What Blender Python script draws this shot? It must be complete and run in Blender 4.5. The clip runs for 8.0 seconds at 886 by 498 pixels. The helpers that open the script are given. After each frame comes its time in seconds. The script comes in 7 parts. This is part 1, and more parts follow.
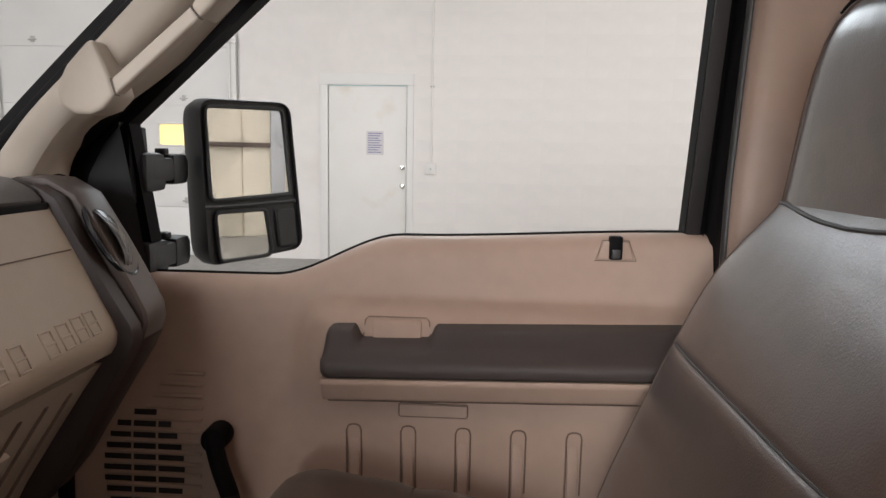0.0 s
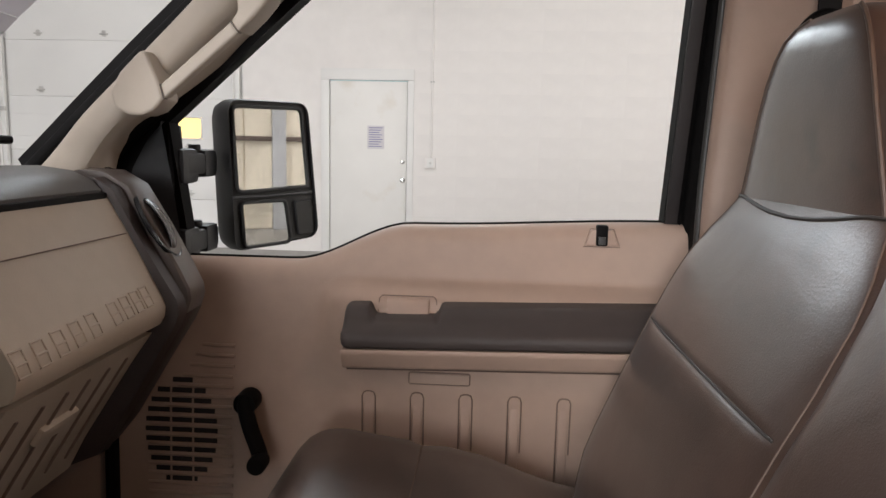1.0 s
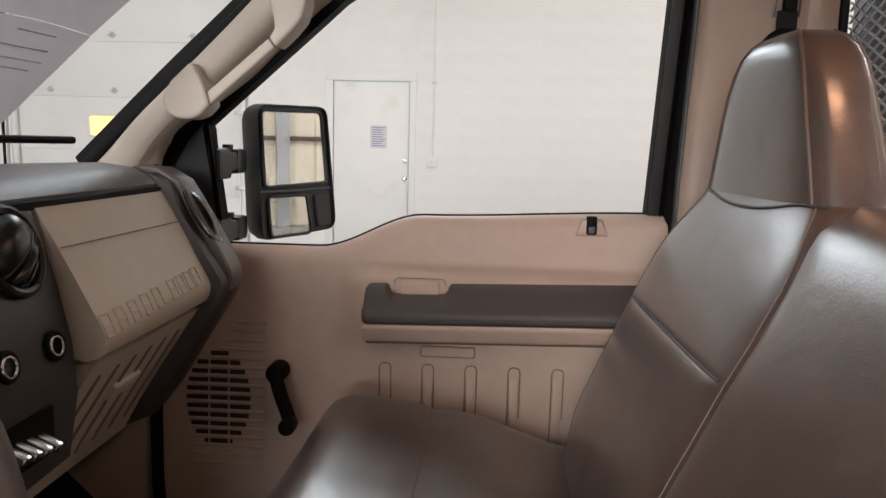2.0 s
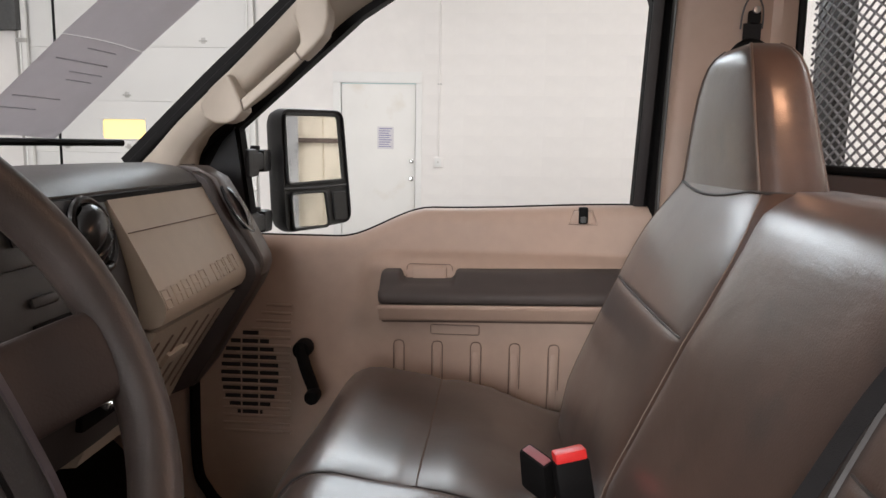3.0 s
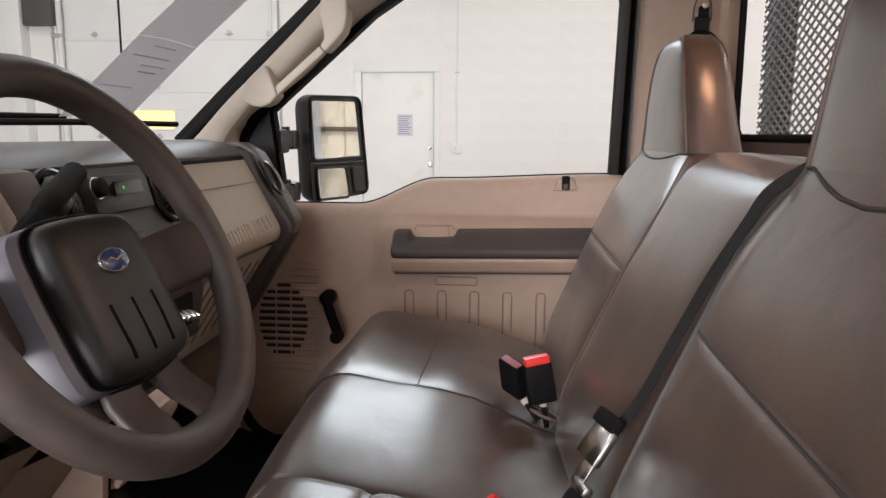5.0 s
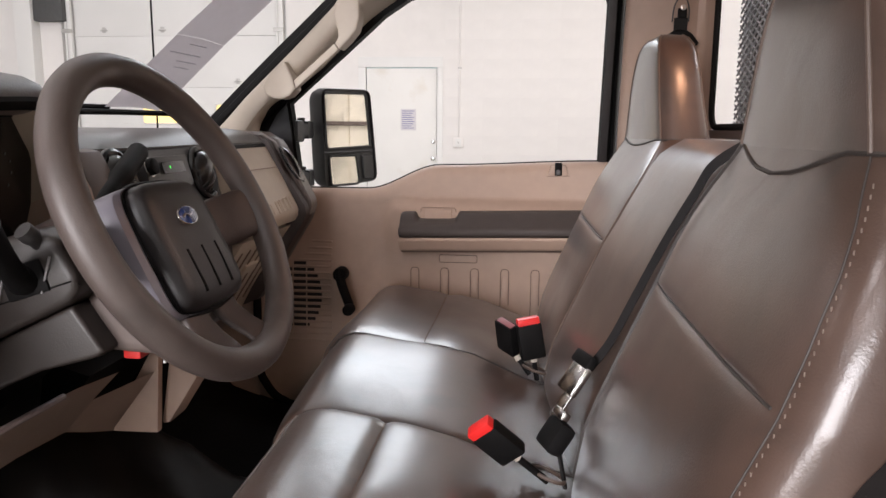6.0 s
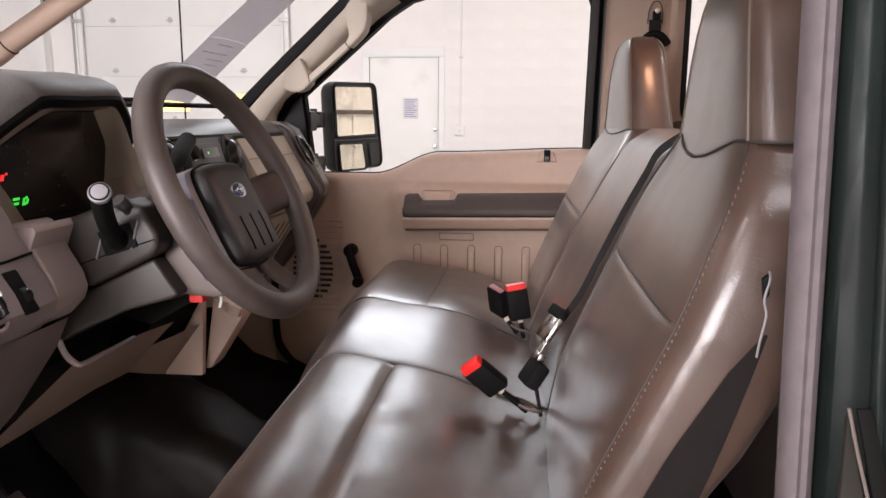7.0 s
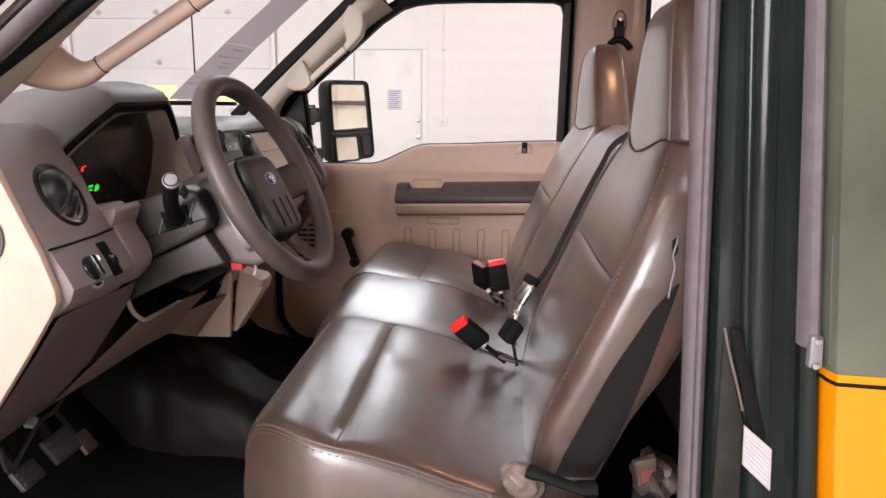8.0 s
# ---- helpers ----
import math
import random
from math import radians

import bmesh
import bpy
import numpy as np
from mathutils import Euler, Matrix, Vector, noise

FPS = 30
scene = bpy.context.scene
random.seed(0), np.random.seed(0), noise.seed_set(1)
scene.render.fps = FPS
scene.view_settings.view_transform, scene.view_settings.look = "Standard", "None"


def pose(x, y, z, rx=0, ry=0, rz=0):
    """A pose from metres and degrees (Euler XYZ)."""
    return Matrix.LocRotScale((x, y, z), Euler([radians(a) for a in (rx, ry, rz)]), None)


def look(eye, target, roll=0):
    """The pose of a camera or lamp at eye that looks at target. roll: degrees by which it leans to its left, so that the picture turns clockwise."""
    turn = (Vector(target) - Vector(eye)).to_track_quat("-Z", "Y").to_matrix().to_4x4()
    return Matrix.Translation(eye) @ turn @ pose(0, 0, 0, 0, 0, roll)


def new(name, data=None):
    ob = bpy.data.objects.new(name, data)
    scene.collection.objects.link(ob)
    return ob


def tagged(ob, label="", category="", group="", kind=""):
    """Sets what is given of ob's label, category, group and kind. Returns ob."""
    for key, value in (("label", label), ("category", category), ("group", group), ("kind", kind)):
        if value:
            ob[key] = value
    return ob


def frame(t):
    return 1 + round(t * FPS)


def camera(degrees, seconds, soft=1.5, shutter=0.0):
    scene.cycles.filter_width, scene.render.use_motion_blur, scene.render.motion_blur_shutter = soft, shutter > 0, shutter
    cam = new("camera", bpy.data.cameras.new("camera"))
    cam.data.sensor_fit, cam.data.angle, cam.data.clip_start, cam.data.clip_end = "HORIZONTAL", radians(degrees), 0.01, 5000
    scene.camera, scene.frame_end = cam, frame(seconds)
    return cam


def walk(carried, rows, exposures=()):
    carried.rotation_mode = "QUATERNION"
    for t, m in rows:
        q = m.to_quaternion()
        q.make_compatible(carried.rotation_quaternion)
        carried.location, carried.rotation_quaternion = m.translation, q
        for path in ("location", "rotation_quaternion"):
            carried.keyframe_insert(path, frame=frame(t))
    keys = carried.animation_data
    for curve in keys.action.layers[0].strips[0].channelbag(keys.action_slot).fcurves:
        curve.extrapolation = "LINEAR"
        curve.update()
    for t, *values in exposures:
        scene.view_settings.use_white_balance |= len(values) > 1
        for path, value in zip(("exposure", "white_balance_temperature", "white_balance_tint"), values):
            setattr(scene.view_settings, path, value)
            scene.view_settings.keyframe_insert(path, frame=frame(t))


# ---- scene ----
cam = camera(62.8, 8.0)
PATH = [
    (0, (-0.003, -0.002, 1.566), (-0.131, 1.976, 1.301), 1.0),
    (0.5, (-0.006, -0.072, 1.571), (-0.132, 1.905, 1.295), 1.2),
    (1, (-0.007, -0.15, 1.572), (-0.129, 1.826, 1.291), 1.3),
    (1.5, (-0.013, -0.235, 1.574), (-0.131, 1.742, 1.291), 1.5),
    (3, (-0.003, -0.498, 1.571), (-0.142, 1.477, 1.289), 0.9),
    (3.5, (0.011, -0.576, 1.572), (-0.142, 1.398, 1.284), 0.8),
    (4, (0.036, -0.647, 1.566), (-0.131, 1.324, 1.272), 0.5),
    (4.5, (0.056, -0.719, 1.553), (-0.127, 1.25, 1.249), 0.4),
    (5.8, (0.085, -0.931, 1.532), (-0.129, 1.031, 1.211), 0.2),
    (6, (0.088, -0.976, 1.529), (-0.118, 0.987, 1.205), 0.4),
    (6.5, (0.103, -1.087, 1.533), (-0.11, 0.873, 1.196), 0.4),
    (7, (0.12, -1.206, 1.536), (-0.091, 0.751, 1.18), 0.4),
    (7.5, (0.127, -1.339, 1.548), (-0.065, 0.617, 1.178), 0.3),
    (8, (0.127, -1.466, 1.558), (-0.035, 0.49, 1.175), 0.4),
]
walk(cam, [(t, look(eye, target, roll)) for t, eye, target, roll in PATH], [(0, -0.17, 6520, 10), (1.5, -0.1, 6520, 10), (3, -0.03, 6510, 10), (4.5, 0.0, 6500, 10), (6.5, 0.2, 6620, 15), (8, 0.26, 6720, 18)])

# ---- world, lamps, exposure ----
world = bpy.data.worlds.new("world")
scene.world = world
world.use_nodes = True
wn = world.node_tree.nodes
sky = wn.new("ShaderNodeTexSky")
sky.sky_type, sky.sun_disc, sky.sun_elevation, sky.sun_rotation = "NISHITA", False, radians(35), radians(200)
world.node_tree.links.new(sky.outputs[0], wn["Background"].inputs[0])
wn["Background"].inputs[1].default_value = 0.1

GROUND = 0.28      # workshop floor
CEIL = 5.2


def area_lamp(name, m, sx, sy, watts, colour=(1, 1, 1)):
    data = bpy.data.lights.new(name, "AREA")
    data.shape, data.size, data.size_y, data.energy, data.color = "RECTANGLE", sx, sy, watts, colour
    ob = new(name, data)
    ob.matrix_world = m
    return ob


# rows of tube lamps under the workshop's ceiling, and the daylight of the open bay door
LAMPS = [(x, y) for x in (-6.0, -2.4, 1.6, 6.4) for y in (-4.2, -1.6, 2.6, 5.8)]
for lx, ly in LAMPS:
    area_lamp("tube_lamp", pose(lx, ly, CEIL - 0.22), 2.4, 0.28, 44 if ly < 0 else (130 if lx > 5 else 18), (1.0, 0.965, 0.985))
# added out of view, to give the seat cushions their bluish highlights
area_lamp("seat_highlight_lamp", look((-0.9, 5.5, 4.2), (0.0, 0.3, 1.0)), 2.4, 1.7, 92, (0.84, 0.93, 1.0))
area_lamp("bay_daylight", look((-2.6, -7.4, 2.5), (0.1, 0.3, 1.3)), 4.7, 3.2, 920, (0.97, 0.97, 1.0))
area_lamp("dome_lamp", pose(0.47, 0.296, 1.95), 0.12, 0.06, 1.6, (1.0, 0.50, 0.28))


# ---- materials ----
def material(name, colour, rough=0.6, metal=0.0, var=0.12, scale=30.0, bump=0.0, bump_scale=200.0, blotch=2.5, coat=0.0, spec=0.5, island=0.0, coat_rough=0.03):
    """Colour with grain and blotches, uneven gloss and a fine relief, in metres of the object's own space."""
    m = bpy.data.materials.new(name)
    m.use_nodes = True
    nt = m.node_tree
    b = nt.nodes["Principled BSDF"]
    tc = nt.nodes.new("ShaderNodeTexCoord")
    n1, n2 = nt.nodes.new("ShaderNodeTexNoise"), nt.nodes.new("ShaderNodeTexNoise")
    n1.inputs["Scale"].default_value, n2.inputs["Scale"].default_value = scale, blotch
    n1.inputs["Detail"].default_value, n2.inputs["Detail"].default_value = 6, 5
    add = nt.nodes.new("ShaderNodeMath")
    add.operation = "ADD"
    ramp = nt.nodes.new("ShaderNodeMapRange")
    ramp.inputs["From Min"].default_value, ramp.inputs["From Max"].default_value = 0.7, 1.3
    ramp.inputs["To Min"].default_value, ramp.inputs["To Max"].default_value = 1 - var, 1 + var
    mul = nt.nodes.new("ShaderNodeVectorMath")
    mul.operation = "SCALE"
    mul.inputs[0].default_value = colour[:3]
    for n in (n1, n2):
        nt.links.new(tc.outputs["Object"], n.inputs["Vector"])
    nt.links.new(n1.outputs["Fac"], add.inputs[0])
    nt.links.new(n2.outputs["Fac"], add.inputs[1])
    nt.links.new(add.outputs[0], ramp.inputs["Value"])
    last = ramp.outputs[0]
    if island:
        info, rr, mm = nt.nodes.new("ShaderNodeObjectInfo"), nt.nodes.new("ShaderNodeMapRange"), nt.nodes.new("ShaderNodeMath")
        rr.inputs["To Min"].default_value, rr.inputs["To Max"].default_value = 1 - island, 1 + island
        mm.operation = "MULTIPLY"
        nt.links.new(info.outputs["Random"], rr.inputs["Value"])
        nt.links.new(rr.outputs[0], mm.inputs[0])
        nt.links.new(last, mm.inputs[1])
        last = mm.outputs[0]
    nt.links.new(last, mul.inputs["Scale"])
    nt.links.new(mul.outputs[0], b.inputs["Base Color"])
    rg = nt.nodes.new("ShaderNodeMapRange")
    rg.inputs["From Min"].default_value, rg.inputs["From Max"].default_value = 0.3, 0.7
    rg.inputs["To Min"].default_value, rg.inputs["To Max"].default_value = max(0.02, rough - 0.08), min(1, rough + 0.08)
    nt.links.new(n2.outputs["Fac"], rg.inputs["Value"])
    nt.links.new(rg.outputs[0], b.inputs["Roughness"])
    b.inputs["Metallic"].default_value = metal
    b.inputs["Coat Weight"].default_value = coat
    b.inputs["Coat Roughness"].default_value = coat_rough
    b.inputs["Specular IOR Level"].default_value = spec
    if bump:
        n3, bp = nt.nodes.new("ShaderNodeTexNoise"), nt.nodes.new("ShaderNodeBump")
        n3.inputs["Scale"].default_value, n3.inputs["Detail"].default_value = bump_scale, 3
        nt.links.new(tc.outputs["Object"], n3.inputs["Vector"])
        nt.links.new(n3.outputs["Fac"], bp.inputs["Height"])
        bp.inputs["Strength"].default_value, bp.inputs["Distance"].default_value = bump, 0.002
        nt.links.new(bp.outputs[0], b.inputs["Normal"])
    return m


def stained(m, tint, scale, lo, hi, amount=0.6):
    """Blotches of another tint over a material's own colour."""
    nt = m.node_tree
    b = nt.nodes["Principled BSDF"]
    src = b.inputs["Base Color"].links[0].from_socket
    tc, n, mp, mix = (nt.nodes.new(k) for k in ("ShaderNodeTexCoord", "ShaderNodeTexNoise", "ShaderNodeMapRange", "ShaderNodeMix"))
    mix.data_type = "RGBA"
    n.inputs["Scale"].default_value, n.inputs["Detail"].default_value = scale, 7
    nt.links.new(tc.outputs["Object"], n.inputs["Vector"])
    nt.links.new(n.outputs["Fac"], mp.inputs["Value"])
    mp.inputs["From Min"].default_value, mp.inputs["From Max"].default_value, mp.inputs["To Max"].default_value = lo, hi, amount
    nt.links.new(mp.outputs[0], mix.inputs[0])
    nt.links.new(src, mix.inputs[6])
    mix.inputs[7].default_value = (*tint, 1)
    nt.links.new(mix.outputs[2], b.inputs["Base Color"])
    return m


def wrinkled(m, scale, strength, stretch=(1, 1, 1)):
    """Shallow waves under a material's fine relief, as in hung paint or sat-on vinyl."""
    nt = m.node_tree
    b = nt.nodes["Principled BSDF"]
    tc, mp, n, bp = (nt.nodes.new(k) for k in ("ShaderNodeTexCoord", "ShaderNodeMapping", "ShaderNodeTexNoise", "ShaderNodeBump"))
    mp.inputs["Scale"].default_value = stretch
    n.inputs["Scale"].default_value, n.inputs["Detail"].default_value, n.inputs["Distortion"].default_value = scale, 3, 0.8
    nt.links.new(tc.outputs["Object"], mp.inputs["Vector"])
    nt.links.new(mp.outputs[0], n.inputs["Vector"])
    nt.links.new(n.outputs["Fac"], bp.inputs["Height"])
    bp.inputs["Strength"].default_value, bp.inputs["Distance"].default_value = strength, 0.01
    for link in list(b.inputs["Normal"].links):
        nt.links.new(link.from_socket, bp.inputs["Normal"])
    nt.links.new(bp.outputs[0], b.inputs["Normal"])
    if b.inputs["Coat Weight"].default_value:
        nt.links.new(bp.outputs[0], b.inputs["Coat Normal"])
    return m


def glowing(name, colour, strength):
    m = bpy.data.materials.new(name)
    m.use_nodes = True
    b = m.node_tree.nodes["Principled BSDF"]
    b.inputs["Base Color"].default_value = (*colour, 1)
    b.inputs["Emission Color"].default_value = (*colour, 1)
    b.inputs["Emission Strength"].default_value = strength
    return m


def pane_material(name, tint=(1, 1, 1), gloss=0.0):
    """Thin window glass: clear, with more gloss at a glance."""
    m = bpy.data.materials.new(name)
    m.use_nodes = True
    nt = m.node_tree
    out = nt.nodes["Material Output"]
    tr, gl, mix, lw, pw, mp = (nt.nodes.new(k) for k in ("ShaderNodeBsdfTransparent", "ShaderNodeBsdfGlossy", "ShaderNodeMixShader", "ShaderNodeLayerWeight", "ShaderNodeMath", "ShaderNodeMapRange"))
    tr.inputs[0].default_value = (*tint, 1)
    gl.inputs["Roughness"].default_value = 0.01
    lw.inputs["Blend"].default_value = 0.5
    pw.operation, pw.inputs[1].default_value = "POWER", 4.0
    mp.inputs["To Min"].default_value, mp.inputs["To Max"].default_value = gloss, 0.07
    nt.links.new(lw.outputs["Facing"], pw.inputs[0])
    nt.links.new(pw.outputs[0], mp.inputs["Value"])
    nt.links.new(mp.outputs[0], mix.inputs[0])
    nt.links.new(tr.outputs[0], mix.inputs[1])
    nt.links.new(gl.outputs[0], mix.inputs[2])
    nt.links.new(mix.outputs[0], out.inputs[0])
    return m


TAN = material("tan_plastic", (0.455, 0.325, 0.255), 0.55, bump=0.12, bump_scale=420, var=0.05)
TAN_DARK = material("brown_trim_plastic", (0.115, 0.088, 0.078), 0.5, bump=0.12, bump_scale=420, var=0.06)
PILLAR_TAN = material("pillar_trim_plastic", (0.43, 0.37, 0.305), 0.6, bump=0.1, bump_scale=380, var=0.04)
ARMREST = material("armrest_vinyl", (0.058, 0.044, 0.039), 0.6, bump=0.15, bump_scale=500, var=0.08)
DASH = material("dash_top_plastic", (0.115, 0.108, 0.106), 0.46, bump=0.3, bump_scale=330, var=0.08)
FRAME_BROWN = material("window_frame_brown", (0.014, 0.010, 0.010), 0.6, var=0.15)
CHARCOAL = material("charcoal_plastic", (0.034, 0.031, 0.030), 0.42, bump=0.12, bump_scale=420, var=0.1)
BLACK = material("black_rubber", (0.006, 0.0055, 0.0055), 0.65, var=0.2, spec=0.1)
MIRROR_BLACK = material("mirror_housing_plastic", (0.024, 0.0245, 0.026), 0.5, bump=0.2, bump_scale=350, var=0.12)
VINYL = material("seat_vinyl", (0.056, 0.033, 0.0245), 0.44, bump=0.13, bump_scale=430, var=0.3, scale=9, blotch=4, spec=0.4, coat=0.85, coat_rough=0.19)
VINYL.node_tree.nodes["Principled BSDF"].inputs["Coat IOR"].default_value = 1.5
VINYL.node_tree.nodes["Principled BSDF"].inputs["Sheen Weight"].default_value = 0.05
VINYL.node_tree.nodes["Principled BSDF"].inputs["Sheen Roughness"].default_value = 0.35
VINYL_SIDE = material("seat_piping_vinyl", (0.078, 0.053, 0.041), 0.45, bump=0.1, bump_scale=260, var=0.1, scale=9, blotch=4)
CLOTH = material("seat_side_cloth", (0.012, 0.010, 0.0095), 0.85, bump=0.3, bump_scale=600, var=0.1, spec=0.1)
THREAD = material("seat_thread", (0.13, 0.097, 0.081), 0.85, spec=0.15)
RED_PRINT = material("red_print_ink", (0.16, 0.045, 0.04), 0.4)
FADED_PINK = material("faded_pink_plastic", (0.26, 0.10, 0.11), 0.5)
# grey chosen for the unseen walls, so the paintwork mirrors less light
SOUTH = material("dark_unseen_wall", (0.2, 0.19, 0.18), 0.8, var=0.12, scale=5, blotch=0.8)
PAPER_FOIL = material("foil_wrapper", (0.17, 0.125, 0.095), 0.35, metal=0.6, var=0.3)
SEAM = material("seat_seam_fold", (0.03, 0.024, 0.021), 0.6)
WHEEL = material("wheel_rubber", (0.066, 0.050, 0.044), 0.45, bump=0.15, bump_scale=500, var=0.08)
PAD = material("wheel_pad_plastic", (0.014, 0.0118, 0.012), 0.42, bump=0.15, bump_scale=450, var=0.1)
SPOKE = material("wheel_spoke_plastic", (0.042, 0.028, 0.024), 0.5, bump=0.15, bump_scale=450)
LINER = material("headliner_cloth", (0.5, 0.44, 0.37), 0.9, bump=0.3, bump_scale=600)
SEAL_GREY = material("weatherstrip_dusty_rubber", (0.098, 0.079, 0.083), 0.6, var=0.2, scale=60)
GLOSS_BLACK = material("glossy_black_plastic", (0.011, 0.011, 0.012), 0.26, var=0.1)
FACE = material("instrument_face", (0.013, 0.011, 0.010), 0.13, var=0.3, scale=12, spec=0.9)
DIAL_GREY = material("dial_grey", (0.06, 0.055, 0.055), 0.6)
# pale lavender: blue daylight on the hub's side, put into the base colour
PAD_DAYLIT = material("wheel_pad_daylit", (0.115, 0.104, 0.122), 0.38, var=0.08)
# cab green, its base raised to hold the cab side's reflections
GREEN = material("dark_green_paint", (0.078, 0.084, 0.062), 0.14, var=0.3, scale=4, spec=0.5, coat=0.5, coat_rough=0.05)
# the same green nearly black: the door opening's shade in the colour
GREEN_SHADED = material("shaded_green_jamb", (0.007, 0.010, 0.009), 0.22, var=0.4, scale=6, spec=0.25)
YELLOW = material("yellow_paint", (0.64, 0.205, 0.0), 0.3, var=0.03, coat=0.4)
WEB = material("belt_webbing", (0.018, 0.0165, 0.0165), 0.85, bump=0.4, bump_scale=900, spec=0.12)
VINYL_TAN = material("tan_vinyl", (0.13, 0.098, 0.082), 0.55, bump=0.2, bump_scale=260, var=0.1)
BLOCK = material("white_block_paint_face", (0.80, 0.775, 0.75), 0.7, var=0.03, scale=6, blotch=0.9, bump=0.2, bump_scale=60, island=0.006)
GREY_PLASTIC = material("pale_grey_plastic", (0.22, 0.21, 0.225), 0.4, var=0.05)
RED = material("red_plastic", (0.62, 0.02, 0.018), 0.4)
CHROME = material("bright_metal", (0.75, 0.74, 0.72), 0.18, metal=1.0, var=0.05)
STEEL = material("worn_steel", (0.4, 0.38, 0.36), 0.4, metal=1.0, var=0.2)
MATBLACK = material("floor_rubber", (0.0045, 0.004, 0.004), 0.7, var=0.3, scale=8, bump=0.3, bump_scale=60, spec=0.12)
HUMP = material("hump_rubber", (0.0085, 0.0064, 0.0052), 0.48, var=0.4, scale=8, bump=0.5, bump_scale=24, spec=0.08)
PEDAL = material("worn_pedal_rubber", (0.015, 0.014, 0.014), 0.5, var=0.25, scale=25, bump=0.2, bump_scale=80)
OLIVE = material("olive_dirty_paint", (0.018, 0.016, 0.013), 0.5, var=0.4, scale=20, spec=0.25)
PAPER = material("paper", (0.66, 0.64, 0.66), 0.9, var=0.03)
STICKER = material("yellowed_sticker", (0.36, 0.335, 0.33), 0.6, var=0.08, scale=40)
INK = material("ink", (0.48, 0.47, 0.51), 0.9)
INK_BLUE = material("blue_ink", (0.25, 0.25, 0.42), 0.9)
BLUE = material("blue_badge", (0.012, 0.035, 0.16), 0.25, coat=1.0)
DISPLAY = material("dark_display", (0.008, 0.008, 0.009), 0.15)
GLOW_GREEN = glowing("green_display_light", (0.04, 0.85, 0.08), 0.6)
GLOW_RED = glowing("red_warning_light", (0.9, 0.03, 0.03), 0.9)
GLOW_WARM = glowing("warm_lens", (1.0, 0.72, 0.42), 3.0)
TAUPE = material("taupe_plastic", (0.27, 0.208, 0.195), 0.45, bump=0.12, bump_scale=420, var=0.05)
DOME = material("vent_dome_plastic", (0.045, 0.035, 0.030), 0.25, var=0.1)
PANEL_GREY = material("grey_panel_plastic", (0.205, 0.165, 0.162), 0.45, bump=0.12, bump_scale=420, var=0.05)
BEZEL = material("bezel_brown_plastic", (0.19, 0.14, 0.122), 0.5, bump=0.12, bump_scale=420, var=0.05)
GLASS = pane_material("window_glass")
MIRROR = material("mirror_silver", (0.93, 0.92, 0.90), 0.02, metal=1.0, var=0.01)
MIRROR.node_tree.links.remove(MIRROR.node_tree.nodes["Principled BSDF"].inputs["Roughness"].links[0])
MIRROR.node_tree.nodes["Principled BSDF"].inputs["Roughness"].default_value = 0.01
WALL = material("white_block_paint", (0.80, 0.775, 0.75), 0.7, var=0.035, scale=6, blotch=0.7, bump=0.25, bump_scale=60)
DOOR_WHITE = material("white_door_paint", (0.77, 0.765, 0.745), 0.5, var=0.03, scale=3, blotch=1.2)
CREAM = material("cream_panel_paint", (0.84, 0.77, 0.63), 0.7, var=0.05, scale=4, blotch=0.8)
CONCRETE = material("concrete_floor", (0.33, 0.32, 0.30), 0.55, var=0.2, scale=12, blotch=0.6, bump=0.3, bump_scale=40)
CEIL_WHITE = material("ceiling_paint", (0.72, 0.71, 0.69), 0.85, var=0.05, blotch=0.5)
GALV = material("galvanised_steel", (0.55, 0.54, 0.52), 0.45, metal=0.7, var=0.12)
AMBER = glowing("sunlit_amber_pane", (1.0, 0.78, 0.33), 0.85)
POST_GREY = material("pale_grey_post_paint", (0.50, 0.51, 0.52), 0.6, var=0.06, scale=5)
MESH = material("grey_mesh_steel", (0.22, 0.21, 0.215), 0.5, metal=0.4, var=0.15)
DARKBOX = material("dark_grey_duct", (0.09, 0.09, 0.09), 0.6, metal=0.3)


# the tan trim darkened, so that grooves carry their shade as colour
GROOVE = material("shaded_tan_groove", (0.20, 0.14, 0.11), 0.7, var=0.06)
B_TRIM = material("pillar_brown_plastic", (0.335, 0.235, 0.185), 0.55, bump=0.12, bump_scale=420, var=0.05)
KHAKI = material("khaki_plastic", (0.49, 0.405, 0.315), 0.5, bump=0.12, bump_scale=420, var=0.05)
END_BROWN = material("dash_end_plastic", (0.10, 0.080, 0.070), 0.45, bump=0.12, bump_scale=420, var=0.06)
COLUMN = material("column_plastic", (0.021, 0.0155, 0.013), 0.42, bump=0.12, bump_scale=420, var=0.08)
DOOR_LEAF = stained(material("worn_door_paint", (0.79, 0.78, 0.75), 0.5, var=0.03, scale=3, blotch=1.2), (0.62, 0.54, 0.42), 2.3, 0.60, 0.78, 0.5)
stained(BLOCK, (0.70, 0.64, 0.55), 1.6, 0.60, 0.80, 0.35)
stained(WALL, (0.70, 0.64, 0.55), 1.6, 0.60, 0.80, 0.35)
wrinkled(VINYL, 7.0, 0.2, (1, 0.6, 1))
wrinkled(GREEN_SHADED, 14.0, 0.15, (1.6, 1, 0.3))
wrinkled(GREEN, 9.0, 0.3, (1.4, 1, 0.6))
stained(VINYL, (0.03, 0.022, 0.018), 11.0, 0.56, 0.72, 0.6)
stained(WHEEL, (0.035, 0.027, 0.024), 18.0, 0.55, 0.75, 0.5)
stained(TAN, (0.34, 0.25, 0.2), 5.0, 0.58, 0.8, 0.25)


# ---- building blocks ----
def V(*a):
    return Vector(a)


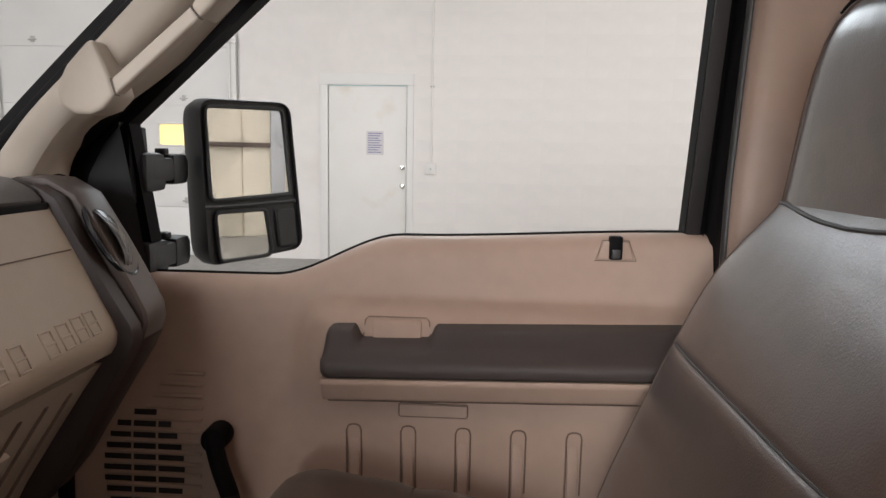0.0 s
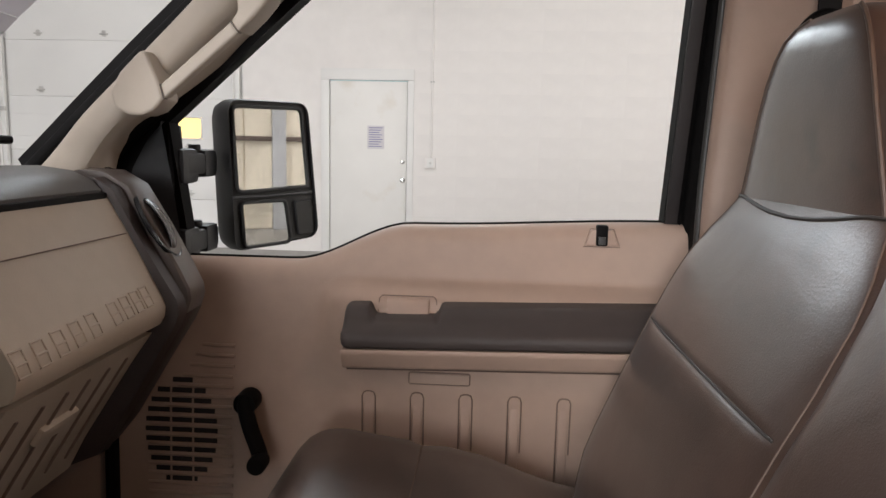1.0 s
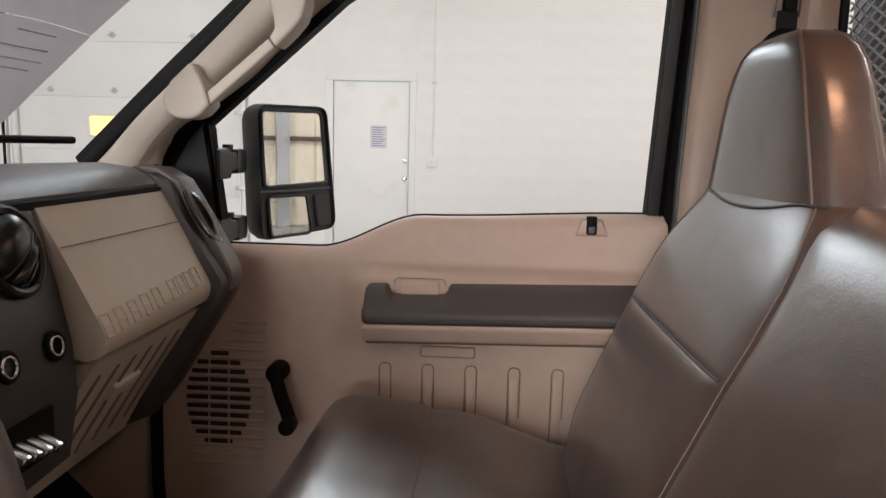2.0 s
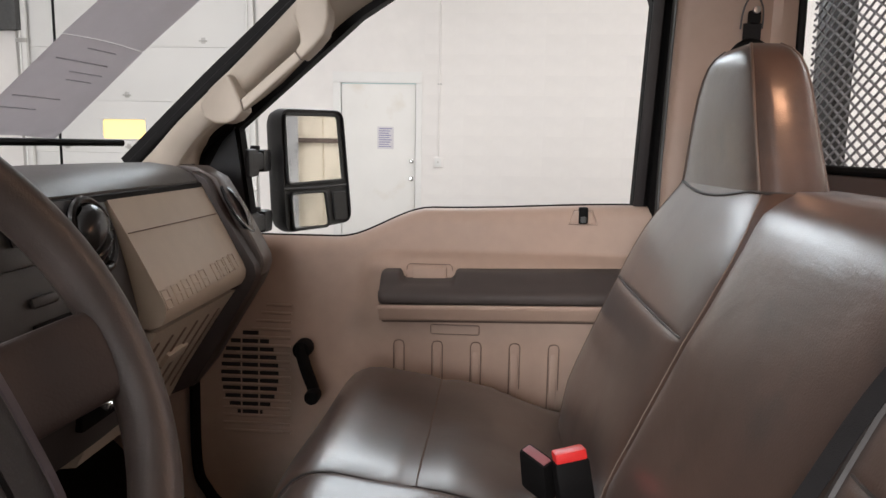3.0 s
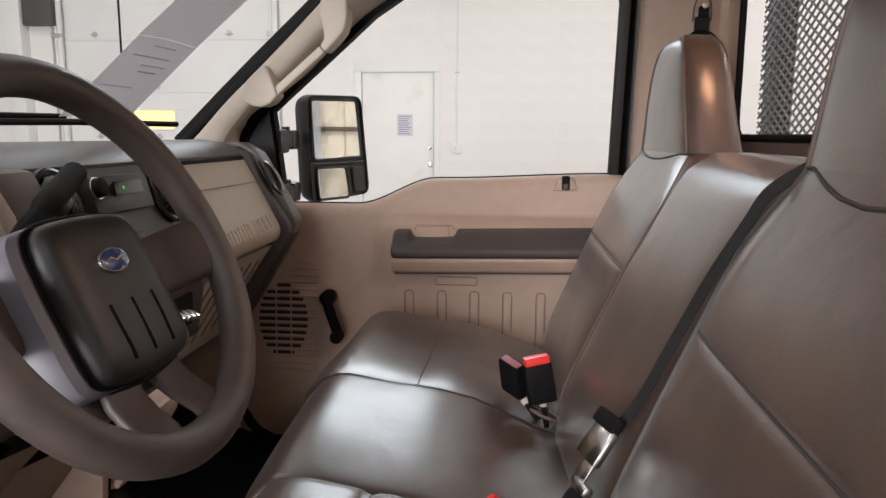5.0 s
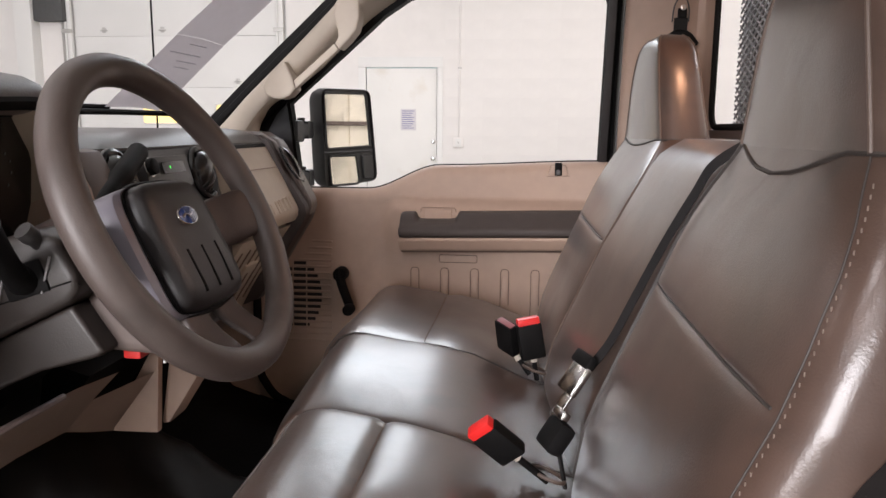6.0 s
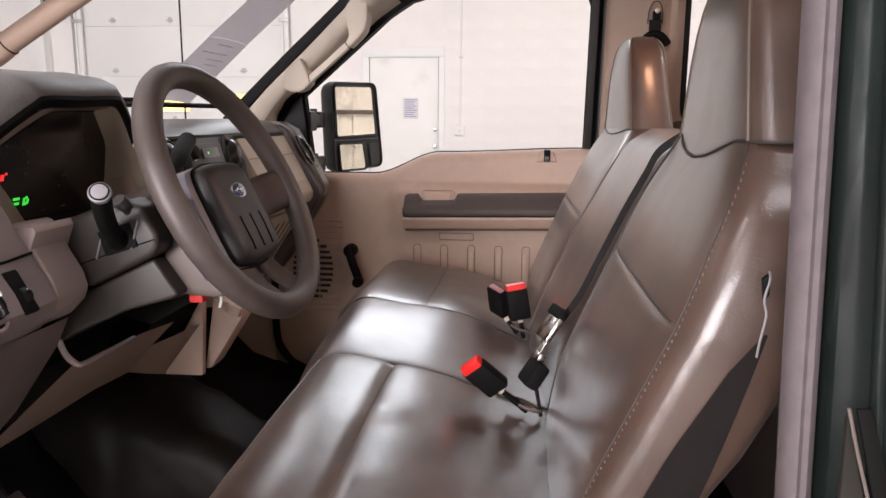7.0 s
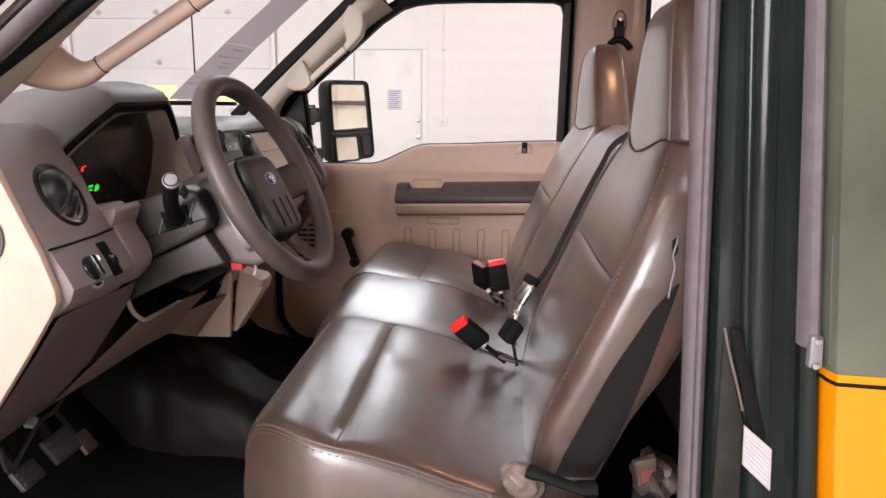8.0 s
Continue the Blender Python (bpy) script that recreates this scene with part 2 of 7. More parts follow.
def part(name, bm, mat, parent=None, label="", sharp=38, smooth=True):
    bmesh.ops.recalc_face_normals(bm, faces=bm.faces)
    for f in bm.faces:
        f.smooth = smooth
    for e in bm.edges:
        if len(e.link_faces) == 2 and e.calc_face_angle(0) > radians(sharp):
            e.smooth = False
    me = bpy.data.meshes.new(name)
    bm.to_mesh(me)
    bm.free()
    me.materials.append(mat)
    ob = new(name, me)
    if parent is not None:
        ob.parent = parent
    if label:
        ob["label"] = label
    return ob


def thing(name, label, category, group="", kind="", at=None):
    ob = new(name)
    ob.empty_display_size = 0.05
    return tagged(ob, label, category, group, kind)


def bm_grid(rows, close_u=False, close_v=False, caps=False):
    bm = bmesh.new()
    vs = [[bm.verts.new(p) for p in r] for r in rows]
    nr, nc = len(vs), len(vs[0])
    for i in range(nr if close_v else nr - 1):
        for j in range(nc if close_u else nc - 1):
            a, b, c, d = vs[i][j], vs[i][(j + 1) % nc], vs[(i + 1) % nr][(j + 1) % nc], vs[(i + 1) % nr][j]
            try:
                bm.faces.new((a, b, c, d))
            except ValueError:
                pass
    if caps:
        bm.faces.new(vs[0][::-1])
        bm.faces.new(vs[-1])
    return bm


def bm_prism(profile, a, b, axis="y", bevel=0.0, seg=2):
    """A closed outline of (x, z), (y, z) or (x, y) pushed along axis from a to b."""
    put = {"y": lambda p, s: (p[0], s, p[1]), "x": lambda p, s: (s, p[0], p[1]), "z": lambda p, s: (p[0], p[1], s)}[axis]
    bm = bmesh.new()
    lo, hi = [bm.verts.new(put(p, a)) for p in profile], [bm.verts.new(put(p, b)) for p in profile]
    n = len(profile)
    for i in range(n):
        bm.faces.new((lo[i], lo[(i + 1) % n], hi[(i + 1) % n], hi[i]))
    bm.faces.new(lo[::-1])
    bm.faces.new(hi)
    if bevel:
        bmesh.ops.recalc_face_normals(bm, faces=bm.faces)
        bmesh.ops.bevel(bm, geom=[e for e in bm.edges if e.calc_face_angle(0) > radians(25)], offset=bevel, segments=seg, affect="EDGES", profile=0.6)
    return bm


def bm_box(c, s, bevel=0.0, m=None, seg=2):
    bm = bmesh.new()
    bmesh.ops.create_cube(bm, size=1)
    bmesh.ops.scale(bm, vec=s, verts=bm.verts)
    if bevel:
        bmesh.ops.bevel(bm, geom=bm.edges[:], offset=bevel, segments=seg, affect="EDGES", profile=0.6)
    if m is not None:
        bmesh.ops.transform(bm, matrix=m, verts=bm.verts)
    bmesh.ops.translate(bm, vec=c, verts=bm.verts)
    return bm


def bm_join(*bms):
    out = bmesh.new()
    for b in bms:
        me = bpy.data.meshes.new("tmp")
        b.to_mesh(me)
        b.free()
        out.from_mesh(me)
        bpy.data.meshes.remove(me)
    return out


def bm_tube(points, r, n=10, closed=False, flat=1.0, caps=True, up=None):
    """A tube along points; r a number or one per point; flat squashes it along its second axis."""
    pts = [Vector(p) for p in points]
    rows = []
    ref = Vector(up) if up else None
    for i, p in enumerate(pts):
        if closed:
            d = pts[(i + 1) % len(pts)] - pts[i - 1]
        else:
            d = pts[min(i + 1, len(pts) - 1)] - pts[max(i - 1, 0)]
        d.normalize()
        if ref is None:
            ref = Vector((0, 0, 1)) if abs(d.z) < 0.8 else Vector((1, 0, 0))
        a = d.cross(ref).normalized()
        b = d.cross(a).normalized()
        if not up:
            ref = -b if b.dot(ref) < 0 else b
        rr = r[i] if isinstance(r, (list, tuple)) else r
        rows.append([p + rr * (math.cos(k * math.tau / n) * a + flat * math.sin(k * math.tau / n) * b) for k in range(n)])
    return bm_grid(rows, close_u=True, close_v=closed, caps=caps and not closed)


def bm_disc(c, axis, r, depth, n=24, bevel=0.0, r2=None):
    """A round slab from c along axis."""
    bm = bmesh.new()
    bmesh.ops.create_cone(bm, cap_ends=True, segments=n, radius1=r, radius2=r if r2 is None else r2, depth=depth)
    if bevel:
        bmesh.ops.bevel(bm, geom=[e for e in bm.edges if e.calc_face_angle(0) > radians(50)], offset=bevel, segments=2, affect="EDGES", profile=0.6)
    q = Vector(axis).normalized().to_track_quat("Z", "Y").to_matrix().to_4x4()
    bmesh.ops.transform(bm, matrix=Matrix.Translation(c) @ q @ Matrix.Translation((0, 0, depth / 2)), verts=bm.verts)
    return bm


def bm_ring(c, axis, r, tube, n=32, k=8, sx=1.0, sy=1.0):
    q = Vector(axis).normalized().to_track_quat("Z", "Y").to_matrix()
    return bm_tube([Vector(c) + q @ Vector((sx * r * math.cos(i * math.tau / n), sy * r * math.sin(i * math.tau / n), 0)) for i in range(n)], tube, k, closed=True)


def smooth(a, b, x):
    t = min(1, max(0, (x - a) / (b - a)))
    return t * t * (3 - 2 * t)


def spline(points, n=8):
    """Catmull-Rom through points."""
    p = [Vector(q) for q in points]
    out = []
    for i in range(len(p) - 1):
        a, b, c, d = p[max(i - 1, 0)], p[i], p[i + 1], p[min(i + 2, len(p) - 1)]
        for k in range(n):
            t = k / n
            out.append(0.5 * ((2 * b) + (c - a) * t + (2 * a - 5 * b + 4 * c - d) * t * t + (3 * b - a - 3 * c + d) * t ** 3))
    return out + [p[-1]]


# ---- workshop ----
WY = 8.4           # face of the far wall


def slab(name, x0, x1, y0, y1, z0, z1, mat, label, parent=None, bevel=0.0):
    ob = part(name, bm_box(((x0 + x1) / 2, (y0 + y1) / 2, (z0 + z1) / 2), (x1 - x0, y1 - y0, z1 - z0), bevel), mat, parent)
    if parent is None:
        tagged(ob, label, "wall" if "wall" in name else name, kind="structure")
    elif label:
        ob["label"] = label
    return ob


slab("floor", -12, 9, -8, 9, GROUND - 0.2, GROUND, CONCRETE, "grey worn concrete workshop floor")
slab("ceiling", -12, 9, -8, 9, CEIL, CEIL + 0.2, CEIL_WHITE, "white painted flat workshop ceiling")
slab("wall_west", -12.2, -12, -8, 9, GROUND, CEIL, WALL, "white painted block wall at the workshop's end")
slab("wall_east", 9, 9.2, -8, 9, GROUND, CEIL, CREAM, "cream painted wall behind the truck")
# far wall: right of the overhead door, with the opening of the walk-through door
DX0, DX1, DZ1 = -1.935, -0.965, 2.335
north = slab("wall_north", DX1, 9, WY, WY + 0.2, GROUND, CEIL, WALL, "white painted concrete block wall with faint joints")
slab("wall_north_lintel", DX0, DX1, WY, WY + 0.2, DZ1, CEIL, WALL, "white painted wall above the door")
slab("wall_north_pier", -2.93, DX0, WY, WY + 0.2, GROUND, CEIL, WALL, "white painted wall pier between two doors")
slab("wall_north_head", -6.0, -2.93, WY, WY + 0.2, 3.9, CEIL, WALL, "white painted wall above the overhead door")
slab("wall_north_end", -12, -6.0, WY, WY + 0.2, GROUND, CEIL, WALL, "white painted wall beyond the overhead door")
# unseen south wall with the bay opening behind the camera, grey to dim reflections
slab("wall_south_a", -12, -5.6, -8.2, -8, GROUND, CEIL, SOUTH, "unseen wall beside the open bay, greyed to darken reflections")
slab("wall_south_b", -0.8, 9, -8.2, -8, GROUND, CEIL, SOUTH, "unseen wall beside the open bay, greyed to darken reflections")
slab("wall_south_lintel", -5.6, -0.8, -8.2, -8, 4.0, CEIL, SOUTH, "unseen wall above the open bay, greyed to darken reflections")


def walk_door():
    d = tagged(new("door_1"), "closed white steel door with two round knobs and a taped notice", "door", kind="structure")
    part("door_leaf", bm_box(((-1.9 + -0.99) / 2, WY + 0.035, (GROUND + 2.305) / 2), (0.905, 0.045, 2.305 - GROUND - 0.012), 0.004), DOOR_LEAF, d)
    for x0, x1 in ((-2.0, -1.905), (-0.985, -0.91)):
        part("door_frame", bm_prism([(x0, GROUND), (x1, GROUND), (x1, 2.31), (x0, 2.31)], WY - 0.018, WY + 0.05, "y", 0.004), DOOR_WHITE, d)
    part("door_frame", bm_prism([(-2.0, 2.311), (-0.91, 2.311), (-0.91, 2.44), (-2.0, 2.44)], WY - 0.018, WY + 0.05, "y", 0.004), DOOR_WHITE, d)
    for z, r in ((1.375, 0.026), (1.16, 0.03)):
        k = part("door_knob", bm_join(bm_disc((-1.035, WY + 0.012, z), (0, -1, 0), r, 0.012, 20, 0.003), bm_disc((-1.035, WY, z), (0, -1, 0), r * 0.75, 0.045, 20, 0.008)), CHROME, d, "bright round knob")
    return d


def notice():
    n = tagged(part("notice", bm_box((-1.357, WY + 0.0095, 1.655), (0.2, 0.002, 0.27)), PAPER), "white sheet with lines of blue writing taped to the door", "sign")
    for i in range(9):
        w = 0.16 - 0.05 * ((i * 7) % 5) / 5
        part("text_bar", bm_box((-1.357 - (0.16 - w) / 2, WY + 0.0078, 1.765 - i * 0.027), (w, 0.001, 0.010)), INK_BLUE, n)
    return n


def socket_and_conduit():
    c = thing("conduit", "white painted steel conduit running down to a switch box", "conduit")
    part("pipe", bm_tube([(-0.697, WY - 0.014, 1.43), (-0.697, WY - 0.014, CEIL)], 0.011, 10), WALL, c)
    for z in (2.3, 3.6):
        part("clip", bm_box((-0.697, WY - 0.012, z), (0.05, 0.024, 0.02), 0.004), GALV, c)
    s = part("switch_box", bm_box((-0.705, WY - 0.02, 1.37), (0.125, 0.04, 0.125), 0.006), WALL, c)
    part("switch_plate", bm_box((-0.705, WY - 0.042, 1.37), (0.075, 0.006, 0.1), 0.003), DOOR_WHITE, s)
    part("toggle", bm_box((-0.705, WY - 0.048, 1.37), (0.014, 0.016, 0.026), 0.002), GALV, s)


def overhead_door():
    d = tagged(new("door_2"), "closed white sectional overhead door with amber lit windows", "garage door", kind="structure")
    zs = [GROUND, 0.86, 1.42, 2.06, 2.72, 3.38, 3.9]
    for a, b in zip(zs, zs[1:]):
        if a < 1.6 < b:
            # the section with the windows is made of strips round its openings
            z0, z1 = 1.585, 1.845
            for p, q in ((a, z0), (z1, b)):
                part("door_section", bm_box((-4.465, WY + 0.07, (p + q) / 2), (3.05, 0.05, q - p - 0.002)), DOOR_WHITE, d)
            for x0, x1 in ((-5.99, -4.965), (-4.39, -3.945), (-3.46, -2.94)):
                part("door_section", bm_box(((x0 + x1) / 2, WY + 0.07, (z0 + z1) / 2), (x1 - x0, 0.05, z1 - z0)), DOOR_WHITE, d)
            for x0, x1 in ((-4.965, -4.39), (-3.945, -3.46)):
                w = part("window_frame", bm_join(*[bm_tube([(x, WY + 0.045, z) for x, z in rounded_rect(x0, x1, z0, z1, 0.05)], 0.012, 8, closed=True)]), DOOR_WHITE, d)
                part("pane", bm_box(((x0 + x1) / 2, WY + 0.085, (z0 + z1) / 2), (x1 - x0, 0.008, z1 - z0)), AMBER, w, "amber window pane lit from outside")
        else:
            part("door_section", bm_box((-4.465, WY + 0.07, (a + b) / 2), (3.05, 0.05, b - a - 0.003), 0.002), DOOR_WHITE, d)
    for z in zs[1:-1]:
        for x in (-5.43, -4.62, -3.62):
            part("hinge", bm_join(bm_box((x, WY + 0.04, z + 0.08), (0.05, 0.012, 0.07), 0.003), bm_tube([(x - 0.05, WY + 0.034, z + 0.075), (x + 0.05, WY + 0.034, z + 0.075)], 0.009, 8)), GALV, d)
    for x in (-2.99, -5.86):
        part("door_track", bm_join(bm_box((x, WY - 0.03, 2.2), (0.055, 0.05, 3.9), 0.006), bm_tube([(x - 0.05, WY - 0.05, GROUND), (x - 0.05, WY - 0.05, 4.6)], 0.016, 8)), DOOR_WHITE, d)
        for z in (1.0, 1.9, 2.78, 3.5):
            part("bracket", bm_box((x - 0.03, WY - 0.06, z), (0.14, 0.03, 0.05), 0.004), GALV, d)
    return d


def rounded_rect(x0, x1, z0, z1, r, n=5):
    out = []
    for cx, cz, a0 in ((x1 - r, z1 - r, 0), (x0 + r, z1 - r, 90), (x0 + r, z0 + r, 180), (x1 - r, z0 + r, 270)):
        for i in range(n + 1):
            a = radians(a0 + 90 * i / n)
            out.append((cx + r * math.cos(a), cz + r * math.sin(a)))
    return out


walk_door()
notice()
socket_and_conduit()
overhead_door()
post = thing("wall_column", "white painted steel column against the wall", "column")
part("column_shaft", bm_box((-6.42, WY - 0.09, (GROUND + CEIL) / 2), (0.24, 0.18, CEIL - GROUND), 0.01), DOOR_WHITE, post)
part("column_base", bm_box((-6.42, WY - 0.13, GROUND + 0.01), (0.34, 0.26, 0.02), 0.003), DOOR_WHITE, post)
duct = thing("wall_duct", "dark grey sheet metal duct on the wall", "duct")
part("duct_body", bm_box((-6.09, WY - 0.07, 3.9), (0.40, 0.14, 2.0), 0.01), DARKBOX, duct)
# posts and boards of the wall behind the truck, which the door mirror shows
east = bpy.data.objects["wall_east"]
for i in range(17):
    part("wall_board", bm_box((8.985, -7.5 + i, (GROUND + CEIL) / 2), (0.03, 0.975, CEIL - GROUND - 0.02), 0.004), CREAM, east)
for py in (-5.9, -3.8, -1.7, 0.4, 2.5, 4.6, 6.7):
    tagged(part("wall_post", bm_box((8.90, py, (GROUND + CEIL) / 2), (0.12, 0.20, CEIL - GROUND), 0.008), POST_GREY), "pale grey steel post on the wall", "post", "posts of the end wall")
for z in (1.62, 3.0):
    tagged(part("wall_rail", bm_box((8.945, 0.5, z), (0.05, 16.5, 0.07), 0.01), VINYL_TAN), "brownish horizontal rail on the wall", "rail", "rails of the end wall")
for lx, ly in LAMPS:
    f = tagged(part("ceiling_light", bm_box((lx, ly, CEIL - 0.12), (2.5, 0.36, 0.16), 0.02), CEIL_WHITE), "long white tube light fitting on the ceiling", "ceiling light", "ceiling lights")


# tray and rods invented to carry the added highlight lamp
hang = thing("added_light_panel", "wide unseen light panel added to put highlights on the seats", "ceiling light", "ceiling lights")
tilt = look((-0.9, 5.5, 4.2), (0.0, 0.3, 1.0))
part("lamp_tray", bm_box(tuple(tilt @ Vector((0, 0, 0.06))), (2.5, 1.76, 0.08), 0.01, tilt.to_3x3().to_4x4()), CEIL_WHITE, hang)
for x in (-1.9, 0.1):
    part("hanger_rod", bm_tube([(x, 5.6, 4.27), (x, 5.6, CEIL)], 0.006, 8), GALV, hang)


# ---- truck cab: shell ----
MID = 0.296        # the cab's middle


def other(y):
    """The same place on the driver's side."""
    return 2 * MID - y


cab = thing("truck_cab", "dark green truck cab with tan interior trim and yellow band", "truck")
# roof, floor, bulkhead, back wall
part("roof_lining", bm_grid([[(x, y, 2.0 - 0.05 * ((y - MID) / 0.75) ** 4 - 0.04 * smooth(0.1, -0.32, x)) for x in np.linspace(-0.36, 0.64, 12)] for y in np.linspace(-0.46, 1.05, 14)]), LINER, cab, "tan cloth headliner")
part("roof_skin", bm_box((0.13, MID, 2.05), (1.12, 1.72, 0.04), 0.015), GREEN, cab)
part("bulkhead", bm_prism([(-0.98, 0.6), (-0.93, 0.6), (-0.93, 1.51), (-0.98, 1.51)], -0.52, 1.12, "y"), BLACK, cab)
fl = [(-0.97, 1.0), (-0.9, 0.86), (-0.78, 0.74), (-0.66, 0.7), (0.64, 0.7), (0.64, 0.66), (-0.97, 0.62)]
part("cab_floor", bm_prism(fl, -0.56, 1.15, "y", 0.004), MATBLACK, cab, "black rubber floor covering")
hump = []
for x in np.linspace(-0.95, -0.15, 34):
    w, h = (float(np.interp(x, (-0.95, -0.8, -0.7, -0.62, -0.5, -0.4, -0.15), q)) for q in ((0.16, 0.155, 0.15, 0.14, 0.125, 0.12, 0.115), (0.33, 0.28, 0.245, 0.21, 0.15, 0.10, 0.07)))
    row = []
    for a in np.linspace(0, math.pi, 44):
        y, z = MID + w * math.copysign(abs(math.cos(a)) ** 0.6, math.cos(a)), 0.69 + h * abs(math.sin(a)) ** 0.6
        # folds of the loose rubber mat
        d = 0.016 * noise.noise((x * 7, y * 6, z * 5)) + 0.022 * abs(noise.noise((x * 9 + y * 8, y * 4, 4.1))) + 0.004 * noise.noise((x * 25, y * 25, z * 25))
        row.append((x, y + d * math.cos(a), z + d * math.sin(a)))
    hump.append(row)
part("tunnel_hump", bm_grid(hump), HUMP, cab, "black rubber covered transmission hump")
for z0, z1, nm in ((0.66, 1.535, "back_panel"), (1.955, 2.03, "back_header")):
    part(nm, bm_box((0.625, MID, (z0 + z1) / 2), (0.03, 1.66, z1 - z0), 0.004), TAN_DARK if z0 < 1 else LINER, cab)
part("back_shelf", bm_prism([(0.48, 1.44), (0.60, 1.49), (0.60, 1.535), (0.562, 1.532)], -0.44, 1.04, "y", 0.006), SPOKE, cab, "dark brown rear window ledge")
rw = [(MID + y, z) for y, z in rounded_rect(-0.682, 0.682, 1.54, 1.95, 0.05)]
part("rear_window_seal", bm_tube([(0.572, y, z) for y, z in rw], 0.008, 8, closed=True), BLACK, cab)
g = part("rear_window", bm_prism([(y, z) for y, z in rw], 0.574, 0.578, "x"), GLASS, cab, "clear rear window pane")
g.visible_shadow = False


def b_pillar_trim(side):
    f = (lambda y: y) if side > 0 else other
    rows = []
    for z in np.linspace(0.72, 2.0, 20):
        lean = 0.16 * max(0, z - 1.5)
        rows.append([(x, f(y - lean * (1 - smooth(0.49, 0.56, x))), z) for x, y in ((0.372, 1.15), (0.356, 1.12), (0.353, 1.10), (0.355, 1.088), (0.363, 1.08), (0.38, 1.076), (0.42, 1.073), (0.47, 1.067), (0.51, 1.058), (0.535, 1.045), (0.552, 1.025), (0.561, 1.005), (0.566, 0.985), (0.574, 0.972))])
    return part("b_pillar_trim", bm_grid(rows), B_TRIM, cab, "brown tan plastic pillar trim")


b_pillar_trim(1)
# passenger side: black door-frame channel and rubber bulb in front of the pillar
rows = []
for z in np.linspace(0.75, 1.97, 16):
    ln, lt = 0.244 * max(0, z - 1.44), 0.16 * max(0, z - 1.5)
    rows.append([(0.339, 1.235 - ln, z), (0.339, 1.205 - ln, z), (0.343, 1.198 - ln, z), (0.346, 1.215 - ln, z), (0.349, 1.185 - ln, z), (0.353, 1.18 - ln, z), (0.356, 1.16 - ln * 0.6 - lt * 0.4, z), (0.358, 1.14 - lt, z), (0.364, 1.15 - lt, z)])
part("door_channel", bm_grid(rows), BLACK, cab, "black channel between door and pillar")
part("pillar_seal", bm_tube([(0.3535, 1.118 - 0.16 * max(0, z - 1.5), z) for z in np.linspace(0.75, 1.97, 12)], 0.0065, 10), CHARCOAL, cab, "dark rubber bulb seal")
part("cab_side", bm_box((0.525, 1.235, 1.02), (0.28, 0.04, 0.84), 0.01), GREEN, cab)
part("corner_post", bm_prism([(0.39, 1.2), (0.555, 1.09), (0.562, 1.115), (0.4, 1.235)], 1.4, 2.03, "z", 0.008), GREEN, cab, "dark green cab corner")
part("roof_rail", bm_prism([(1.00, 1.955), (1.075, 1.944), (1.115, 1.944), (1.13, 2.03), (1.00, 2.0)], -0.36, 0.60, "x", 0.006), LINER, cab, "tan trim along the roof edge")

# windshield and its pillars
ws = [(-0.865, 1.515), (-0.385, 1.955)]
wsn = Vector((-0.676, 0, 0.737)).normalized()
rows = []
for k in range(13):
    y = -0.49 + 1.57 * k / 12
    bow = -0.10 * (1 - ((y - MID) / 0.79) ** 2)
    rows.append([(ws[0][0] + bow + (ws[1][0] - ws[0][0]) * t, y, ws[0][1] + (ws[1][1] - ws[0][1]) * t) for t in (0, 0.25, 0.5, 0.75, 1)])
g = part("windshield", bm_grid(rows), GLASS, cab, "clear laminated windshield")
g.visible_shadow = False
part("header_trim", bm_prism([(-0.44, 1.925), (-0.36, 1.965), (-0.2, 2.0), (-0.2, 2.03), (-0.46, 1.97)], -0.42, 1.0, "y", 0.008), LINER, cab)


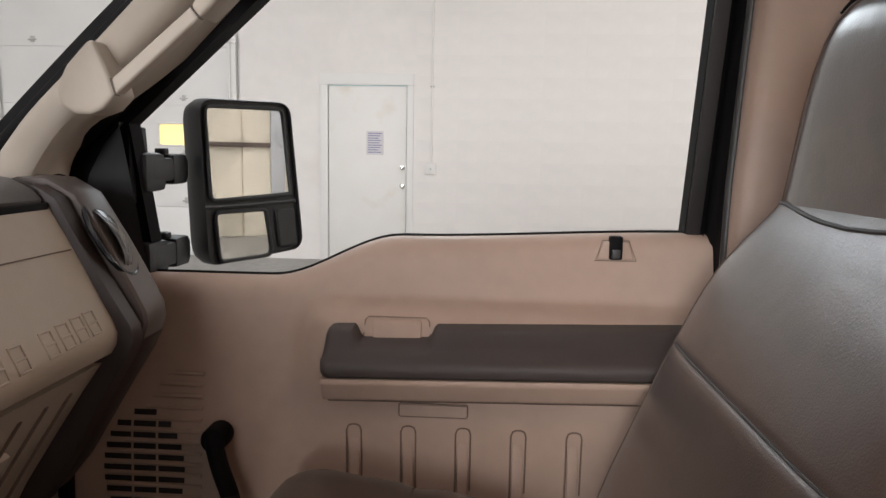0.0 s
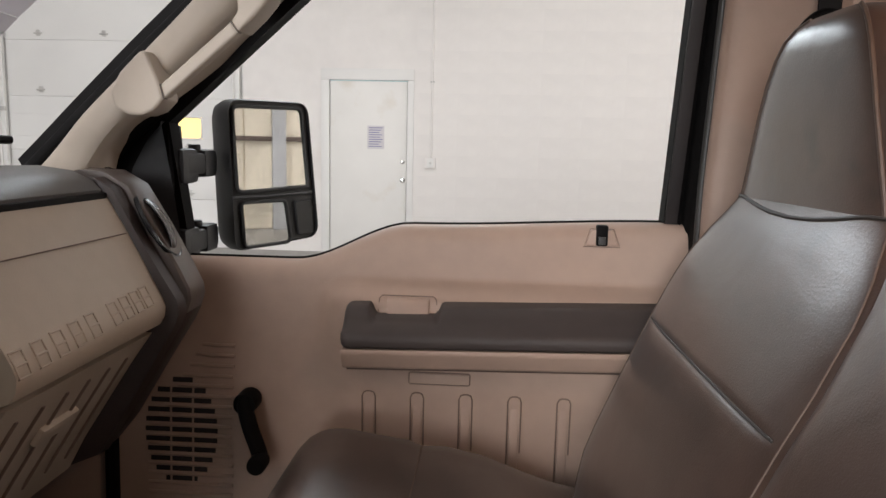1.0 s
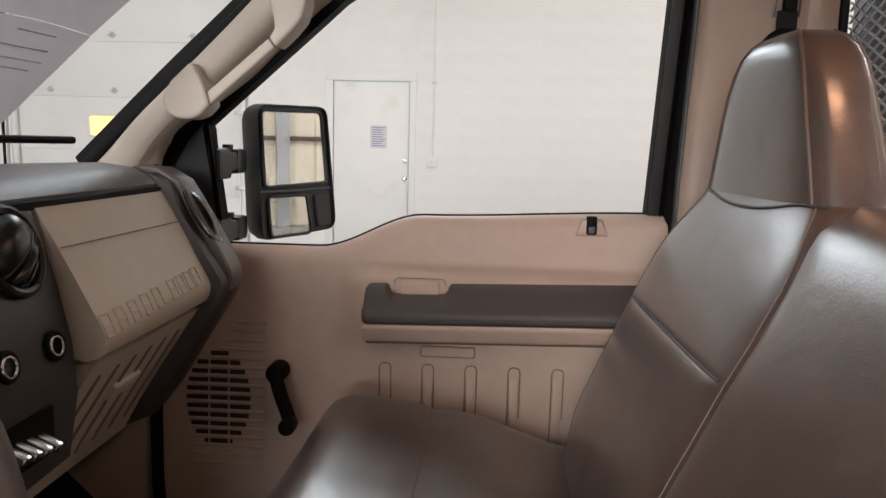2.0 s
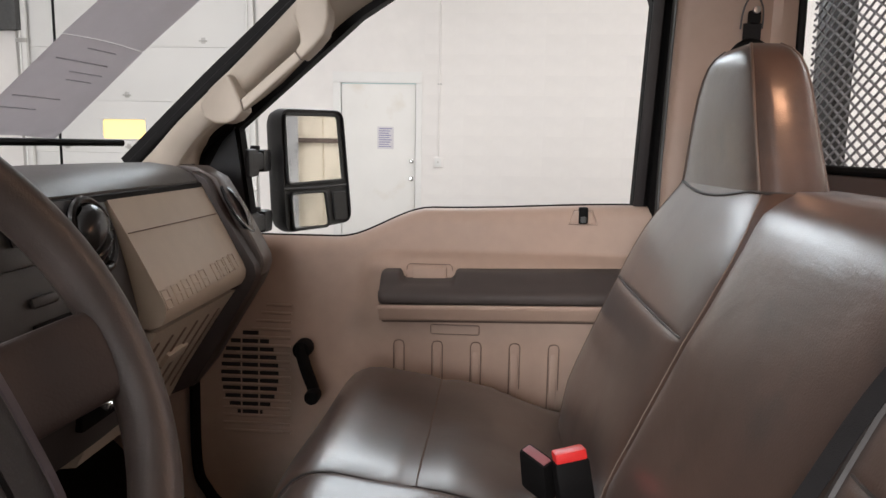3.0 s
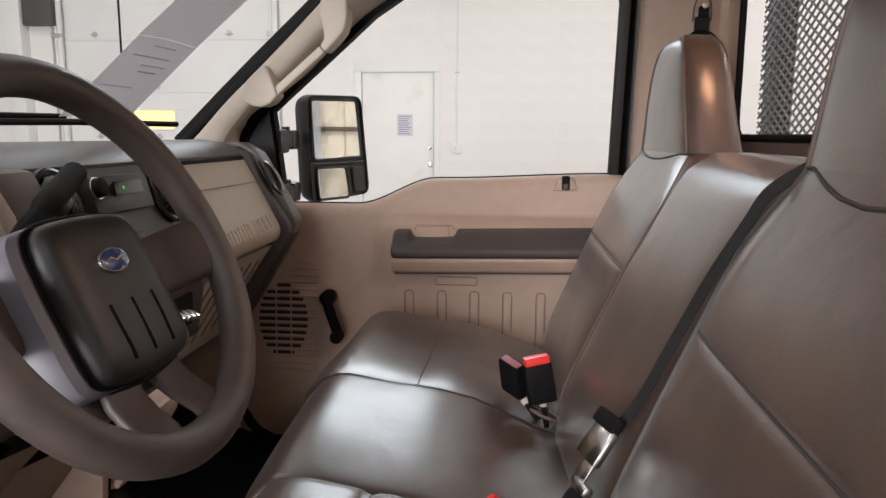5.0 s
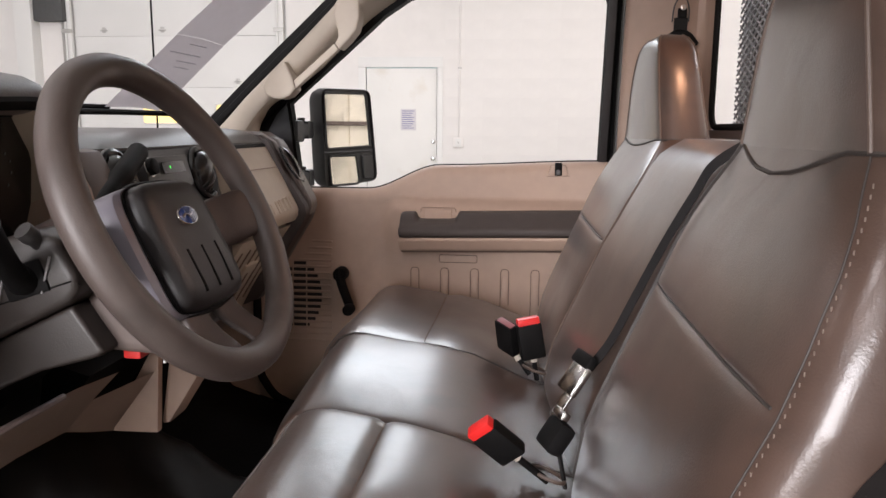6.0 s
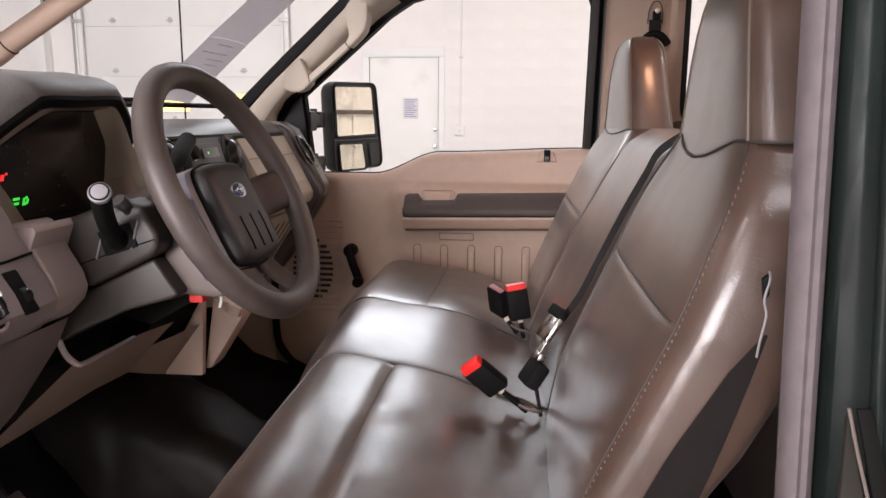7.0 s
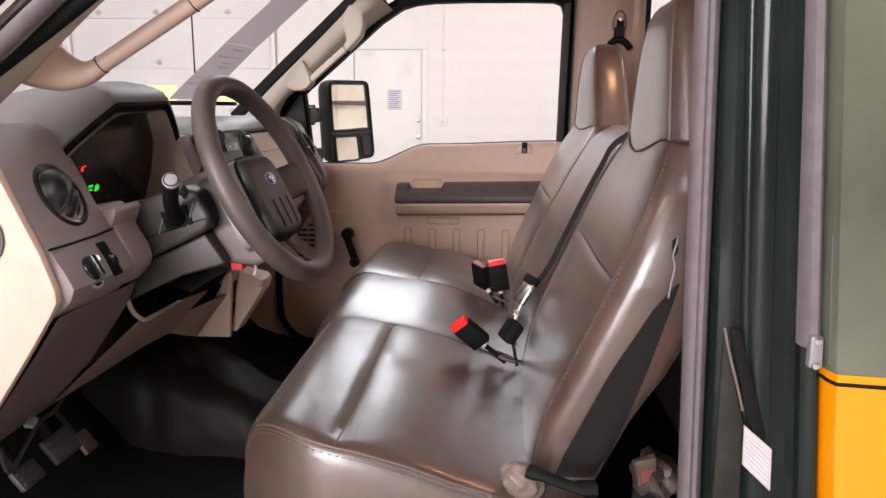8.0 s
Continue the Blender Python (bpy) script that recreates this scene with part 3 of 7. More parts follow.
def a_pillar(side):
    f = (lambda y: y) if side > 0 else other
    # stations along the pillar: windshield edge, crown, lower edge at the door seal
    st = [((-0.85, 1.10, 1.50), (-0.74, 1.055, 1.505), (-0.655, 1.10, 1.49)),
          ((-0.80, 1.095, 1.545), (-0.715, 1.05, 1.545), (-0.645, 1.11, 1.53)),
          ((-0.72, 1.085, 1.617), (-0.665, 1.035, 1.60), (-0.605, 1.11, 1.585)),
          ((-0.62, 1.075, 1.706), (-0.57, 1.025, 1.685), (-0.52, 1.11, 1.668)),
          ((-0.52, 1.065, 1.792), (-0.475, 1.015, 1.772), (-0.43, 1.11, 1.755)),
          ((-0.42, 1.05, 1.878), (-0.385, 0.995, 1.853), (-0.345, 1.10, 1.832)),
          ((-0.35, 1.03, 1.94), (-0.31, 0.965, 1.915), (-0.265, 1.085, 1.885))]
    narrow = (0.045, 0.045, 0.036, 0.016, 0.004, 0.0, 0.0)
    st = [(a, b, (c[0] - 0.73 * k, c[1], c[2] + 0.68 * k)) for (a, b, c), k in zip(st, narrow)]
    rows = []
    if side < 0:
        st = [tuple((p[0], p[1], p[2] - 0.06) for p in tr) for tr in st]
    st = [tuple((p[0] + 0.02, p[1], p[2] - 0.004) if k == 0 else p for k, p in enumerate(tr)) for tr in st]
    for a, b, c in st:
        q = spline([(a[0], f(a[1] + 0.02), a[2] - 0.005), (a[0], f(a[1]), a[2]), (b[0] - 0.02, f(b[1] + 0.004), b[2] + 0.01), (b[0] + 0.025, f(b[1] + 0.006), b[2] - 0.012), (c[0], f(c[1]), c[2]), (c[0] + 0.005, f(c[1] + 0.03), c[2] - 0.005)], 5)
        rows.append(q)
    # refine along the pillar
    fine = [spline([r[j] for r in rows], 4) for j in range(len(rows[0]))]
    p = part("a_pillar_trim", bm_grid(fine), PILLAR_TAN, cab, "tan plastic windshield pillar trim")
    edge = [(a[0] - 0.009, f(a[1] + 0.012), a[2] + 0.010) for a, b, c in st]
    if side < 0:
        return p
    part("windshield_seal", bm_tube(spline(edge, 4), 0.013, 10), BLACK, cab)
    fr = spline(edge, 4)
    part("windshield_edge", bm_grid([[q + V(-0.38 * d, 0.92 * d, 0.0) for d in (0.0, 0.05, 0.10, 0.15)] for q in fr]), BLACK, cab, "black painted windshield border")
    part("windshield_band", bm_grid([[q + wsn * d + V(0, 0.004 * k, 0) for k, d in enumerate((0.0, 0.012, 0.024, 0.034))] for q in fr]), BLACK, cab, "black band along the windshield edge")
    part("pillar_filler", bm_prism([(-0.75, 1.47), (-0.60, 1.47), (-0.60, 1.60), (-0.50, 1.69), (-0.53, 1.725), (-0.68, 1.605)], 1.168, 1.19, "y", 0.003), BLACK, cab)
    part("a_pillar_post", bm_tube([(a[0] + 0.03, f(1.155), a[2] - 0.01) for a, b, c in st], 0.035, 10), BLACK, cab)
    return p


a_pillar(1)
a_pillar(-1)


GRIP = [(-0.523, 1.636), (-0.402, 1.739), (-0.414, 1.755), (-0.529, 1.658)]
FOOT_LOW = [(-0.5232, 1.6358), (-0.542, 1.617), (-0.562, 1.609), (-0.583, 1.611), (-0.603, 1.622), (-0.609, 1.649), (-0.592, 1.679), (-0.559, 1.711), (-0.551, 1.708), (-0.541, 1.686), (-0.5292, 1.658)]
FOOT_HIGH = [(-0.4018, 1.7392), (-0.374, 1.765), (-0.353, 1.789), (-0.344, 1.821), (-0.345, 1.862), (-0.365, 1.887), (-0.391, 1.886), (-0.41, 1.859), (-0.416, 1.827), (-0.404, 1.789), (-0.403, 1.771), (-0.4138, 1.7552)]


def grab_handle(y_in, y_out, move=(0, 0), turn=0.0, flare=1.0):
    """Moulded grip on the windshield pillar: two broad feet and a bar with a slot behind it."""
    h = thing("grab_handle", "tan plastic grab handle fixed to the windshield pillar", "grab handle")
    c, sn = math.cos(radians(turn)), math.sin(radians(turn))

    def T(p):
        x, z = (p[0] + 0.523) * flare, (p[1] - 1.636) * flare
        return (-0.523 + c * x - sn * z + move[0], 1.636 + sn * x + c * z + move[1])
    s = 1 if y_out > y_in else -1
    part("grip", bm_prism([T(p) for p in GRIP], y_in, y_in + s * 0.024, "y", 0.005, 3), PILLAR_TAN, h)
    for poly in (FOOT_LOW, FOOT_HIGH):
        bm = bm_prism([T(p) for p in poly], y_in - s * 0.001, y_out, "y", 0.007, 3)
        for v in bm.verts:
            # the foot's outer side sinks into the pillar
            d = max(0.0, -0.555 - v.co.x) * 0.6 * (abs(v.co.y - y_in) < 0.02)
            v.co += V(-0.58 * d, s * d, 0)
        part("handle_foot", bm, PILLAR_TAN, h)
    for p, q in ((GRIP[0], GRIP[3]), (GRIP[1], GRIP[2])):
        a, b = T(p), T(q)
        part("parting_line", bm_tube([(a[0], y_in + s * 0.012, a[1]), (a[0], y_in - s * 0.0012, a[1]), (b[0], y_in - s * 0.0012, b[1]), (b[0], y_in + s * 0.012, b[1])], 0.0008, 6), TAN_DARK, h)
    return h


grab_handle(0.985, 1.045)


def driver_handle():
    h = thing("grab_handle", "tan plastic grab handle fixed to the driver's windshield pillar", "grab handle")
    low = spline([(x, 0, z) for x, z in ((-0.466, 1.6055), (-0.483, 1.593), (-0.502, 1.584), (-0.534, 1.578), (-0.582, 1.586), (-0.625, 1.605))], 4)
    upp = spline([(x, 0, z) for x, z in ((-0.482, 1.627), (-0.491, 1.6225), (-0.499, 1.622), (-0.511, 1.629), (-0.533, 1.652), (-0.565, 1.69))], 4)
    rows = []
    for i, (p, q) in enumerate(zip(low, upp)):
        t = i / (len(low) - 1)
        d, yc = 0.0135 + 0.012 * t, -0.40 - 0.03 * t * t
        rows.append([(p + q) / 2 + (q - p) / 2 * math.cos(a) * (abs(math.cos(a)) ** -0.25 if abs(math.cos(a)) > 0.01 else 1) + V(0, yc + d * math.sin(a), 0) for a in [k * math.tau / 20 for k in range(20)]])
    part("handle_foot", bm_grid(rows, close_u=True, caps=True), TAN, h)
    a, b = Vector((-0.474, -0.40, 1.6165)), Vector((-0.255, -0.392, 1.750))
    part("grip", bm_tube([a.lerp(b, t) for t in np.linspace(0, 1, 6)], 0.0137, 16, flat=0.95), TAN, h)
    part("parting_line", bm_ring(a.lerp(b, 0.005), b - a, 0.0138, 0.001, 22, 6), SEAM, h)
    part("parting_line", bm_ring(a.lerp(b, 0.66), b - a, 0.0138, 0.001, 22, 6), SEAM, h)
    c = b + (b - a).normalized() * 0.03
    part("handle_foot", bm_tube(spline([b, c + V(0.0, 0.0, 0.004), c + V(-0.02, -0.02, 0.03), c + V(-0.045, -0.05, 0.05)], 4), 0.019, 12), TAN, h)
    return h


driver_handle()

# dome lamp in the headliner above the rear window
dome = thing("dome_light", "small warm dome light in the headliner", "dome light")
part("bezel", bm_box((0.47, MID, 1.972), (0.09, 0.16, 0.024), 0.008), LINER, dome)
part("lens", bm_box((0.47, MID, 1.958), (0.07, 0.13, 0.006), 0.002), GLOW_WARM, dome, "glowing lens")
# seal and painted flange round the driver's door opening
def opening_line(pts):
    return spline(pts + [(-0.16, pts[-1][1], 1.90), (0.0, -0.50, 1.965), (0.3, -0.49, 1.985), (0.36, -0.50, 1.97)], 5)


part("opening_seal", bm_tube(opening_line([(-0.90, -0.52, 1.378), (-0.70, -0.52, 1.512), (-0.547, -0.52, 1.612), (-0.427, -0.52, 1.692), (-0.30, -0.515, 1.785)]), 0.0135, 10), BLACK, cab, "black rubber seal of the door opening")
part("opening_lip", bm_tube(opening_line([(-0.90, -0.545, 1.342), (-0.70, -0.545, 1.498), (-0.526, -0.545, 1.637), (-0.458, -0.545, 1.691), (-0.30, -0.53, 1.82)]), 0.017, 10), SEAL_GREY, cab)
part("opening_groove", bm_tube(opening_line([(-0.90, -0.561, 1.346), (-0.70, -0.561, 1.502), (-0.526, -0.561, 1.641), (-0.458, -0.561, 1.695), (-0.30, -0.546, 1.825)]), 0.0025, 8), BLACK, cab)
part("opening_flange", bm_tube(opening_line([(-0.90, -0.58, 1.367), (-0.70, -0.58, 1.538), (-0.497, -0.58, 1.711), (-0.40, -0.58, 1.792), (-0.30, -0.56, 1.878)]), 0.024, 10), GREEN_SHADED, cab, "dark green painted flange")


# ---- passenger door ----
def belt(x):
    return 1.350 + 0.074 * smooth(-0.375, -0.15, x) + 0.016 * smooth(-0.15, 0.33, x)


def door_y(x, z):
    """The inner face of the door panel."""
    top = belt(x)
    front = np.interp(z, [0.68, 0.9, 1.1, 1.2, 1.30, 1.335, 1.36], [1.108, 1.105, 1.115, 1.135, 1.158, 1.166, 1.172])
    rear = np.interp(z, [0.68, 1.05, 1.17, 1.20, 1.288, 1.300, 1.322, 1.328, 1.41], [1.122, 1.118, 1.108, 1.106, 1.112, 1.118, 1.150, 1.158, 1.174])
    k = smooth(-0.32, -0.255, x)
    y = front * (1 - k) + rear * k
    d = top - z
    if d < 0.03:
        y += 0.03 * (1 - math.sqrt(max(0, 1 - (1 - d / 0.03) ** 2)))
    return float(y)


LEAN = 0.244       # the side window leans inwards as it rises


def leaned(bm):
    for v in bm.verts:
        v.co.y -= LEAN * (v.co.z - 1.44)
    return bm


pdoor = thing("passenger_door", "closed truck door with tan panel, dark armrest and crank window", "door")
rows = []
for i in range(57):
    x = -0.70 + 1.105 * i / 56
    zs = [belt(x) - dz for dz in (0, 0.001, 0.004, 0.009, 0.016, 0.025, 0.035)]
    lowz = list(np.linspace(belt(x) - 0.05, 1.336, 3)) + [1.329, 1.325, 1.321, 1.312, 1.303, 1.298, 1.292, 1.286, 1.25, 1.21, 1.19, 1.16, 1.12, 1.05, 0.98, 0.9, 0.82, 0.76, 0.72, 0.69]
    kx = smooth(-0.40, -0.27, x)
    even = np.linspace(belt(x) - 0.05, 0.69, len(lowz))
    lowz = [float(kx * min(z, belt(x) - 0.037 - 0.0008 * k) + (1 - kx) * e) for k, (z, e) in enumerate(zip(lowz, even))]
    row = [(x, 1.235, belt(x))] + [(x, door_y(x, z), z) for z in zs + lowz]
    rows.append(row)
bm = bm_grid(rows)
part("door_panel", bm, TAN, pdoor, "moulded tan plastic door panel")
part("panel_edge", bm_prism([(1.10, 0.69), (1.235, 0.69), (1.235, 1.41), (1.19, 1.41), (1.165, 1.38), (1.12, 1.2)], 0.395, 0.41, "x", 0.004), TAN, pdoor)
part("door_skin", bm_box((-0.15, 1.262, 1.0), (1.14, 0.04, 0.68), 0.01), GREEN, pdoor)
# kick edge of the door and its black seal
seal = [(-0.70, 1.115, 1.36), (-0.697, 1.11, 1.2), (-0.695, 1.10, 1.03), (-0.693, 1.095, 0.82), (-0.672, 1.093, 0.755), (-0.62, 1.09, 0.706), (-0.5, 1.09, 0.692), (0.2, 1.09, 0.69)]
part("door_seal", bm_tube(spline(seal, 5), 0.013, 8), BLACK, cab, "black rubber door seal")
part("kick_panel", bm_prism([(-0.93, 0.69), (-0.70, 0.69), (-0.70, 1.45), (-0.93, 1.45)], 1.10, 1.14, "y", 0.004), TAN, cab)


def band(outer, inner, y0, y1):
    """A flat ring between two outlines of (x, z) with the same number of points."""
    bm = bmesh.new()
    n = len(outer)
    ring = [[bm.verts.new((p[0], y, p[1])) for p in loop] for loop, y in ((outer, y0), (inner, y0), (inner, y1), (outer, y1))]
    for k in range(4):
        a, b = ring[k], ring[(k + 1) % 4]
        for i in range(n - 1):
            bm.faces.new((a[i], a[i + 1], b[i + 1], b[i]))
    for i in (0, n - 1):
        bm.faces.new([ring[k][i] for k in range(4)])
    return bm


inner = [(-0.588, 1.345), (-0.592, 1.46), (-0.597, 1.603), (-0.484, 1.694), (-0.37, 1.786), (-0.30, 1.843), (-0.228, 1.886), (-0.18, 1.899), (-0.12, 1.905), (0.0, 1.908), (0.2, 1.907), (0.283, 1.905), (0.306, 1.896), (0.315, 1.872), (0.315, 1.4)]
outer = [(-0.70, 1.345), (-0.70, 1.50), (-0.655, 1.615), (-0.512, 1.722), (-0.396, 1.815), (-0.326, 1.874), (-0.246, 1.92), (-0.19, 1.935), (-0.12, 1.941), (0.0, 1.944), (0.2, 1.943), (0.305, 1.94), (0.33, 1.93), (0.342, 1.90), (0.342, 1.4)]
part("window_frame", leaned(band(outer, inner, 1.205, 1.245)), BLACK, pdoor, "black rubber window channel")
part("frame_strip", leaned(bm_prism([(0.316, 1.198), (0.338, 1.196), (0.338, 1.24), (0.316, 1.24)], 1.40, 1.90, "z", 0.002)), FRAME_BROWN, pdoor, "dark brown window frame upright")
part("belt_seal", bm_tube([(x, 1.222, belt(x) - 0.0005) for x in np.linspace(-0.588, 0.318, 40)], 0.0042, 8), BLACK, pdoor)
gl = part("window_pane", leaned(bm_prism([(-0.60, 1.33), (0.325, 1.33), (0.325, 1.915), (-0.1, 1.92), (-0.31, 1.86), (-0.61, 1.61)], 1.2285, 1.2315, "y")), GLASS, pdoor, "clear side window pane")
gl.visible_shadow = False
# sail panel that carries the mirror
rows = [[(x, 1.165 + 0.03 * t - LEAN * t * (z - 1.345), z) for t in (0, 0.33, 0.66, 1) for x, z in ((x0 + (x1 - x0) * t, zz),)] for x0, x1, zz in ((-0.70, -0.587, 1.345), (-0.695, -0.588, 1.40), (-0.685, -0.59, 1.46), (-0.668, -0.593, 1.52), (-0.64, -0.595, 1.57), (-0.605, -0.597, 1.605))]
part("sail_panel", bm_grid(rows), MIRROR_BLACK, pdoor, "black plastic corner panel behind the mirror")


def armrest():
    cols = []
    for x in [-0.252, -0.2515, -0.248, -0.242] + list(np.linspace(-0.235, -0.212, 4)) + [-0.208, -0.203, -0.199, -0.195] + list(np.linspace(-0.18, -0.105, 6)) + [-0.096, -0.09, -0.085, -0.08] + list(np.linspace(-0.06, 0.33, 12)) + [0.345, 0.352, 0.357]:
        e = min(1, max(0, min(x + 0.252, 0.358 - x) / 0.012))
        r = 0.012 * (1 - math.sqrt(max(0, 1 - (1 - e) ** 2)))
        dip = 0.020 * smooth(-0.212, -0.199, x) * (1 - smooth(-0.094, -0.082, x))
        rise = 0.021 * (x + 0.25)
        prof = [(1.135, 1.294 - dip + rise), (1.088, 1.293 - dip + rise), (1.072, 1.288 - dip * 0.9 + rise), (1.060, 1.274 - dip * 0.4 + rise), (1.050, 1.265 + rise), (1.038, 1.258 + rise), (1.031, 1.25 + rise), (1.029, 1.24 + rise), (1.032, 1.231 + rise), (1.040, 1.226 + rise), (1.135, 1.226 + rise)]
        cols.append([(x, y + r * 0.8 * (y < 1.13), z - r * 0.5 * (1 if z > 1.252 + rise else -1)) for y, z in prof])
    part("armrest", bm_grid(cols, close_u=True, caps=True), ARMREST, pdoor, "dark brown padded armrest")


armrest()
def rising(bm):
    """The armrest's gentle rise to the rear."""
    for v in bm.verts:
        v.co.z += 0.021 * (v.co.x + 0.25)
    return bm


part("pull_strip", rising(bm_prism([(1.125, 1.2255), (1.036, 1.2255), (1.036, 1.217), (1.052, 1.189), (1.06, 1.186), (1.125, 1.186)], -0.252, 0.357, "x", 0.003)), TAN, pdoor)
# soft shadow below the pull strip, made as a darker tan bar
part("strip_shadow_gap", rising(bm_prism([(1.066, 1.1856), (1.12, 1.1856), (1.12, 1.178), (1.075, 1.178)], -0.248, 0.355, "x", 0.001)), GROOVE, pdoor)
part("pull_cup", bm_prism([(1.135, 1.3015), (1.116, 1.3015), (1.110, 1.297), (1.098, 1.262), (1.135, 1.262)], -0.183, -0.107, "x", 0.004), TAN, pdoor, "tan release handle in its cup")
part("cup_rim", bm_prism([(1.13, 1.288), (1.113, 1.284), (1.104, 1.262), (1.13, 1.262)], -0.198, -0.092, "x", 0.004), TAN, pdoor)
part("cup_outline", bm_tube([(-0.199, 1.1105, 1.272), (-0.197, 1.1165, 1.300), (-0.192, 1.1205, 1.3045), (-0.10, 1.1205, 1.3045), (-0.095, 1.1165, 1.300), (-0.092, 1.1105, 1.272)], 0.0011, 6), GROOVE, pdoor)
part("nameplate", bm_box((-0.086, 1.1065, 1.157), (0.107, 0.004, 0.019), 0.0015), TAN, pdoor)
part("plate_groove", bm_tube([(x, 1.1075, z) for x, z in rounded_rect(-0.141, -0.031, 1.146, 1.168, 0.004, 3)], 0.0012, 6, closed=True), GROOVE, pdoor)
for k in range(5):
    gx = -0.2265 + 0.0883 * k
    path = [(gx - 0.0, 0.93), (gx, 1.118), (gx + 0.003, 1.1255), (gx + 0.008, 1.128), (gx + 0.016, 1.128), (gx + 0.0215, 1.1255), (gx + 0.024, 1.118), (gx + 0.024, 1.02)]
    part("pocket_groove", bm_tube([(x, door_y(x, z) - 0.0002, z) for x, z in path], 0.0015, 6), GROOVE, pdoor)
    part("pocket_rib", bm_box((gx + 0.012, 1.1165, 1.02), (0.017, 0.006, 0.2), 0.0025), TAN, pdoor)
# lock knob
part("bezel_line", bm_tube([(0.166, 1.1655, 1.3975), (0.178, 1.171, 1.4295), (0.220, 1.171, 1.4295), (0.232, 1.1655, 1.3975)], 0.0008, 6, closed=True), GROOVE, pdoor)
part("lock_bezel", bm_prism([(0.169, 1.399), (0.229, 1.399), (0.219, 1.428), (0.179, 1.428)], 1.168, 1.19, "y", 0.004), TAN, pdoor)
part("lock_knob", bm_box((0.199, 1.172, 1.418), (0.021, 0.02, 0.038), 0.004), BLACK, pdoor, "black sliding lock knob")
part("lock_face", bm_box((0.199, 1.1615, 1.409), (0.013, 0.003, 0.014), 0.001), CHARCOAL, pdoor)


def speaker_grille():
    def skin(x, z, d):
        return (x, door_y(x, z) - d, z)
    base = part("speaker_grille", bm_grid([[skin(x, z, 0.0006) for x in np.linspace(-0.63 + max(0, z - 1.03) * 0.5, -0.467, 8)] for z in np.linspace(0.888, 1.198, 18)]), TAN, pdoor, "ribbed tan speaker grille")
    for k in range(17):
        z = 0.897 + 0.0187 * k
        xl = -0.63 + max(0, (z - 1.03)) * 0.6
        line = [skin(x, z, 0.0002 + 0.0030 * smooth(xl, -0.50, x)) for x in np.linspace(xl, -0.468, 8)]
        part("grille_rib", bm_tube(line, 0.0037, 6), TAN, base)
        zz = z + 0.0093
        c = (zz - 1.035) / 0.098
        if abs(c) < 1:
            hw = 0.061 * math.sqrt(1 - c * c) + 0.008
            for x0, x1 in ((-0.566 - hw, -0.588), (-0.584, -0.546), (-0.542, -0.566 + hw)):
                if x1 - x0 > 0.005:
                    part("grille_slot", bm_grid([[skin(x, zz + dz, 0.0014) for x in np.linspace(x0, x1, 4)] for dz in (-0.0046, 0.0046)]), FRAME_BROWN, base)
    return base


speaker_grille()


def crank():
    c = part("window_crank", bm_join(bm_tube(spline([(-0.433, 1.082, 1.118), (-0.432, 1.075, 1.10), (-0.42, 1.066, 1.065), (-0.405, 1.06, 1.03), (-0.398, 1.058, 1.008)], 4), [0.018] * 4 + [0.0175] * 10 + [0.0175] * 3, 12, flat=0.8),
                                  bm_disc((-0.432, 1.112, 1.106), (0, -1, 0), 0.021, 0.045, 20, 0.006)), BLACK, pdoor, "black plastic window crank")
    part("crank_knob", bm_disc((-0.398, 1.06, 1.012), (0, -1, 0.0), 0.0165, 0.04, 20, 0.006), BLACK, c)
    part("crank_cap", bm_disc((-0.432, 1.066, 1.108), (0, -1, 0), 0.006, 0.003, 16), CHARCOAL, c)


crank()


# ---- passenger door mirror ----
def round_poly(pts, radii, n=6):
    """A polygon with rounded corners."""
    out = []
    for k, (p, r) in enumerate(zip(pts, radii)):
        p, a, b = Vector(p), Vector(pts[k - 1]), Vector(pts[(k + 1) % len(pts)])
        u, v = (a - p).normalized() * r, (b - p).normalized() * r
        for i in range(n + 1):
            t = i / n
            q = (p + u) * (1 - t) ** 2 + p * (2 * t * (1 - t)) + (p + v) * t * t
            out.append((q.x, q.y))
    return out


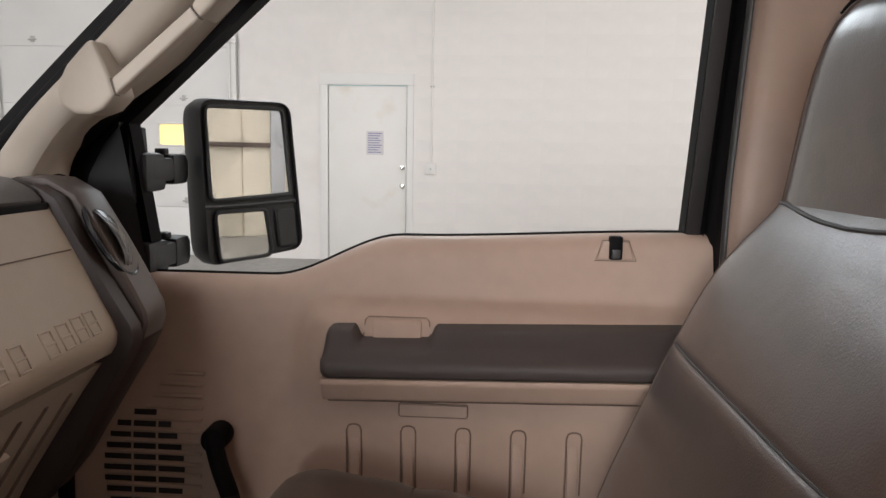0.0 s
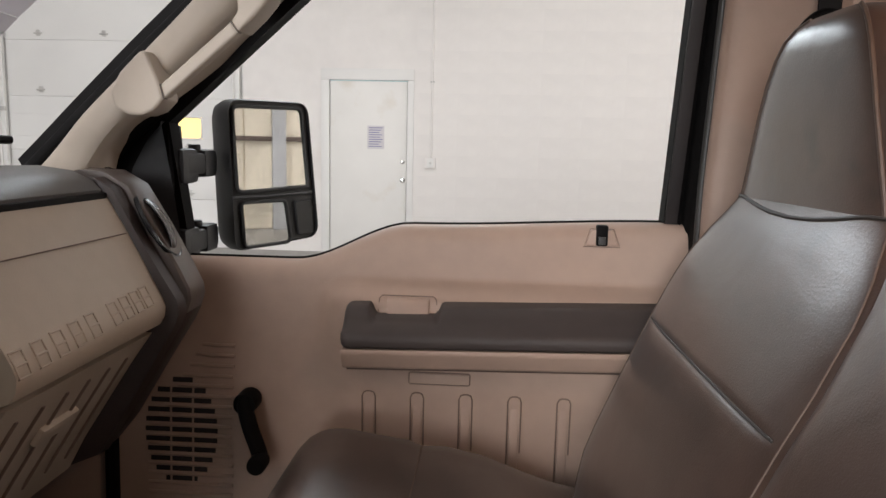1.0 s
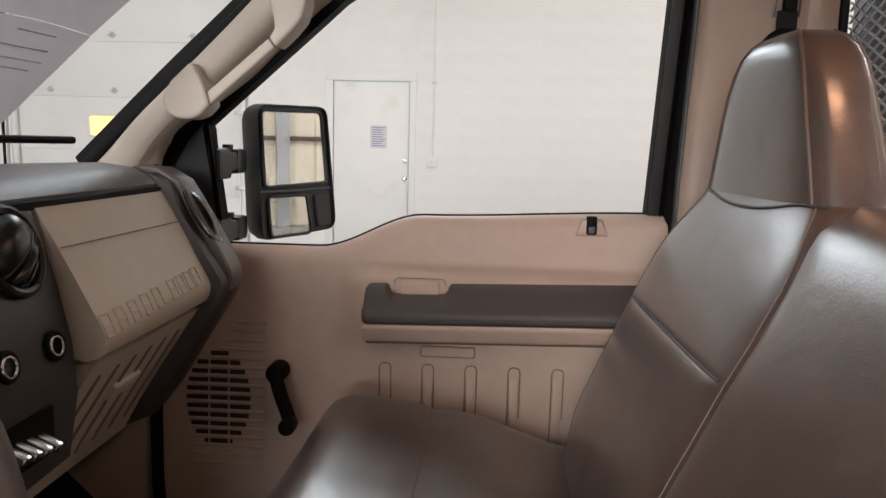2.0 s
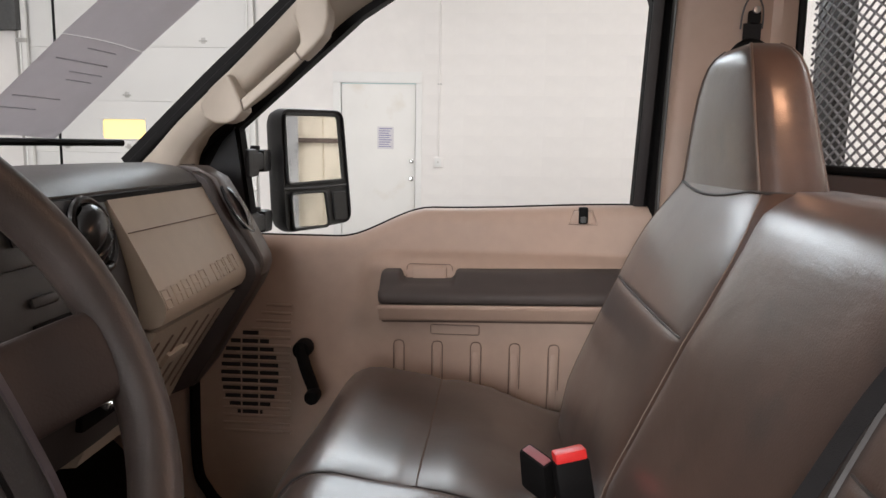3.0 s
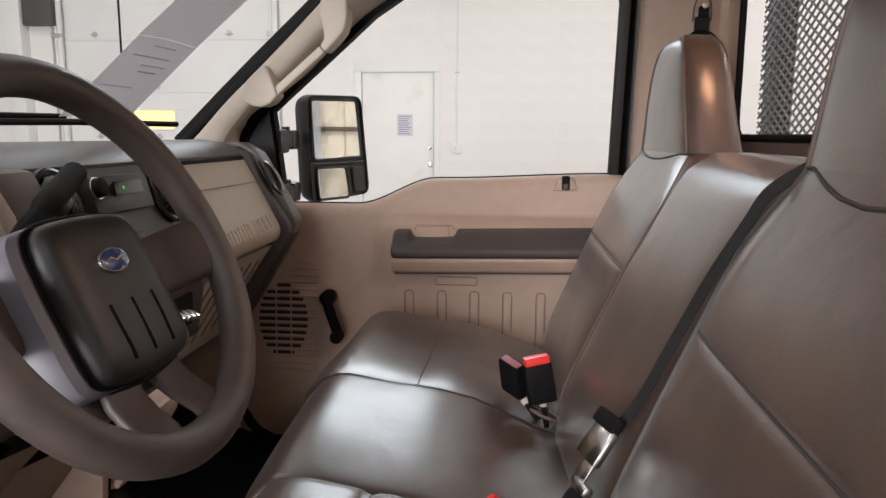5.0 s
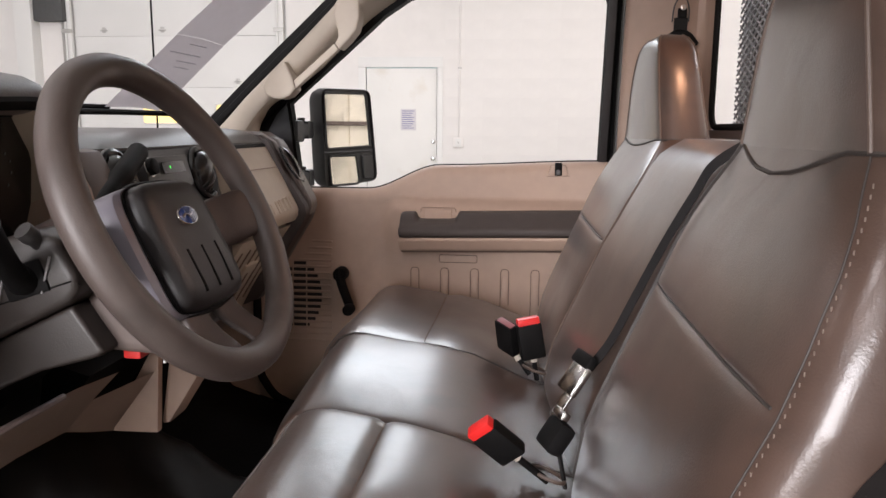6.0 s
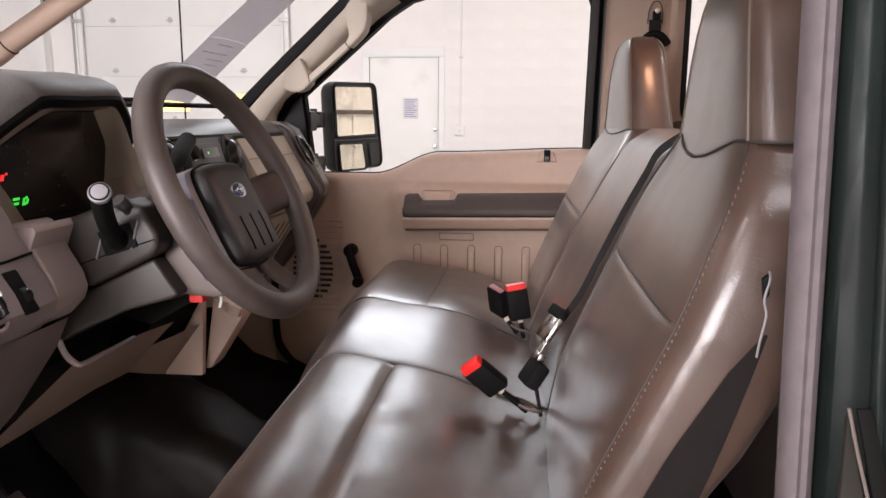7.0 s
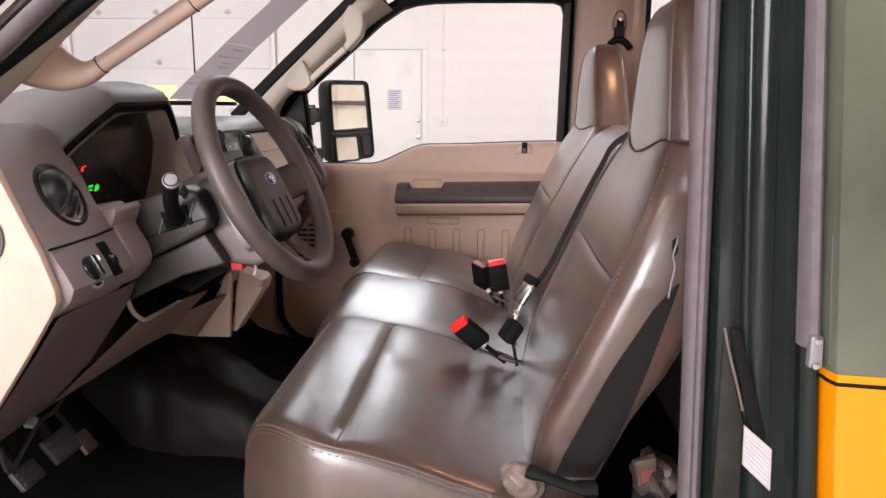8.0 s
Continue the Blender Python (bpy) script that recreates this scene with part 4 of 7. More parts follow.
def door_mirror():
    m = thing("door_mirror", "black tow mirror with large and small glass on two arms", "side mirror")
    a, b = Vector((-0.565, 1.335, 0)), Vector((-0.415, 1.56, 0))
    ux = (b - a).normalized()
    n = Vector((ux.y, -ux.x, 0))
    W = (b - a).length

    def P(u, v, w):
        return a + ux * u + n * w + Vector((0, 0, v))

    shell = round_poly([(0.016, 1.658), (0.236, 1.662), (0.271, 1.352), (0.030, 1.337)], (0.032, 0.03, 0.034, 0.03))
    secs = []
    for w, k in ((-0.004, 0.985), (0.004, 0.992), (0.004, 1.0), (-0.002, 1.008), (-0.010, 1.012), (-0.03, 1.012), (-0.055, 0.97), (-0.07, 0.9), (-0.077, 0.83)):
        secs.append([P(0.138 + (u - 0.138) * k, 1.505 + (v - 1.505) * k, w) for u, v in shell])
    part("housing", bm_grid(secs, close_u=True, caps=True), MIRROR_BLACK, m)

    def glass(corners, radii, name, lab):
        ring = round_poly(corners, radii)
        part(name + "_rim", bm_tube([P(u, v, 0.0) for u, v in ring], 0.0042, 8, closed=True), MIRROR_BLACK, m)
        bm = bmesh.new()
        bm.faces.new([bm.verts.new(P(u, v, -0.001)) for u, v in ring])
        bmesh.ops.solidify(bm, geom=bm.faces[:], thickness=0.002)
        part(name, bm, MIRROR, m, lab)
    glass([(0.030, 1.645), (0.219, 1.649), (0.240, 1.471), (0.040, 1.464)], (0.016, 0.016, 0.01, 0.014), "main_glass", "large flat mirror glass")
    glass([(0.049, 1.4415), (0.172, 1.4415), (0.188, 1.345), (0.057, 1.343)], (0.014, 0.012, 0.018, 0.014), "spotter_glass", "small lower mirror glass")
    part("divider", bm_tube([P(0.024, 1.4525, 0.001), P(0.12, 1.453, 0.001), P(0.249, 1.457, 0.001)], 0.004, 8), MIRROR_BLACK, m)
    part("lower_panel", bm_grid([[P(u, v, 0.0) for u, v in round_poly([(0.196, 1.440), (0.247, 1.441), (0.257, 1.36), (0.206, 1.358)], (0.006,) * 4)], [P(u, v, 0.0035) for u, v in round_poly([(0.199, 1.437), (0.244, 1.438), (0.254, 1.363), (0.209, 1.361)], (0.006,) * 4)]], close_u=True, caps=True), MIRROR_BLACK, m)
    for z in (1.526, 1.372):
        part("arm", bm_join(bm_box((-0.600, 1.29, z), (0.034, 0.15, 0.042), 0.007), bm_box((-0.606, 1.325, z), (0.052, 0.06, 0.056), 0.009)), MIRROR_BLACK, m)
        part("arm_clevis", bm_box((-0.612, 1.235, z - 0.004), (0.056, 0.075, 0.068), 0.012), MIRROR_BLACK, m)
        part("arm_pin", bm_disc((-0.606, 1.30, z + 0.026), (0, 0, 1), 0.012, 0.012, 16, 0.003), MIRROR_BLACK, m)
    part("foot", bm_prism([(-0.66, 1.35), (-0.6, 1.35), (-0.615, 1.6), (-0.64, 1.6)], 1.245, 1.262, "y", 0.004), MIRROR_BLACK, m)
    return m


door_mirror()


# ---- dashboard ----
dash = thing("dashboard", "tan and dark brown truck dashboard with round vents", "dashboard")


def loft_y(profiles, name, mat, label="", parent=dash, caps=True):
    """profiles: (y, [(x, z), ...]) with equal counts."""
    return part(name, bm_grid([[(x, y, z) for x, z in pr] for y, pr in profiles], close_u=True, caps=caps), mat, parent, label)


top = [(-0.92, 1.49), (-0.90, 1.512), (-0.80, 1.525), (-0.70, 1.529), (-0.645, 1.522), (-0.615, 1.508), (-0.602, 1.494), (-0.604, 1.485), (-0.65, 1.478), (-0.9, 1.45)]
def top_row(y, back=0.0):
    return (y, [(min(x, back) - 0.05 * max(0, 1 - ((y - MID) / 0.75) ** 2) * (x < -0.78), z) for x, z in top])


loft_y([top_row(y) for y in (-0.52, -0.49, -0.42, -0.356)], "dash_top", DASH, "dark grained dash top")
loft_y([top_row(y, -0.69) for y in (-0.355, -0.2, -0.012)], "dash_top", DASH)
loft_y([top_row(y) for y in (-0.011, 0.2, 0.4, 0.6, 0.8, 0.93)], "dash_top", DASH, "dark grained dash top")
for y0, y1, cut in ((-0.5, -0.352, 0.0), (-0.351, -0.014, -0.06), (-0.013, 1.03, 0.0)):
    part("dash_core", bm_prism([(-0.92, 1.47), (-0.66 + cut, 1.47), (-0.60 + cut, 1.30), (-0.64, 1.16), (-0.72, 1.03), (-0.9, 1.0)], y0, y1, "y"), CHARCOAL, dash)
# the dash top's shade on the face below, made as a black strip
part("lip_shadow", bm_box((-0.601, 0.452, 1.4835), (0.012, 0.966, 0.012), 0.003), BLACK, dash, "black strip put in for the shade under the dash top")
# upper glove box face, bulging to a rounded lip
gb = [(-0.597, 1.484), (-0.575, 1.445), (-0.548, 1.395), (-0.526, 1.352), (-0.513, 1.327), (-0.508, 1.313), (-0.510, 1.297), (-0.518, 1.284), (-0.535, 1.278), (-0.66, 1.30), (-0.66, 1.48)]
loft_y([(y, gb) for y in (0.572, 0.575, 0.7, 0.82, 0.935, 0.938)], "glove_lid", KHAKI, "tan upper glove box lid with raised letters")
part("lid_seam", bm_tube([(-0.5645 + 0.0, y, 1.4295 - 0.002 * k) for k, y in enumerate((0.575, 0.93))], 0.001, 6), GROOVE, dash)
lowg = [(-0.528, 1.272), (-0.556, 1.232), (-0.60, 1.165), (-0.645, 1.095), (-0.675, 1.04), (-0.72, 1.035), (-0.72, 1.27)]
loft_y([(y, lowg) for y in (0.58, 0.7, 0.82, 0.928)], "lower_glove_box", KHAKI, "tan ribbed lower glove box")
for k in range(6):
    y = 0.625 + 0.052 * k
    z0 = 1.245
    part("glove_rib", bm_tube([(-0.5475 - 0.001, y, 1.243), (-0.60 - 0.001, y, 1.163), (-0.655, y, 1.078)], 0.0032, 6), GROOVE, dash)
part("glove_latch", bm_box((-0.588, 0.755, 1.187), (0.022, 0.085, 0.03), 0.006, pose(0, 0, 0, 0, 33, 0)), KHAKI, dash)
# raised plain blocks in place of letters on the lid


def lid_x(z):
    return float(np.interp(z, [q[1] for q in gb[:6]][::-1], [q[0] for q in gb[:6]][::-1]))


for y in (0.622, 0.656, 0.690, 0.724, 0.758, 0.808, 0.838, 0.866, 0.892):
    zb = 1.337 - 0.045 * (0.892 - y)
    y = 0.892 - (0.892 - y) * 1.13
    w = 0.0105
    ring = [(y - w, zb - 0.014), (y + w, zb - 0.014), (y + w, zb), (y + w, zb + 0.014), (y - w, zb + 0.014), (y - w, zb)]
    part("letter_block", bm_tube([(lid_x(z) + 0.0002, yy, z) for yy, z in ring], 0.0018, 8, closed=True), KHAKI, dash, "raised plain block")
    part("letter_block", bm_tube([(lid_x(z) + 0.0002, yy, z) for yy, z in ((y - w, zb), (y + w, zb))], 0.0017, 8), KHAKI, dash, "raised plain block")

# brown frame round the glove box end, and the end cap with its vent
strip = [(-0.617, 1.512), (-0.590, 1.495), (-0.556, 1.43), (-0.515, 1.36), (-0.492, 1.322), (-0.489, 1.30), (-0.497, 1.28), (-0.53, 1.225), (-0.58, 1.14), (-0.63, 1.06), (-0.70, 1.03), (-0.70, 1.50)]
loft_y([(y, [(x + dx, z) for x, z in strip]) for y, dx in ((0.936, -0.012), (0.94, 0.0), (0.962, 0.004), (0.97, -0.004))], "end_frame", SPOKE, "dark brown dash end frame")
cap = [(-0.70, 1.51), (-0.655, 1.522), (-0.615, 1.520), (-0.575, 1.498), (-0.535, 1.432), (-0.50, 1.368), (-0.484, 1.335), (-0.482, 1.318), (-0.489, 1.296), (-0.70, 1.29)]
cap_low = [(-0.70, 1.289), (-0.489, 1.295), (-0.50, 1.272), (-0.545, 1.20), (-0.605, 1.10), (-0.645, 1.05), (-0.72, 1.03)]
END = ((0.968, -0.004), (0.972, 0.0), (1.03, 0.0), (1.05, -0.01), (1.068, -0.045))
loft_y([(y, [(x + dx, z) for x, z in cap]) for y, dx in END], "end_cap", END_BROWN, "brown dash end cap")
loft_y([(y, [(x + dx * 0.8, z) for x, z in cap_low]) for y, dx in END], "end_cap_foot", SPOKE, "dark lower end of the dash")


def round_vent(c, n, r, k=1.35, name="air_vent", tilt=35):
    """Ball vent in a black ring: c its centre, n the way it faces, k its stretch along the slope."""
    n = Vector(n).normalized()
    q = n.to_track_quat("Z", "Y").to_matrix()
    v = part(name, bm_ring(c, n, r, r * 0.14, 36, 8, sx=1.0, sy=k), GLOSS_BLACK, dash, "black round air vent")
    M = Matrix.Translation(c) @ q.to_4x4() @ Matrix.Diagonal((1, k, 1, 1))
    bm = bmesh.new()
    bmesh.ops.create_cone(bm, cap_ends=True, segments=32, radius1=r, radius2=r, depth=0.01)
    bmesh.ops.transform(bm, matrix=M @ Matrix.Translation((0, 0, -0.006)), verts=bm.verts)
    part("vent_well", bm, BLACK, v)
    # the ball: a dome with a slanting mouth cut into it, a bright worn edge and slats in the mouth
    R = pose(0, 0, 0, 0, 0, tilt + 180)
    rows = []
    for i in range(10):
        t = i / 9
        e = -0.95 + 1.0 * t
        h = math.sqrt(max(0.0, 1 - e * e))
        rows.append([M @ R @ Vector((r * 0.9 * h * math.cos(a), r * 0.9 * e, r * 0.62 * h * math.sin(a) * (1 - 0.25 * t * t) - 0.001)) for a in np.linspace(0, math.pi, 16)])
    part("vent_ball", bm_grid(rows), GLOSS_BLACK, v, "glossy black vent ball")
    part("ball_edge", bm_tube(rows[-1], r * 0.03, 6), CHARCOAL, v)
    for e0, e1, up in ((0.30, 0.62, 0.34), (0.72, 0.86, 0.2)):
        strip = []
        for t in np.linspace(0, 1, 5):
            e = e0 + (e1 - e0) * t
            h = math.sqrt(1 - e * e)
            strip.append([M @ R @ Vector((r * 0.86 * h * math.cos(a), r * 0.92 * e, r * (up + 0.12 * math.sin(math.pi * t)) * h * math.sin(a) - r * 0.06)) for a in np.linspace(0.04, math.pi - 0.04, 14)])
        part("vent_vane", bm_grid(strip), GLOSS_BLACK, v, "glossy black curved vane")
    return v




def end_vent(c, n, r, k):
    """Vent in the dash end: a thin black ring round a large glossy dome with a mouth at one side."""
    n = Vector(n).normalized()
    M = Matrix.Translation(c) @ n.to_track_quat("Z", "Y").to_matrix().to_4x4() @ Matrix.Diagonal((1, k, 1, 1))
    v = part("air_vent", bm_ring(c, n, r, r * 0.11, 44, 8, sx=1.0, sy=k), GLOSS_BLACK, dash, "black oval air vent")
    part("vent_well", bm_grid([[M @ Vector((r * q * math.cos(a), r * q * math.sin(a), d)) for a in [i * math.tau / 36 for i in range(36)]] for q, d in ((0.98, 0.001), (0.9, -0.006), (0.5, -0.008), (0.05, -0.008))], close_u=True), BLACK, v)
    rows = []
    for e in np.linspace(-0.97, 0.35, 14):
        h = math.sqrt(1 - e * e)
        rows.append([M @ Vector((-r * 0.86 * e, r * 0.86 * h * math.cos(a), r * 0.5 * h * math.sin(a) - 0.004)) for a in np.linspace(0, math.pi, 20)])
    part("vent_ball", bm_grid(rows), DOME, v, "glossy brown vent dome")
    part("ball_edge", bm_tube(rows[-1], r * 0.03, 6), GLOSS_BLACK, v)
    return v


end_vent((-0.543, 0.993, 1.436), (0.86, 0.02, 0.51), 0.037, 1.62)
# centre stack
cs = [(-0.60, 1.488), (-0.585, 1.45), (-0.565, 1.38), (-0.55, 1.31), (-0.545, 1.24), (-0.56, 1.15), (-0.66, 1.12), (-0.66, 1.487)]
loft_y([(y, [(x + dx, z) for x, z in cs]) for y, dx in ((0.135, -0.02), (0.14, 0.0), (0.3, 0.006), (0.45, 0.006), (0.565, 0.0), (0.57, -0.02))], "centre_console", CHARCOAL, "charcoal centre stack")
round_vent((-0.571, 0.488, 1.437), (0.96, 0, 0.28), 0.047, 1.1)
round_vent((-0.571, 0.165, 1.44), (0.96, 0, 0.28), 0.047, 1.1)
radio = part("radio", bm_box((-0.577, 0.325, 1.445), (0.03, 0.17, 0.06), 0.004, pose(0, 0, 0, 0, -16, 0)), CHARCOAL, dash, "dark radio with green display")
part("radio_display", bm_box((-0.5595, 0.335, 1.457), (0.002, 0.085, 0.022), 0.0008, pose(0, 0, 0, 0, -16, 0)), DISPLAY, radio)
def lettering(body, size, m, mat, parent, name, label):
    cu = bpy.data.curves.new(name, "FONT")
    cu.body, cu.size, cu.extrude = body, size, 0.0003
    cu.materials.append(mat)
    ob = new(name, cu)
    ob.matrix_world = m
    ob.parent = parent
    ob["label"] = label
    return ob


lettering("4:20", 0.014, Matrix.Translation((-0.5575, 0.338, 1.4525)) @ pose(0, 0, 0, 0, -16, 0) @ Matrix(((0, 0, 1, 0), (1, 0, 0, 0), (0, 1, 0, 0), (0, 0, 0, 1))), GLOW_GREEN, radio, "clock_digits", "green lit digits")
part("display_bar", bm_box((-0.5582, 0.318, 1.4575), (0.001, 0.003, 0.005), 0.0, pose(0, 0, 0, 0, -16, 0)), GLOW_GREEN, radio, "green lit mark")
for y in (0.25,):
    part("radio_knob", bm_disc((-0.563, y, 1.46), (0.95, 0, 0.28), 0.015, 0.012, 24, 0.003), BLACK, radio)
    part("knob_ring", bm_ring((-0.5615, y, 1.4605), (0.95, 0, 0.28), 0.0165, 0.0012, 24, 6), CHROME, radio)
part("radio_slot", bm_box((-0.5615, 0.34, 1.436), (0.003, 0.08, 0.012), 0.001, pose(0, 0, 0, 0, -16, 0)), BLACK, radio)
part("slot_button", bm_box((-0.553, 0.34, 1.375), (0.006, 0.05, 0.013), 0.004, pose(0, 0, 0, 0, -14, 0)), CHARCOAL, dash)
part("stack_slot", bm_box((-0.548, 0.36, 1.345), (0.006, 0.10, 0.010), 0.003, pose(0, 0, 0, 0, -12, 0)), BLACK, dash)
for y in (0.43, 0.52):
    part("power_outlet", bm_join(bm_ring((-0.545, y, 1.315), (0.97, 0, 0.2), 0.016, 0.004, 24, 8), bm_disc((-0.553, y, 1.315), (0.97, 0, 0.2), 0.014, 0.006, 20)), BLACK, dash, "round power outlet")
    part("outlet_ring", bm_ring((-0.542, y, 1.315), (0.97, 0, 0.2), 0.012, 0.0018, 24, 6), CHROME, dash)
for k in range(4):
    part("switch_key", bm_box((-0.524, 0.405 + 0.02 * k, 1.222 - 0.003 * k), (0.03, 0.013, 0.011), 0.003, pose(0, 0, 0, 0, 25, 0)), CHROME, dash, "pale metal switch lever")
part("switch_bay", bm_box((-0.542, 0.438, 1.218), (0.012, 0.12, 0.06), 0.003), BLACK, dash)

# instrument hood: an angular arch whose crown rises behind its rim
rim_t = [(-0.583, -0.354, 1.486), (-0.569, -0.335, 1.508), (-0.556, -0.315, 1.527), (-0.536, -0.279, 1.556), (-0.530, -0.258, 1.566), (-0.529, -0.17, 1.568), (-0.529, -0.085, 1.571), (-0.529, -0.066, 1.565), (-0.529, -0.048, 1.54), (-0.529, -0.030, 1.507)]
arch = spline(rim_t, 4)
AY = -0.215


def hood_row(dx, sy, dz, lift=0.0):
    """The arch set back by dx, widened and raised."""
    return [(p.x + dx, AY + (p.y - AY) * sy, p.z + dz + lift * smooth(1.46, 1.55, p.z)) for p in arch]


rows = [[(-0.89, AY + (p.y - AY) * (1.6 if p.y < AY else 1.12), 1.505) for p in arch], [(-0.80, AY + (p.y - AY) * (1.5 if p.y < AY else 1.10), 1.507 + max(0, p.z - 1.47) * 0.5) for p in arch], hood_row(-0.171, 1.08, -0.004, 0.018), hood_row(-0.081, 1.045, 0.006, 0.026), hood_row(-0.031, 1.03, 0.008, 0.016), hood_row(-0.009, 1.025, 0.006, 0.008), hood_row(0.0, 1.008, 0.0), hood_row(0.0, 0.985, -0.008)]
part("cluster_hood", bm_grid(rows), DASH, dash, "dark grained instrument hood")
part("hood_lip", bm_grid([hood_row(0.0005, 0.992, -0.004), hood_row(0.003, 0.975, -0.010), hood_row(-0.004, 0.95, -0.0205)]), BLACK, dash, "black inner lip of the hood")


def lens_x(z):
    """The instrument lens leans towards the driver at its top."""
    return -0.565 - 0.3 * (1.54 - z)


def along(pts, n):
    """n points evenly spaced on a polyline."""
    p = [Vector(q) for q in pts]
    d = [0.0]
    for a, b in zip(p, p[1:]):
        d.append(d[-1] + (b - a).length)
    return [Vector([float(np.interp(t, d, [q[k] for q in p])) for k in range(3)]) for t in np.linspace(0, d[-1], n)]


rim_in = [(x - 0.004, AY + (y - AY) * 0.95, z - 0.021) for x, y, z in rim_t]
lens_top = [(lens_x(z), y, z) for y, z in ((-0.332, 1.475), (-0.318, 1.484), (-0.262, 1.513), (-0.205, 1.541), (-0.15, 1.5425), (-0.093, 1.543))]
lens_side = [(lens_x(z), y, z) for y, z in ((-0.093, 1.543), (-0.037, 1.489), (-0.022, 1.44), (-0.006, 1.375), (-0.003, 1.355))]
a_, b_ = along(rim_in[:-3], 22), along(lens_top, 22)
part("cluster_bezel", bm_grid([[p.lerp(q, t) + V(0.006 * math.sin(math.pi * t), 0, 0) for p, q in zip(a_, b_)] for t in (0, 0.08, 0.3, 0.6, 0.8, 0.92, 1)]), BEZEL, dash, "brown instrument bezel")
part("bezel_edge", bm_tube([p + V(0.001, 0, 0) for p in b_], 0.0022, 6), BLACK, dash)
a_, b_ = along(rim_in[-4:] + [(-0.527, -0.022, 1.47), (-0.512, -0.016, 1.42), (-0.503, -0.014, 1.393)], 14), along(lens_side, 14)
part("bezel_flank", bm_grid([[p.lerp(q, t) for p, q in zip(a_, b_)] for t in (0, 0.06, 0.3, 0.6, 0.94, 1)]), KHAKI, dash, "tan flank of the instrument bezel")
a_ = along([(-0.585, -0.3525, 1.487), (-0.551, -0.3525, 1.424), (-0.517, -0.3525, 1.358)], 10)
b_ = along([(lens_x(z) + 0.002, y, z) for y, z in ((-0.330, 1.479), (-0.268, 1.431), (-0.19, 1.36))], 10)
part("bezel_cheek", bm_grid([[p.lerp(q, t) for p, q in zip(a_, b_)] for t in (0, 0.1, 0.5, 0.9, 1)]), TAUPE, dash, "taupe slope beside the instruments")
part("cluster_face", bm_grid([[(lens_x(z) + dx, y, z) for y, z in ((-0.36, 1.345), (-0.36, 1.462), (-0.322, 1.4815), (-0.205, 1.5415), (-0.092, 1.5435), (-0.036, 1.4895), (-0.005, 1.375), (0.0, 1.345))] for dx in (0.0, -0.02)], close_u=True, caps=True), FACE, dash, "dark glossy instrument lens")


def on_lens(y, z, w, h, mat, name, label=""):
    return part(name, bm_box((lens_x(z) + 0.0006, y, z), (0.001, w, h), 0, pose(0, 0, 0, 0, 16.7, 0)), mat, dash, label)


for y, z, w, h in ((-0.222, 1.411, 0.004, 0.011), (-0.218, 1.4165, 0.004, 0.004), (-0.218, 1.4075, 0.004, 0.004), (-0.214, 1.411, 0.004, 0.008), (-0.2395, 1.4165, 0.013, 0.004), (-0.2375, 1.4095, 0.010, 0.004)):
    on_lens(y, z, w, h, GLOW_GREEN, "warning_light", "small green lit mark")
on_lens(-0.277, 1.450, 0.006, 0.009, GLOW_RED, "warning_light", "small red lit mark")
on_lens(-0.270, 1.455, 0.004, 0.003, GLOW_RED, "warning_light", "small red lit mark")
for y, z, w, h in ((-0.137, 1.444, 0.016, 0.005), (-0.128, 1.44, 0.004, 0.006), (-0.15, 1.438, 0.006, 0.004), (-0.146, 1.428, 0.006, 0.003), (-0.125, 1.394, 0.01, 0.003), (-0.174, 1.393, 0.012, 0.003)):
    on_lens(y, z, w, h, DIAL_GREY, "dial_mark")
for k in range(9):
    a = radians(200 - 27 * k)
    for y in (-0.262, -0.105):
        on_lens(y + 0.034 * math.cos(a), 1.462 + 0.036 * math.sin(a), 0.0016, 0.0035, DIAL_GREY, "dial_mark")
# sill and cheeks round the instruments
part("cluster_sill", bm_prism([(-0.66, 1.352), (-0.53, 1.390), (-0.500, 1.396), (-0.495, 1.388), (-0.53, 1.30), (-0.655, 1.28)], -0.352, -0.015, "y", 0.005), TAUPE, dash)
part("panel_wing", bm_prism([(-0.527, 1.398), (-0.519, 1.396), (-0.502, 1.362), (-0.480, 1.324), (-0.475, 1.302), (-0.481, 1.286), (-0.505, 1.262), (-0.56, 1.25), (-0.57, 1.39)], -0.350, -0.279, "y", 0.005, 3), TAUPE, dash, "taupe panel beside the column")
# solid black block, put in as the shade beneath the column
part("wing_shadow", bm_prism([(-0.60, 1.37), (-0.535, 1.375), (-0.515, 1.30), (-0.545, 1.21), (-0.60, 1.16), (-0.66, 1.12)], -0.277, -0.05, "y"), BLACK, dash, "black block put in for the shade under the column")
part("cluster_cheek", bm_prism([(-0.66, 1.50), (-0.575, 1.488), (-0.548, 1.44), (-0.53, 1.36), (-0.54, 1.28), (-0.66, 1.28)], -0.018, 0.05, "y", 0.006), TAN, dash)
part("stack_edge", bm_prism([(-0.66, 1.505), (-0.582, 1.492), (-0.556, 1.44), (-0.535, 1.36), (-0.54, 1.24), (-0.66, 1.24)], 0.051, 0.137, "y", 0.006), TAN_DARK, dash)
leftp = [(-0.70, 1.50), (-0.64, 1.530), (-0.612, 1.529), (-0.593, 1.519), (-0.535, 1.415), (-0.507, 1.364), (-0.483, 1.325), (-0.472, 1.302), (-0.478, 1.286), (-0.50, 1.262), (-0.56, 1.24), (-0.70, 1.24)]
